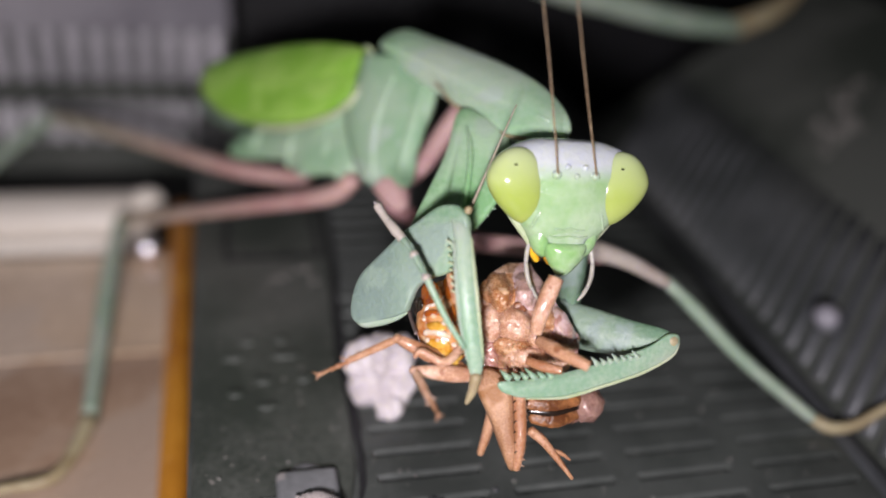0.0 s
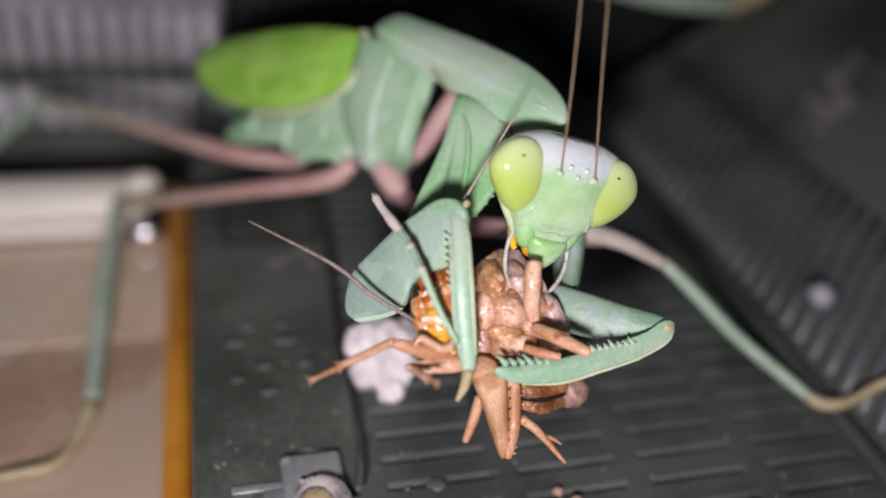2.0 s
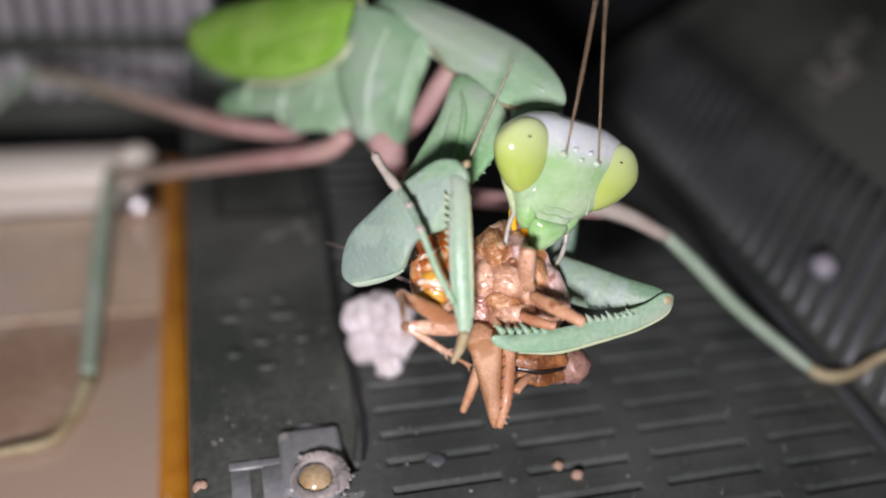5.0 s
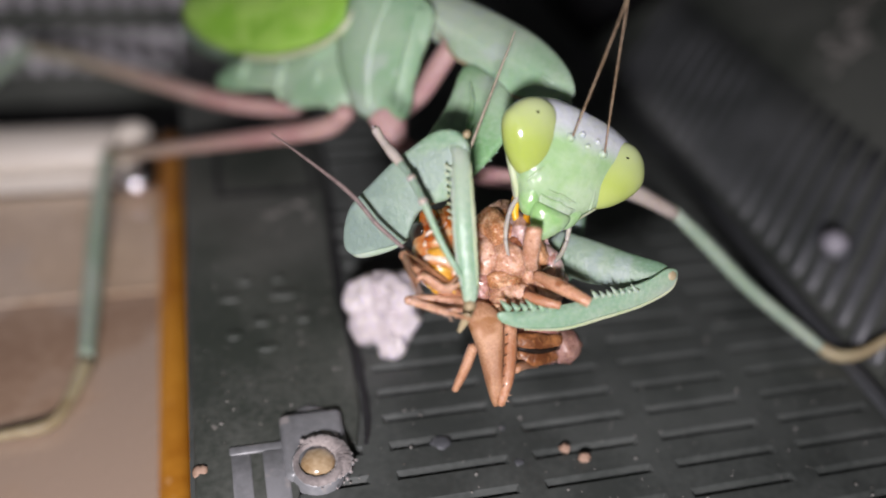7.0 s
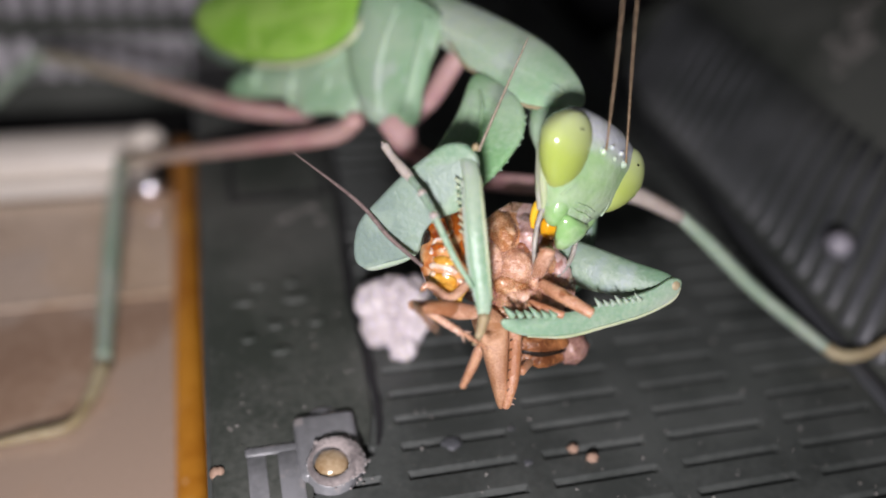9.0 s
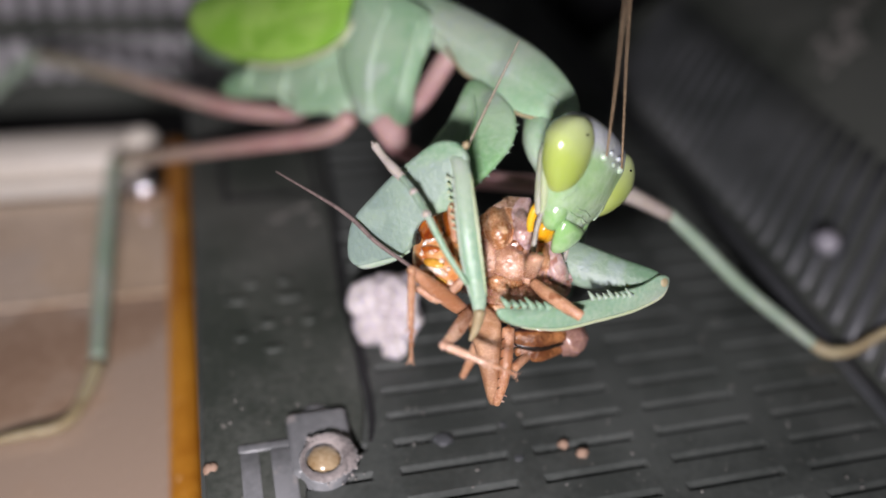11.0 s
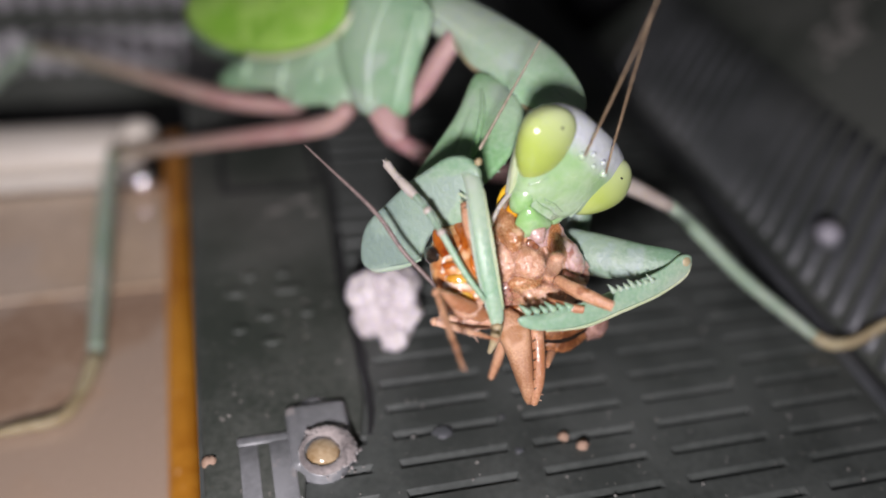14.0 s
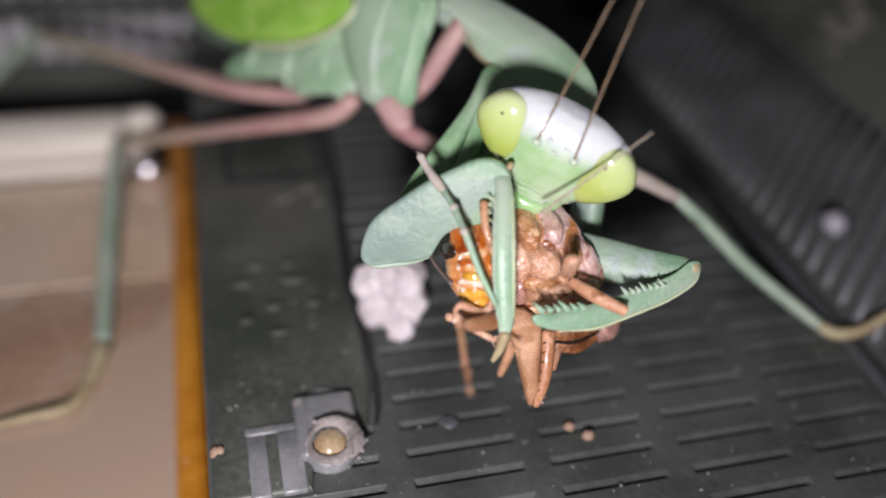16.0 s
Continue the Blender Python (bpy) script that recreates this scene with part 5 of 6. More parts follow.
tube(bm, [(-1.00, -19.51, 7.99), (-1.31, -19.90, 6.28), (-1.70, -20.22, 4.63)], [0.4, 0.38, 0.25], segs=8, n=12)
part("rear_leg", bm, LEG, cricket, "thin leg hanging behind")

# two legs that kick


def jointed_leg(name, hip, knee, tip, mat, label):
    """Thigh, then a spiny shin with a three-piece foot and two claws as its part."""
    hip, knee, tip = Vector(hip), Vector(knee), Vector(tip)
    sag = view.normalized() * 0.12
    bm = BM()
    tube(bm, [hip, hip.lerp(knee, 0.35) + sag, hip.lerp(knee, 0.75) + sag, knee], [0.4, 0.56, 0.44, 0.3], segs=12, n=18, flat=0.7, side=view)
    ball(bm, knee, (0.33, 0.33, 0.3), seg=10, rings=8)
    leg = part(name, bm, mat, cricket, label, at=hip)
    d = tip - knee
    up = view.cross(d).normalized()
    bm = BM()
    tube(bm, [knee, knee.lerp(tip, 0.1), knee.lerp(tip, 0.35), knee.lerp(tip, 0.6)], [0.2, 0.27, 0.25, 0.21], segs=10, n=16, flat=0.8, side=view)
    for i in range(6):
        p = knee.lerp(tip, 0.3 + 0.05 * i)
        tube(bm, [p - up * 0.1, p + up * (-0.3 if i % 2 else 0.28) + d.normalized() * 0.2], [0.07, 0.02], segs=5, n=3)
    for sgn in (-1, 1):
        p = knee.lerp(tip, 0.59)
        cone(bm, p, p + up * 0.4 * sgn + d.normalized() * 0.55, 0.09, 5)
    shank = part("shin", bm, mat, leg, "spiny brown shin", at=knee)
    bm = BM()
    for lo, hi, r in ((0.6, 0.75, 0.16), (0.74, 0.82, 0.14), (0.81, 0.98, 0.12)):
        tube(bm, [knee.lerp(tip, lo), knee.lerp(tip, (lo + hi) / 2) + up * 0.05, knee.lerp(tip, hi) + up * 0.03], [r * 0.8, r * 0.85, r * 1.15], segs=8, n=8)
    for sgn in (-1, 1):
        cone(bm, knee.lerp(tip, 0.97), tip + up * 0.28 * sgn + d.normalized() * 0.1, 0.07, 5)
    part("foot", bm, LEG, shank, "clawed jointed foot")
    return leg, shank


fore_cr, kick = jointed_leg("front_leg", (-3.34, -20.88, 12.46), (-8.04, -19.28, 14.57), (-13.18, -19.33, 12.13), LEG, "brown kicking front leg")
mid_cr, mid_kick = jointed_leg("middle_leg", (-3.26, -21.29, 12.80), (-7.25, -20.68, 13.10), (-3.21, -22.77, 11.65), FLESH, "pale tan bent middle leg")
bm = BM()
tube(bm, [(-3.51, -19.74, 14.56), (-5.22, -20.94, 13.81), (-6.72, -20.49, 14.41), (-7.19, -20.58, 14.06)], [0.3, 0.3, 0.25, 0.15], segs=8, n=14)
part("palp", bm, FLESH, cricket, "pale jointed palp below the face")

# feelers
FEEL_AT = Vector((-6.74, -18.72, 14.50))
bm = BM()
tip = Vector((-17.89, -14.00, 16.87))
mid = FEEL_AT.lerp(tip, 0.5) + Vector((0, 0, 0.5))
tube(bm, [FEEL_AT, FEEL_AT.lerp(tip, 0.25), mid, tip], [0.13, 0.15, 0.14, 0.05], segs=8, n=40)
feeler_a = part("antenna", bm, SMOKE, cricket, "long waving smoky brown antenna", at=FEEL_AT)
FEEL_B = Vector((-3.28, -15.47, 21.04))
bm = BM()
tip = Vector((0.36, -11.93, 27.33))
tube(bm, [FEEL_B, FEEL_B.lerp(tip, 0.4), FEEL_B.lerp(tip, 0.75), tip], [0.11, 0.09, 0.07, 0.04], segs=6, n=30)
feeler_b = part("antenna", bm, STRAW, cricket, "stiff straw-coloured antenna lying over the mantis", at=FEEL_B)


# ---- what moves
def keyed(rows, base):
    """Rows of seconds, place in mm and turn vector in degrees, for a part of a thing that stands at base."""
    out = []
    for t, x, y, z, a, b, c in rows:
        turn = Vector((radians(a), radians(b), radians(c)))
        m = Matrix.Rotation(turn.length, 4, turn.normalized()) if turn.length > 1e-9 else Matrix.Identity(4)
        out.append((t, Matrix.Translation((Vector((x, y, z)) - Vector(base)) * MM) @ m))
    return out


def motions():
    home = mantis.location / MM
    walk(fore_right, keyed([
        (0, 10.157, -21.245, 14.201, -0.00, -0.00, 0.00),
        (0.5, 10.536, -20.819, 14.088, 0.09, 0.42, 0.14),
        (1, 9.496, -21.987, 14.565, 0.09, 1.10, 0.55),
        (1.5, 9.550, -21.619, 14.475, 0.20, 1.95, 0.72),
        (2, 9.516, -21.845, 14.408, 0.17, 2.40, 1.12),
        (2.5, 10.051, -21.197, 14.448, 0.13, 1.51, 0.83),
        (3, 10.272, -20.612, 14.188, 0.32, 0.11, -0.35),
        (3.5, 10.387, -20.457, 13.980, 0.24, -0.24, -0.18),
        (4, 9.811, -21.167, 14.113, 0.86, 2.38, -1.18),
        (6.5, 9.754, -20.622, 13.301, 1.05, 3.18, -0.06),
        (7, 10.159, -19.836, 13.183, 1.11, 3.61, 0.19),
        (7.5, 10.099, -19.930, 13.045, 1.33, 3.92, 0.11),
        (8, 9.136, -21.139, 13.619, 1.42, 4.96, 0.68),
        (8.5, 9.639, -20.600, 13.364, -5.86, 6.34, 1.92),
        (9, 9.451, -20.792, 13.535, 1.94, 5.41, 0.24),
        (11.5, 9.023, -21.310, 13.738, -0.54, 12.27, 3.74),
        (12, 8.629, -21.628, 12.870, 2.27, 12.75, 2.95),
        (12.5, 8.936, -21.620, 12.899, -1.74, 12.81, 3.76),
        (13, 9.315, -21.055, 13.307, 0.25, 8.08, 5.42),
        (13.5, 10.356, -20.595, 14.346, -0.78, 2.93, 5.27),
        (14, 10.775, -20.945, 14.469, -1.08, -0.07, 4.09),
        (14.5, 10.386, -21.517, 13.681, -5.28, 5.50, 5.39),
        (15, 10.614, -21.613, 13.484, -0.82, 4.83, 3.94),
        (15.5, 10.823, -21.589, 13.545, -1.34, 4.76, 5.19),
        (16, 10.828, -21.613, 13.631, -3.90, 5.19, 5.79)], home))
    walk(cricket, keyed([
        (0, 0.481, -19.078, 15.127, 0.00, 0.00, -0.00),
        (0.5, 0.911, -18.739, 15.011, -0.08, 1.21, -0.37),
        (1, 0.011, -19.643, 15.412, 0.81, 1.40, 1.37),
        (1.5, -0.077, -19.254, 15.403, 0.59, 3.24, 3.90),
        (2, -0.170, -19.530, 15.350, -0.11, 5.59, 5.87),
        (2.5, 0.160, -19.021, 15.386, -1.44, 6.43, 6.44),
        (3, 0.474, -18.410, 15.130, -1.29, 6.16, 4.68),
        (3.5, 0.412, -18.493, 14.962, -2.40, 6.30, 2.57),
        (4, 0.065, -18.980, 15.545, -1.66, 3.73, -0.27),
        (6.5, 0.035, -18.261, 14.392, -3.15, 11.15, 2.70),
        (7, 0.301, -17.575, 14.243, -2.45, 11.70, 4.67),
        (7.5, 0.161, -17.422, 14.358, -1.27, 11.63, 6.40),
        (8, -0.246, -18.578, 14.801, 1.08, 12.35, 5.42),
        (8.5, 0.086, -18.334, 14.830, 2.05, 8.43, 1.56),
        (9, 0.021, -18.088, 14.594, 2.31, 9.88, 2.43),
        (11.5, -0.040, -18.920, 15.206, 9.89, 4.30, -0.95),
        (12, -0.418, -18.910, 14.582, 11.67, 6.77, -0.12),
        (12.5, -0.172, -19.111, 14.396, 11.40, 4.10, -0.63),
        (13, -0.082, -18.626, 14.441, 12.19, 2.66, 4.24),
        (13.5, 0.544, -19.223, 15.178, 6.64, -1.92, 5.67),
        (14, 1.053, -19.395, 14.922, 8.73, 0.73, 10.39),
        (14.5, 0.831, -19.836, 14.520, 8.22, 1.27, 6.38),
        (15, 1.369, -19.733, 14.624, 10.41, 6.72, 9.94),
        (15.5, 1.640, -19.794, 14.583, 11.04, 6.27, 11.91),
        (16, 1.568, -19.980, 14.531, 9.62, 2.50, 8.41)], (0, 0, 0)))
    walk(fore_left, keyed([
        (0, -4.526, -16.911, 22.036, 0.00, 0.00, 0.00),
        (0.5, -4.015, -16.485, 22.068, -0.01, 0.37, 0.68),
        (1, -4.922, -17.811, 22.285, -0.01, 0.74, 1.36),
        (1.5, -4.865, -17.445, 22.265, -0.02, 1.11, 2.05),
        (2, -4.906, -17.777, 22.072, -0.02, 1.49, 2.73),
        (2.5, -4.455, -17.126, 22.137, -0.03, 1.86, 3.41),
        (3, -3.634, -16.486, 22.204, -0.04, 2.23, 4.09),
        (3.5, -3.848, -16.328, 22.046, -0.04, 2.60, 4.77),
        (4, -4.494, -16.934, 22.441, -0.05, 2.97, 5.46),
        (6.5, -4.598, -15.840, 21.888, 3.31, 1.71, 10.85),
        (7, -4.234, -14.982, 21.680, 3.98, 1.46, 11.92),
        (7.5, -4.368, -14.980, 21.637, 4.65, 1.21, 13.00),
        (8, -4.672, -16.621, 22.105, 5.32, 0.96, 14.08),
        (8.5, -4.474, -15.844, 22.042, 5.99, 0.71, 15.16),
        (9, -4.516, -16.079, 21.984, 6.66, 0.45, 16.24),
        (11.5, -4.657, -16.373, 22.256, 3.58, -0.15, 10.14),
        (12, -4.978, -16.539, 21.723, 6.58, -0.94, 7.91),
        (12.5, -4.724, -16.939, 21.423, 9.58, -1.74, 5.69),
        (13, -5.018, -16.376, 20.948, 7.98, -3.16, 5.73),
        (13.5, -4.706, -16.480, 20.840, 6.37, -4.59, 5.77),
        (14, -3.798, -16.930, 20.637, 8.68, -1.71, 8.16),
        (14.5, -3.647, -17.319, 20.393, 10.99, 1.17, 10.55),
        (15, -2.611, -17.201, 20.820, 13.16, 4.99, 15.41),
        (15.5, -2.239, -17.610, 20.648, 15.33, 8.81, 20.27),
        (16, -2.411, -18.064, 20.365, 17.51, 12.62, 25.13)], home))
    walk(shin_left, keyed([
        (0, -4.526, -16.911, 22.036, -0.00, -0.00, 0.00),
        (0.5, -4.015, -16.485, 22.068, -1.11, 0.99, -0.69),
        (1, -4.922, -17.811, 22.285, -2.14, 1.74, -1.23),
        (1.5, -4.865, -17.445, 22.265, -2.76, 2.53, -1.69),
        (2, -4.906, -17.777, 22.072, -3.39, 3.20, -2.09),
        (2.5, -4.455, -17.126, 22.137, -3.51, 3.77, -2.36),
        (3, -3.634, -16.486, 22.204, -3.38, 4.31, -2.58),
        (3.5, -3.848, -16.328, 22.046, -3.47, 4.85, -2.83),
        (4, -4.494, -16.934, 22.441, -3.78, 5.37, -3.08),
        (6.5, -4.598, -15.840, 21.888, -4.21, 3.99, -2.31),
        (7, -4.234, -14.982, 21.680, -3.83, 3.61, -2.00),
        (7.5, -4.368, -14.980, 21.637, -3.95, 3.36, -1.83),
        (8, -4.672, -16.621, 22.105, -4.66, 3.16, -1.84),
        (8.5, -4.474, -15.844, 22.042, -4.44, 2.88, -1.59),
        (9, -4.516, -16.079, 21.984, -4.53, 2.54, -1.43),
        (11.5, -4.657, -16.373, 22.256, -3.85, 0.68, -0.14),
        (12, -4.978, -16.539, 21.723, -4.22, 1.89, -0.98),
        (12.5, -4.724, -16.939, 21.423, -4.65, 3.02, -1.77),
        (13, -5.018, -16.376, 20.948, -4.61, -0.63, 0.76),
        (13.5, -4.706, -16.480, 20.840, -4.50, -4.40, 3.57),
        (14, -3.798, -16.930, 20.637, -1.77, -1.51, 1.46),
        (14.5, -3.647, -17.319, 20.393, 0.55, 1.55, -0.87),
        (15, -2.611, -17.201, 20.820, -1.00, 3.24, -2.22),
        (15.5, -2.239, -17.610, 20.648, -2.43, 4.92, -3.49),
        (16, -2.411, -18.064, 20.365, -3.68, 6.48, -4.63)], home))
    walk(prothorax, keyed([
        (0, -3.236, 6.332, 23.738, 0.00, 0.00, 0.00),
        (0.5, -3.016, 6.747, 23.313, -0.01, -0.03, 0.01),
        (1, -3.612, 5.711, 23.807, -0.13, -0.46, 0.20),
        (1.5, -3.472, 6.122, 23.570, -0.15, -0.51, 0.22),
        (2, -3.360, 6.145, 23.630, 0.02, 0.08, -0.03),
        (2.5, -2.994, 6.892, 23.350, 0.22, 0.73, -0.32),
        (3, -2.561, 7.748, 23.074, 0.45, 1.50, -0.65),
        (3.5, -2.424, 7.911, 22.755, 0.59, 1.98, -0.86),
        (4, -2.824, 7.186, 22.906, 0.52, 1.75, -0.78),
        (6.5, -2.354, 7.172, 21.184, 0.53, 1.70, -0.82),
        (7, -1.922, 8.051, 20.854, 0.68, 2.17, -1.03),
        (7.5, -1.845, 8.101, 20.919, 0.72, 2.29, -1.09),
        (8, -2.363, 6.456, 21.402, 0.57, 1.83, -0.90),
        (8.5, -2.114, 7.123, 21.246, 0.66, 2.09, -1.02),
        (9, -2.156, 6.951, 21.350, 0.66, 2.08, -1.02),
        (11.5, -1.688, 5.956, 21.520, 1.72, 5.42, -2.70),
        (12, -1.676, 6.121, 21.404, 1.94, 6.18, -3.07),
        (12.5, -1.331, 6.045, 21.374, 2.16, 6.77, -3.37),
        (13, -1.068, 6.644, 21.471, 2.13, 6.60, -3.23),
        (13.5, -1.148, 6.517, 21.374, 1.92, 5.94, -2.93),
        (14, -1.011, 6.231, 21.290, 1.80, 5.47, -2.72),
        (14.5, -1.201, 6.057, 21.240, 1.57, 4.83, -2.43),
        (15, -1.054, 6.175, 21.134, 1.61, 4.89, -2.45),
        (15.5, -0.830, 6.045, 20.991, 1.57, 4.72, -2.39),
        (16, -0.733, 6.165, 21.077, 1.56, 4.58, -2.33)], home))
    walk(coxa, keyed([
        (0, -0.693, -5.028, 23.313, 5.89, -2.76, -1.78),
        (0.5, -0.470, -4.613, 22.891, 4.90, -2.89, -0.55),
        (1, -1.026, -5.642, 23.429, 5.51, -2.76, -1.39),
        (1.5, -0.881, -5.229, 23.198, 5.07, -2.26, -1.73),
        (2, -0.825, -5.217, 23.197, 5.11, -2.43, -1.50),
        (2.5, -0.520, -4.481, 22.850, 4.01, -2.02, -0.99),
        (3, -0.159, -3.637, 22.496, 3.09, -2.09, 0.10),
        (3.5, -0.070, -3.481, 22.128, 2.68, -0.84, -1.48),
        (4, -0.451, -4.204, 22.302, 2.58, 0.13, -2.93),
        (6.5, 0.011, -4.219, 20.581, 0.62, 3.25, -5.88),
        (7, 0.396, -3.347, 20.202, -0.37, 4.03, -6.10),
        (7.5, 0.460, -3.299, 20.253, -0.33, 4.46, -6.82),
        (8, -0.015, -4.938, 20.785, -0.02, 3.53, -5.67),
        (8.5, 0.208, -4.275, 20.601, -0.37, 4.27, -6.47),
        (9, 0.165, -4.446, 20.706, -0.11, 3.77, -5.95),
        (11.5, 0.250, -5.489, 20.540, -0.73, 6.63, -9.88),
        (12, 0.177, -5.333, 20.356, 0.10, 5.93, -9.64),
        (12.5, 0.449, -5.414, 20.262, 0.41, 5.41, -9.14),
        (13, 0.744, -4.811, 20.371, 1.29, 5.73, -10.58),
        (13.5, 0.735, -4.933, 20.336, 1.21, 6.45, -10.45),
        (14, 0.923, -5.213, 20.293, 1.40, 5.43, -7.78),
        (14.5, 0.801, -5.382, 20.311, 1.98, 6.81, -8.21),
        (15, 0.943, -5.264, 20.195, 1.02, 8.40, -7.17),
        (15.5, 1.181, -5.392, 20.066, 1.07, 9.85, -7.68),
        (16, 1.293, -5.270, 20.159, 1.61, 10.63, -8.26)], home))
    walk(head, keyed([
        (0, 3.236, -15.724, 23.184, 71.72, 0.80, -3.83),
        (0.5, 3.489, -15.381, 22.587, 74.01, 9.03, -5.61),
        (1, 2.847, -16.352, 22.997, 74.44, 12.74, -11.50),
        (1.5, 2.838, -15.815, 22.999, 65.60, 12.52, -13.64),
        (2, 2.787, -16.316, 22.651, 78.48, 14.71, -10.02),
        (2.5, 3.285, -15.711, 22.354, 73.34, 14.91, -12.40),
        (3, 3.637, -15.075, 21.823, 70.51, 12.81, -11.54),
        (3.5, 4.015, -15.002, 21.389, 76.19, 21.10, -7.52),
        (4, 3.023, -15.706, 21.535, 78.16, 11.46, -12.98),
        (6.5, 3.984, -15.606, 20.493, 73.59, 28.70, -8.87),
        (7, 3.832, -14.929, 19.966, 64.62, 18.86, -22.05),
        (7.5, 3.645, -15.586, 20.486, 70.60, 13.87, -15.95),
        (8, 4.280, -16.353, 20.668, 72.15, 35.78, -4.75),
        (8.5, 4.335, -15.644, 20.161, 75.82, 26.86, -9.29),
        (9, 4.153, -16.249, 20.615, 69.63, 42.23, -8.39),
        (11.5, 4.447, -17.333, 20.569, 70.80, 49.74, -5.15),
        (12, 4.232, -17.674, 20.328, 82.52, 51.08, 6.57),
        (12.5, 4.005, -17.676, 20.166, 88.40, 57.10, -3.95),
        (13, 3.617, -16.673, 20.549, 87.21, 42.12, -27.91),
        (13.5, 3.337, -16.897, 20.222, 87.82, 56.35, -23.35),
        (14, 3.299, -16.988, 20.311, 82.72, 40.04, -23.64),
        (14.5, 2.339, -17.865, 20.647, 87.62, 22.14, -33.15),
        (15, 2.158, -17.556, 20.629, 87.97, 8.34, -34.23),
        (15.5, 1.546, -17.308, 20.617, 77.72, -3.67, -35.54),
        (16, 1.502, -17.051, 21.006, 96.92, -13.12, -39.22)], home))
    walk(ANTENNAE[0], keyed([
        (0, -1.300, 1.100, 1.500, -82.56, -18.26, 0.00),
        (0.5, -1.300, 1.100, 1.500, -83.28, -21.72, 0.00),
        (1, -1.300, 1.100, 1.500, -81.00, -21.54, 0.00),
        (1.5, -1.300, 1.100, 1.500, -76.12, -22.14, 0.00),
        (2, -1.300, 1.100, 1.500, -86.16, -22.60, 0.00),
        (2.5, -1.300, 1.100, 1.500, -76.57, -25.13, 0.00),
        (3, -1.300, 1.100, 1.500, -71.59, -20.23, 0.00),
        (3.5, -1.300, 1.100, 1.500, -84.97, -22.92, 0.00),
        (4, -1.300, 1.100, 1.500, -82.95, -17.20, 0.00),
        (6.5, -1.300, 1.100, 1.500, -93.81, -24.13, 0.00),
        (7, -1.300, 1.100, 1.500, -77.59, -12.46, 0.00),
        (7.5, -1.300, 1.100, 1.500, -97.00, -1.99, 0.00),
        (8, -1.300, 1.100, 1.500, -89.40, -37.11, 0.00),
        (8.5, -1.300, 1.100, 1.500, -87.86, -33.41, 0.00),
        (9, -1.300, 1.100, 1.500, -78.55, -46.67, -0.60),
        (11.5, -1.300, 1.100, 1.500, -73.77, -54.77, -0.36),
        (12, -1.300, 1.100, 1.500, -98.71, -37.03, -1.16),
        (12.5, -1.300, 1.100, 1.500, -98.55, -46.30, -0.98),
        (13, -1.300, 1.100, 1.500, -84.94, -44.09, -0.77),
        (13.5, -1.300, 1.100, 1.500, -83.88, -48.61, -0.66),
        (14, -1.300, 1.100, 1.500, -82.07, -37.33, -0.84),
        (14.5, -1.300, 1.100, 1.500, -94.46, -21.14, 0.00),
        (15, -1.300, 1.100, 1.500, -97.47, -14.26, 0.00),
        (15.5, -1.300, 1.100, 1.500, -92.87, 4.59, 0.00),
        (16, -1.300, 1.100, 1.500, -112.16, -1.23, 0.00)], (0, 0, 0)))
    walk(ANTENNAE[1], keyed([
        (0, 1.300, 1.100, 1.500, -78.98, -23.69, 0.00),
        (0.5, 1.300, 1.100, 1.500, -78.79, -28.60, 0.00),
        (1, 1.300, 1.100, 1.500, -77.88, -29.65, 0.00),
        (1.5, 1.300, 1.100, 1.500, -69.58, -31.39, 0.00),
        (2, 1.300, 1.100, 1.500, -81.74, -30.85, 0.00),
        (2.5, 1.300, 1.100, 1.500, -72.28, -37.99, 0.00),
        (3, 1.300, 1.100, 1.500, -67.28, -36.49, 0.00),
        (3.5, 1.300, 1.100, 1.500, -79.55, -41.71, 0.00),
        (4, 1.300, 1.100, 1.500, -80.46, -33.71, 0.00),
        (6.5, 1.300, 1.100, 1.500, -88.91, -39.35, 0.00),
        (7, 1.300, 1.100, 1.500, -75.77, -33.00, 0.00),
        (7.5, 1.300, 1.100, 1.500, -89.73, -33.37, 0.00),
        (8, 1.300, 1.100, 1.500, -84.28, -48.33, 0.00),
        (8.5, 1.300, 1.100, 1.500, -79.88, -47.74, 0.00),
        (9, 1.300, 1.100, 1.500, -76.54, -51.29, 2.40),
        (11.5, 1.300, 1.100, 1.500, -75.71, -60.03, 2.55),
        (12, 1.300, 1.100, 1.500, -97.34, -40.62, 2.59),
        (12.5, 1.300, 1.100, 1.500, -98.03, -52.02, 2.81),
        (13, 1.300, 1.100, 1.500, -81.78, -54.38, 2.55),
        (13.5, 1.300, 1.100, 1.500, -83.87, -56.23, 2.63),
        (14, 1.300, 1.100, 1.500, -79.42, -50.61, 2.44),
        (14.5, 1.300, 1.100, 1.500, -82.59, -44.60, 0.00),
        (15, 1.300, 1.100, 1.500, -86.48, -35.32, 0.00),
        (15.5, 1.300, 1.100, 1.500, -88.19, -14.60, 0.00),
        (16, 1.300, 1.100, 1.500, -108.66, -16.31, 0.00)], (0, 0, 0)))
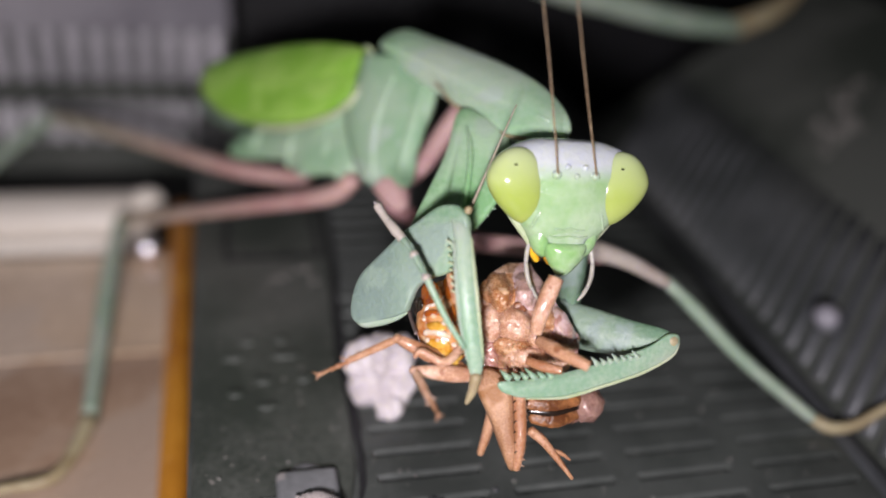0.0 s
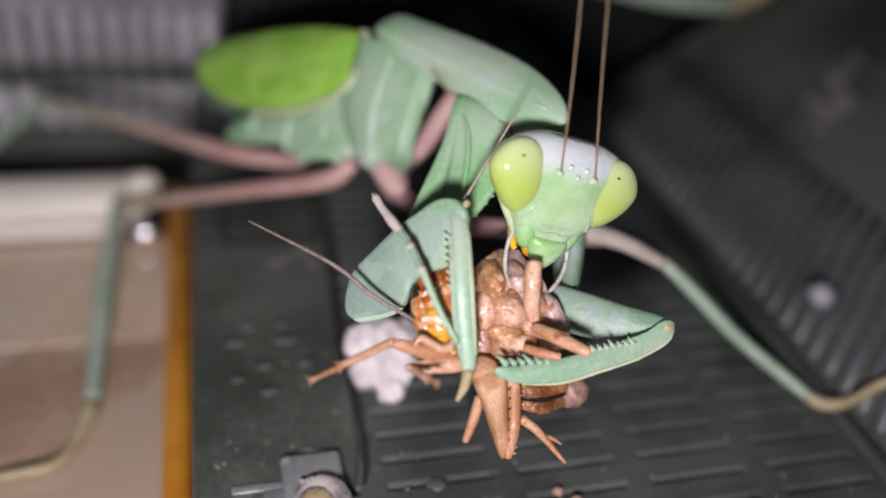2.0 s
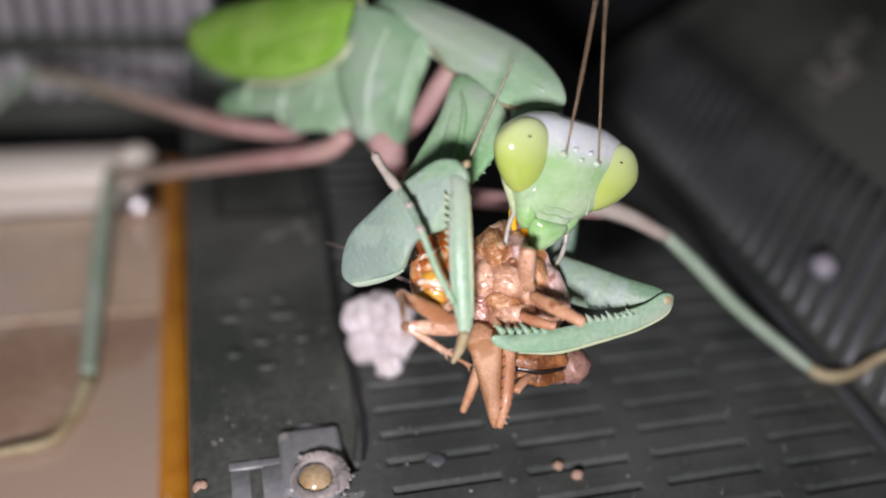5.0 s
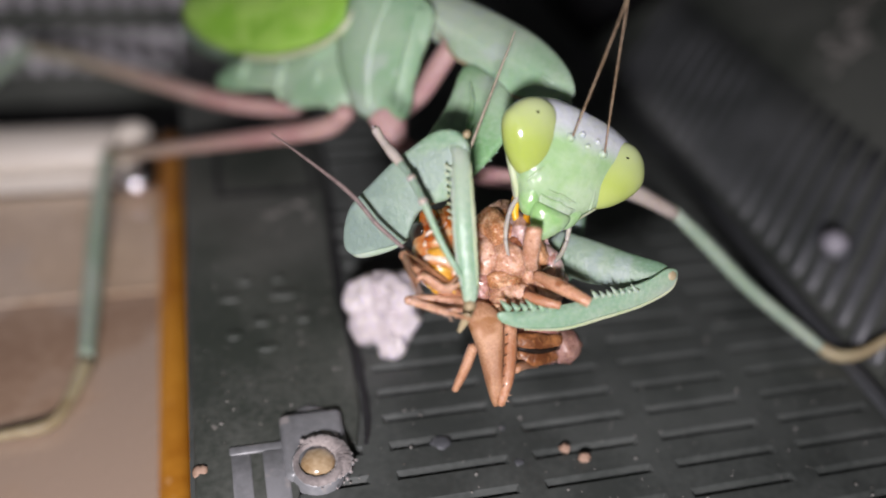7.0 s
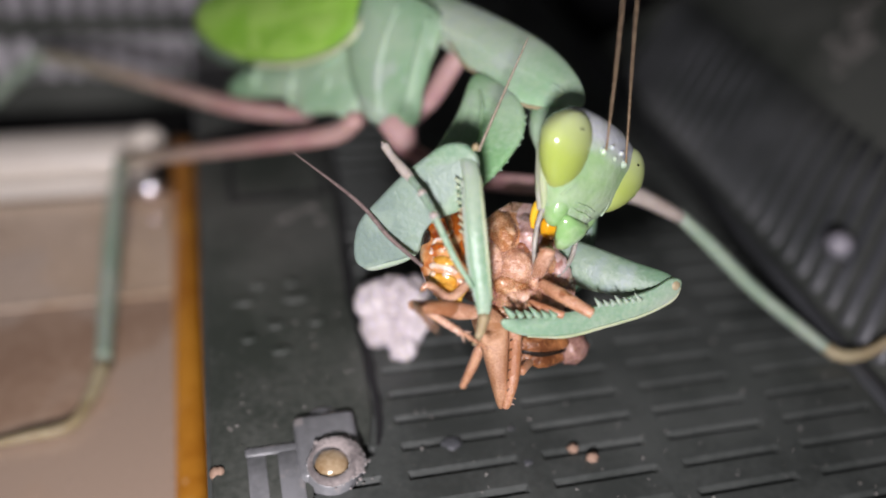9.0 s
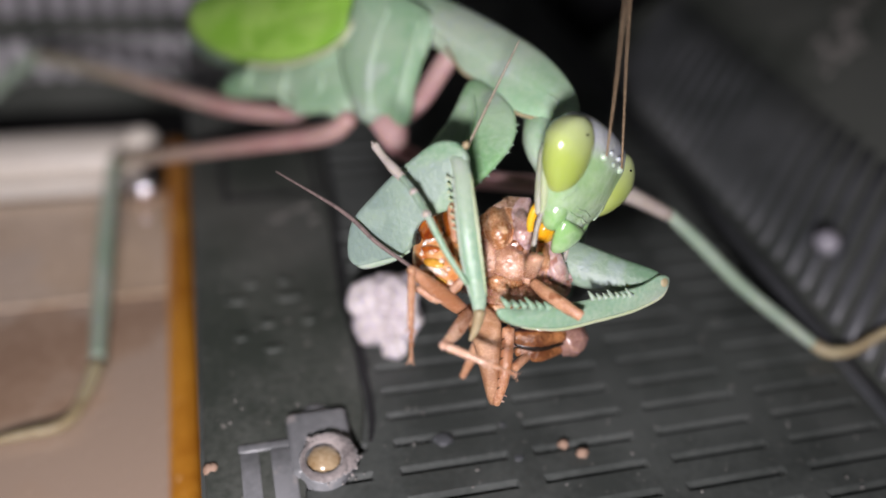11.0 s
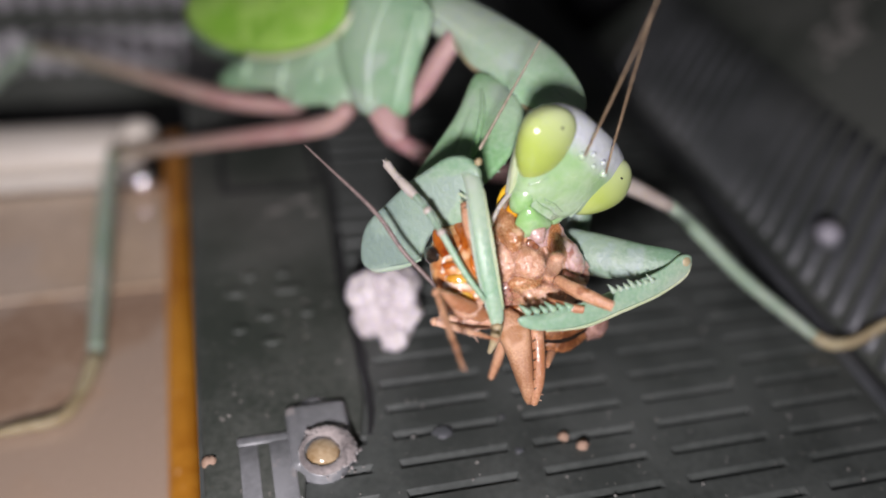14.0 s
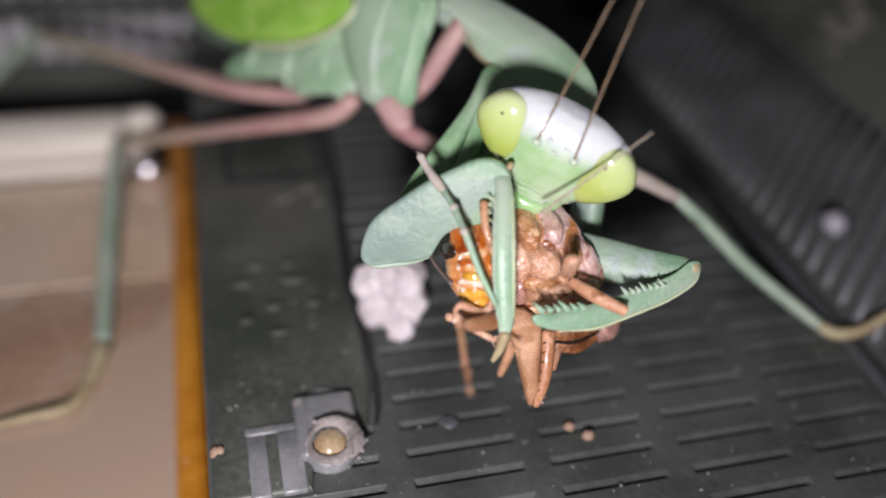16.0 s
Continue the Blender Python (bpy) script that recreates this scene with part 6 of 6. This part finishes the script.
    walk(hind, keyed([
        (0, -2.227, -20.655, 11.396, 0.01, 0.02, -0.01),
        (0.5, -2.227, -20.655, 11.396, -0.54, 0.14, -0.28),
        (1, -2.227, -20.655, 11.396, -0.76, -0.11, -0.18),
        (1.5, -2.227, -20.655, 11.396, -1.09, 0.34, -0.62),
        (2, -2.227, -20.655, 11.396, -1.33, 1.54, -1.53),
        (2.5, -2.227, -20.655, 11.396, -1.84, 2.64, -2.45),
        (3, -2.227, -20.655, 11.396, -3.24, 0.01, -0.88),
        (3.5, -2.227, -20.655, 11.396, -3.48, 1.40, -1.71),
        (4, -2.227, -20.655, 11.396, -2.84, 3.09, -2.93),
        (6.5, -2.227, -20.655, 11.396, -4.57, 1.04, -1.54),
        (7, -2.227, -20.655, 11.396, -5.11, 2.26, -2.53),
        (7.5, -2.227, -20.655, 11.396, -5.45, 2.43, -2.86),
        (8, -2.227, -20.655, 11.396, -5.01, 1.96, -2.76),
        (8.5, -2.227, -20.655, 11.396, -5.00, 4.51, -4.67),
        (9, -2.227, -20.655, 11.396, -5.90, 0.88, -2.11),
        (11.5, -2.227, -20.655, 11.396, -4.89, 2.38, -3.16),
        (12, -2.227, -20.655, 11.396, -5.36, 0.53, -1.56),
        (12.5, -2.227, -20.655, 11.396, -4.50, 1.53, -2.33),
        (13, -2.227, -20.655, 11.396, -4.77, 0.16, -1.60),
        (13.5, -2.227, -20.655, 11.396, -3.89, 4.48, -5.07),
        (14, -2.227, -20.655, 11.396, -3.70, 3.47, -3.99),
        (14.5, -2.227, -20.655, 11.396, -2.82, 4.12, -3.94),
        (15, -2.227, -20.655, 11.396, -3.60, 3.73, -3.73),
        (15.5, -2.227, -20.655, 11.396, -3.01, 5.06, -4.48),
        (16, -2.227, -20.655, 11.396, -2.26, 7.29, -6.08)], (0.64, -18.70, 14.84)))
    walk(shin_foot, keyed([
        (0, 0.642, -22.533, 8.778, 0.00, 0.00, 0.00),
        (0.5, 0.642, -22.533, 8.778, 1.24, 4.11, -2.55),
        (1, 0.642, -22.533, 8.778, -0.74, -2.65, 1.70),
        (1.5, 0.642, -22.533, 8.778, -1.16, -4.13, 2.66),
        (2, 0.642, -22.533, 8.778, -1.45, -5.16, 3.31),
        (2.5, 0.642, -22.533, 8.778, -1.59, -5.88, 3.84),
        (3, 0.642, -22.533, 8.778, 12.51, 3.67, 9.63),
        (3.5, 0.642, -22.533, 8.778, 10.92, -23.84, 33.68),
        (4, 0.642, -22.533, 8.778, 30.24, -40.46, 69.38),
        (6.5, 0.642, -22.533, 8.778, 35.88, -30.96, 66.40),
        (7, 0.642, -22.533, 8.778, 37.10, -18.89, 56.38),
        (7.5, 0.642, -22.533, 8.778, 40.36, -15.14, 56.27),
        (8, 0.642, -22.533, 8.778, 40.06, -23.54, 63.82),
        (8.5, 0.642, -22.533, 8.778, 42.20, -24.35, 66.80),
        (9, 0.642, -22.533, 8.778, 41.63, -23.38, 65.30),
        (11.5, 0.642, -22.533, 8.778, 29.00, -36.95, 64.80),
        (12, 0.642, -22.533, 8.778, 24.44, -45.62, 68.15),
        (12.5, 0.642, -22.533, 8.778, 24.81, -44.08, 67.10),
        (13, 0.642, -22.533, 8.778, 28.39, -34.52, 61.91),
        (13.5, 0.642, -22.533, 8.778, 36.95, -22.72, 59.81),
        (14, 0.642, -22.533, 8.778, 41.73, -23.40, 65.42),
        (14.5, 0.642, -22.533, 8.778, 35.04, -41.91, 75.75),
        (15, 0.642, -22.533, 8.778, 37.05, -41.33, 77.30),
        (15.5, 0.642, -22.533, 8.778, 39.73, -40.86, 79.66),
        (16, 0.642, -22.533, 8.778, 40.76, -39.36, 79.34)], (-2.23, -20.66, 11.40)))
    walk(stump, keyed([
        (0, 0.597, -20.740, 15.441, 0.18, 1.08, -0.48),
        (0.5, 0.597, -20.740, 15.441, -4.10, -11.67, 5.65),
        (1, 0.597, -20.740, 15.441, -0.61, -9.24, 1.75),
        (1.5, 0.597, -20.740, 15.441, -1.90, -13.35, 0.57),
        (2, 0.597, -20.740, 15.441, -4.24, -21.26, 1.55),
        (2.5, 0.597, -20.740, 15.441, -4.90, -19.31, -0.04),
        (3, 0.597, -20.740, 15.441, -2.52, -11.71, -1.61),
        (3.5, 0.597, -20.740, 15.441, -5.08, -11.56, 0.97),
        (4, 0.750, -20.361, 15.153, 32.45, -31.93, 5.97),
        (6.5, 0.857, -20.095, 14.952, 32.01, -39.92, -0.43),
        (7, 0.857, -20.095, 14.952, 31.25, -40.96, 1.51),
        (7.5, 0.857, -20.095, 14.952, 29.47, -40.98, 1.44),
        (8, 0.857, -20.095, 14.952, 44.44, -39.11, -0.88),
        (8.5, 0.857, -20.095, 14.952, 44.62, -34.37, 8.86),
        (9, 0.857, -20.095, 14.952, 43.98, -35.81, 10.82),
        (11.5, 0.857, -20.095, 14.952, 46.15, -35.29, 17.72),
        (12, 0.857, -20.095, 14.952, 43.92, -36.98, 11.61),
        (12.5, 0.857, -20.095, 14.952, 44.08, -34.61, 15.22),
        (13, 0.857, -20.095, 14.952, 42.14, -35.72, 12.01),
        (13.5, 0.857, -20.095, 14.952, 47.37, -34.60, 15.04),
        (14, 0.857, -20.095, 14.952, 42.94, -39.01, 9.62),
        (14.5, 0.857, -20.095, 14.952, 44.33, -36.98, 4.53),
        (15, 0.857, -20.095, 14.952, 40.14, -43.89, 13.29),
        (15.5, 0.857, -20.095, 14.952, 38.37, -44.24, 14.51),
        (16, 0.857, -20.095, 14.952, 41.08, -39.73, 15.53)], (0.64, -18.70, 14.84)))
    walk(fore_cr, keyed([
        (0, -3.337, -20.878, 12.461, -0.51, -0.21, -0.98),
        (0.5, -3.337, -20.878, 12.461, 5.64, 4.59, 8.35),
        (1, -3.337, -20.878, 12.461, 13.67, 10.64, 21.11),
        (1.5, -3.337, -20.878, 12.461, 8.05, -7.93, 19.26),
        (2, -3.337, -20.878, 12.461, 3.95, -10.07, 5.74),
        (2.5, -3.337, -20.878, 12.461, 12.04, -4.44, 15.76),
        (3, -3.337, -20.878, 12.461, 7.59, -4.06, 7.35),
        (3.5, -3.337, -20.878, 12.461, 11.76, 3.66, 12.01),
        (4, -3.337, -20.878, 12.461, 12.50, 6.46, 16.10),
        (6.5, -3.337, -20.878, 12.461, 14.61, 5.50, 9.79),
        (7, -3.337, -20.878, 12.461, 8.07, 2.43, -4.90),
        (7.5, -3.337, -20.878, 12.461, 8.66, -2.14, -0.88),
        (8, -3.337, -20.878, 12.461, 15.31, -4.76, 23.01),
        (8.5, -3.337, -20.878, 12.461, 10.66, -0.74, 29.21),
        (9, -3.337, -20.878, 12.461, 10.15, -2.93, 30.15),
        (11.5, -3.337, -20.878, 12.461, 8.34, 20.30, 6.85),
        (12, -3.337, -20.878, 12.461, 13.49, 21.12, 24.87),
        (12.5, -3.337, -20.878, 12.461, 6.60, 14.00, 17.03),
        (13, -3.337, -20.878, 12.461, 3.82, 22.07, 1.91),
        (13.5, -3.337, -20.878, 12.461, 17.23, 12.07, 6.41),
        (14, -3.337, -20.878, 12.461, 5.04, 14.60, 8.79),
        (14.5, -3.337, -20.878, 12.461, -0.88, -2.36, 49.44),
        (15, -3.337, -20.878, 12.461, 4.37, 9.58, 7.61),
        (15.5, -3.337, -20.878, 12.461, 4.11, 9.84, 7.95),
        (16, -3.337, -20.878, 12.461, 0.44, 6.70, 38.04)], (0.64, -18.70, 14.84)))
    walk(kick, keyed([
        (0, -8.039, -19.277, 14.573, -7.26, 12.38, 15.04),
        (0.5, -8.039, -19.277, 14.573, -4.70, 22.68, 11.21),
        (1, -8.039, -19.277, 14.573, 8.36, 3.90, -17.64),
        (1.5, -8.039, -19.277, 14.573, -21.45, 7.44, 48.47),
        (2, -8.039, -19.277, 14.573, -1.21, 24.46, 9.73),
        (2.5, -8.039, -19.277, 14.573, -21.90, 56.79, 59.54),
        (3, -8.039, -19.277, 14.573, -26.97, 43.78, 69.29),
        (3.5, -8.039, -19.277, 14.573, -15.36, 35.01, 47.11),
        (4, -8.039, -19.277, 14.573, -20.84, 38.72, 50.76),
        (6.5, -8.039, -19.277, 14.573, -21.54, 49.10, 62.76),
        (7, -8.039, -19.277, 14.573, -26.77, 40.34, 78.05),
        (7.5, -8.039, -19.277, 14.573, -25.78, 44.00, 77.74),
        (8, -8.039, -19.277, 14.573, -30.01, 16.04, 81.30),
        (8.5, -8.039, -19.277, 14.573, -39.80, 54.95, 45.50),
        (9, -8.039, -19.277, 14.573, -32.21, 58.79, 44.69),
        (10.2, -8.039, -19.277, 14.573, -33.07, 9.61, 56.05),
        (11.5, -8.039, -19.277, 14.573, -29.90, -40.55, 60.54),
        (12, -8.039, -19.277, 14.573, -32.64, 15.58, 60.10),
        (12.5, -8.039, -19.277, 14.573, -24.91, 23.77, 41.65),
        (13, -8.039, -19.277, 14.573, -28.58, -36.13, 46.25),
        (13.25, -8.039, -19.277, 14.573, -21.51, -5.54, 81.71),
        (13.5, -8.039, -19.277, 14.573, -11.00, 29.76, 112.34),
        (14, -8.039, -19.277, 14.573, -32.98, 9.50, 66.12),
        (14.5, -8.039, -19.277, 14.573, -41.41, 30.95, 18.75),
        (15, -8.039, -19.277, 14.573, -23.30, -25.88, 61.29),
        (15.5, -8.039, -19.277, 14.573, -24.89, -23.52, 64.70),
        (16, -8.039, -19.277, 14.573, -38.92, 23.81, 24.70)], (-3.34, -20.88, 12.46)))
    walk(mid_cr, keyed([
        (0, -3.257, -21.295, 12.801, 1.19, 4.87, 5.92),
        (0.5, -3.257, -21.295, 12.801, -1.29, -10.25, -3.41),
        (1, -3.257, -21.295, 12.801, -1.73, -7.02, -3.42),
        (1.5, -3.257, -21.295, 12.801, -2.34, -14.16, -6.26),
        (2, -3.257, -21.295, 12.801, -0.27, -11.98, -0.75),
        (2.5, -3.257, -21.295, 12.801, 2.00, -10.16, 3.00),
        (3, -3.257, -21.295, 12.801, 2.48, -7.35, 9.05),
        (3.5, -3.257, -21.295, 12.801, 2.78, -6.50, -3.03),
        (4, -3.257, -21.295, 12.801, 4.44, 6.44, 14.73),
        (6.5, -3.257, -21.295, 12.801, 1.90, -24.32, -12.53),
        (7, -3.257, -21.295, 12.801, 4.02, -10.75, -5.03),
        (7.5, -3.257, -21.295, 12.801, 1.22, -24.49, -5.23),
        (8, -3.257, -21.295, 12.801, 4.89, 7.51, 10.99),
        (8.5, -3.257, -21.295, 12.801, -0.67, 8.19, 4.04),
        (9, -3.257, -21.295, 12.801, -3.68, 5.18, 12.35),
        (11.5, -3.257, -21.295, 12.801, 0.25, 7.92, 62.96),
        (12, -3.257, -21.295, 12.801, -1.68, 21.43, 29.44),
        (12.5, -3.257, -21.295, 12.801, 0.99, 23.05, 0.54),
        (13, -3.257, -21.295, 12.801, -11.75, -4.04, 31.70),
        (13.5, -3.257, -21.295, 12.801, -8.20, -15.57, 0.80),
        (14, -3.257, -21.295, 12.801, -9.71, -7.83, -13.59),
        (14.5, -3.257, -21.295, 12.801, -9.89, -15.67, -4.96),
        (15, -3.257, -21.295, 12.801, -11.18, -7.63, -9.66),
        (15.5, -3.257, -21.295, 12.801, -12.08, -6.69, -16.35),
        (16, -3.257, -21.295, 12.801, -7.11, 0.92, -6.00)], (0.64, -18.70, 14.84)))
    walk(mid_kick, keyed([
        (0, -7.249, -20.683, 13.099, -25.11, -5.88, -61.49),
        (0.5, -7.249, -20.683, 13.099, -21.91, -29.65, -18.06),
        (1, -7.249, -20.683, 13.099, -31.33, -26.23, -54.40),
        (1.5, -7.249, -20.683, 13.099, -19.16, -27.14, -14.75),
        (2, -7.249, -20.683, 13.099, -36.42, -30.37, -53.20),
        (2.5, -7.249, -20.683, 13.099, -25.32, -11.42, -39.56),
        (3, -7.249, -20.683, 13.099, -35.57, -17.76, -59.62),
        (3.5, -7.249, -20.683, 13.099, -21.26, -7.11, -31.07),
        (4, -7.249, -20.683, 13.099, -12.59, -0.91, -17.63),
        (6.5, -7.249, -20.683, 13.099, -0.15, 11.38, 0.40),
        (7, -7.249, -20.683, 13.099, -24.07, -20.29, -19.91),
        (7.5, -7.249, -20.683, 13.099, -23.65, -16.73, -20.69),
        (8, -7.249, -20.683, 13.099, -40.30, -7.22, -79.42),
        (8.5, -7.249, -20.683, 13.099, -11.16, 0.11, -16.97),
        (9, -7.249, -20.683, 13.099, -12.46, -2.43, -21.55),
        (11.5, -7.249, -20.683, 13.099, -22.15, -2.91, -67.67),
        (12, -7.249, -20.683, 13.099, 3.08, 43.48, -62.51),
        (12.5, -7.249, -20.683, 13.099, 6.70, 28.67, -49.28),
        (13, -7.249, -20.683, 13.099, -29.34, -40.50, -37.74),
        (13.5, -7.249, -20.683, 13.099, -15.45, -27.35, -12.69),
        (14, -7.249, -20.683, 13.099, -12.34, -23.13, -17.04),
        (14.5, -7.249, -20.683, 13.099, -16.80, -26.60, -15.77),
        (15, -7.249, -20.683, 13.099, -14.99, -13.33, -14.72),
        (15.5, -7.249, -20.683, 13.099, -5.60, -3.90, -5.56),
        (16, -7.249, -20.683, 13.099, -7.58, -6.25, -11.13)], (-3.26, -21.29, 12.80)))
    walk(feeler_a, keyed([
        (0, -6.738, -18.724, 14.502, -20.22, -12.58, -70.26),
        (0.5, -6.738, -18.724, 14.502, 1.60, 4.27, -3.81),
        (1, -6.738, -18.724, 14.502, -16.43, -9.66, -61.27),
        (1.5, -6.738, -18.724, 14.502, -19.01, -13.17, -73.92),
        (2, -6.738, -18.724, 14.502, 1.78, 2.11, -16.47),
        (2.5, -6.738, -18.724, 14.502, 0.27, -6.41, -13.87),
        (3, -6.738, -18.724, 14.502, 6.80, 15.47, -25.28),
        (3.5, -6.738, -18.724, 14.502, -3.64, -18.17, -9.93),
        (4, -6.738, -18.724, 14.502, -17.83, -17.25, -62.17),
        (6.5, -6.738, -18.724, 14.502, -12.17, -41.80, -17.75),
        (7, -6.738, -18.724, 14.502, 5.97, 2.74, -24.04),
        (7.5, -6.738, -18.724, 14.502, -3.47, -19.07, -20.36),
        (8, -6.738, -18.724, 14.502, -15.82, -22.15, -67.29),
        (8.5, -6.738, -18.724, 14.502, -18.35, -18.60, -68.83),
        (9, -6.738, -18.724, 14.502, -2.64, -2.68, -31.99),
        (11.5, -6.738, -18.724, 14.502, -12.99, -4.74, -23.60),
        (12, -6.738, -18.724, 14.502, -12.67, -5.69, -16.52),
        (12.5, -6.738, -18.724, 14.502, -32.66, -28.95, -71.11),
        (13, -6.738, -18.724, 14.502, -13.61, -7.19, -4.47),
        (13.5, -6.738, -18.724, 14.502, -15.07, -19.09, -4.25),
        (14, -6.738, -18.724, 14.502, -3.62, 17.70, -34.19),
        (14.5, -6.738, -18.724, 14.502, -26.43, -15.41, -72.36),
        (15, -6.738, -18.724, 14.502, -28.55, -21.82, -73.77),
        (15.5, -6.738, -18.724, 14.502, -8.23, 7.83, -34.62),
        (16, -6.738, -18.724, 14.502, -31.22, -25.10, -69.09)], (0.64, -18.70, 14.84)))
    walk(feeler_b, keyed([
        (0, -3.277, -15.467, 21.038, -0.14, -0.29, 0.25),
        (0.5, -3.403, -15.400, 21.034, -0.84, -1.86, 1.29),
        (1, -3.452, -15.437, 21.083, -0.16, 3.13, -4.24),
        (1.5, -3.334, -15.281, 20.969, 0.81, 4.22, -8.63),
        (2, -3.394, -15.166, 20.860, 1.25, 0.88, -9.75),
        (2.5, -3.232, -15.169, 20.873, 1.84, 0.01, -9.75),
        (3, -3.420, -15.237, 20.883, 1.01, 1.06, -8.09),
        (3.5, -3.338, -15.294, 20.896, 0.83, -1.58, -4.06),
        (4, -3.410, -15.577, 20.632, 0.05, -0.35, -0.57),
        (6.5, -3.840, -15.690, 20.794, -0.29, -11.69, -0.66),
        (7, -3.615, -15.430, 20.795, -1.99, -11.02, -2.65),
        (7.5, -3.320, -15.395, 20.679, -3.76, -10.78, -4.07),
        (8, -3.940, -15.131, 20.665, -5.31, -10.77, -3.93),
        (8.5, -3.545, -15.042, 20.728, -6.60, -7.26, 0.48),
        (9, -3.544, -15.077, 20.987, -6.14, -6.70, -1.82),
        (11.5, -3.618, -14.737, 20.497, -12.99, 0.61, -0.20),
        (12, -3.795, -14.823, 19.960, -14.45, -2.18, -1.21),
        (12.5, -3.637, -14.682, 20.337, -14.54, -0.06, -0.08),
        (13, -3.131, -14.347, 20.306, -14.48, 5.06, -7.76),
        (13.5, -2.212, -13.990, 20.954, -9.74, 10.81, -8.87),
        (14, -2.347, -13.628, 20.709, -11.77, 7.41, -13.26),
        (14.5, -2.538, -15.539, 21.359, -4.50, 1.17, 1.94),
        (15, -3.395, -16.067, 21.182, -2.90, 0.90, 1.17),
        (15.5, -2.905, -17.097, 20.750, 4.17, 10.55, -8.35),
        (16, -1.675, -18.684, 19.655, 9.94, 12.75, -29.68)], (0.64, -18.70, 14.84)))


motions()
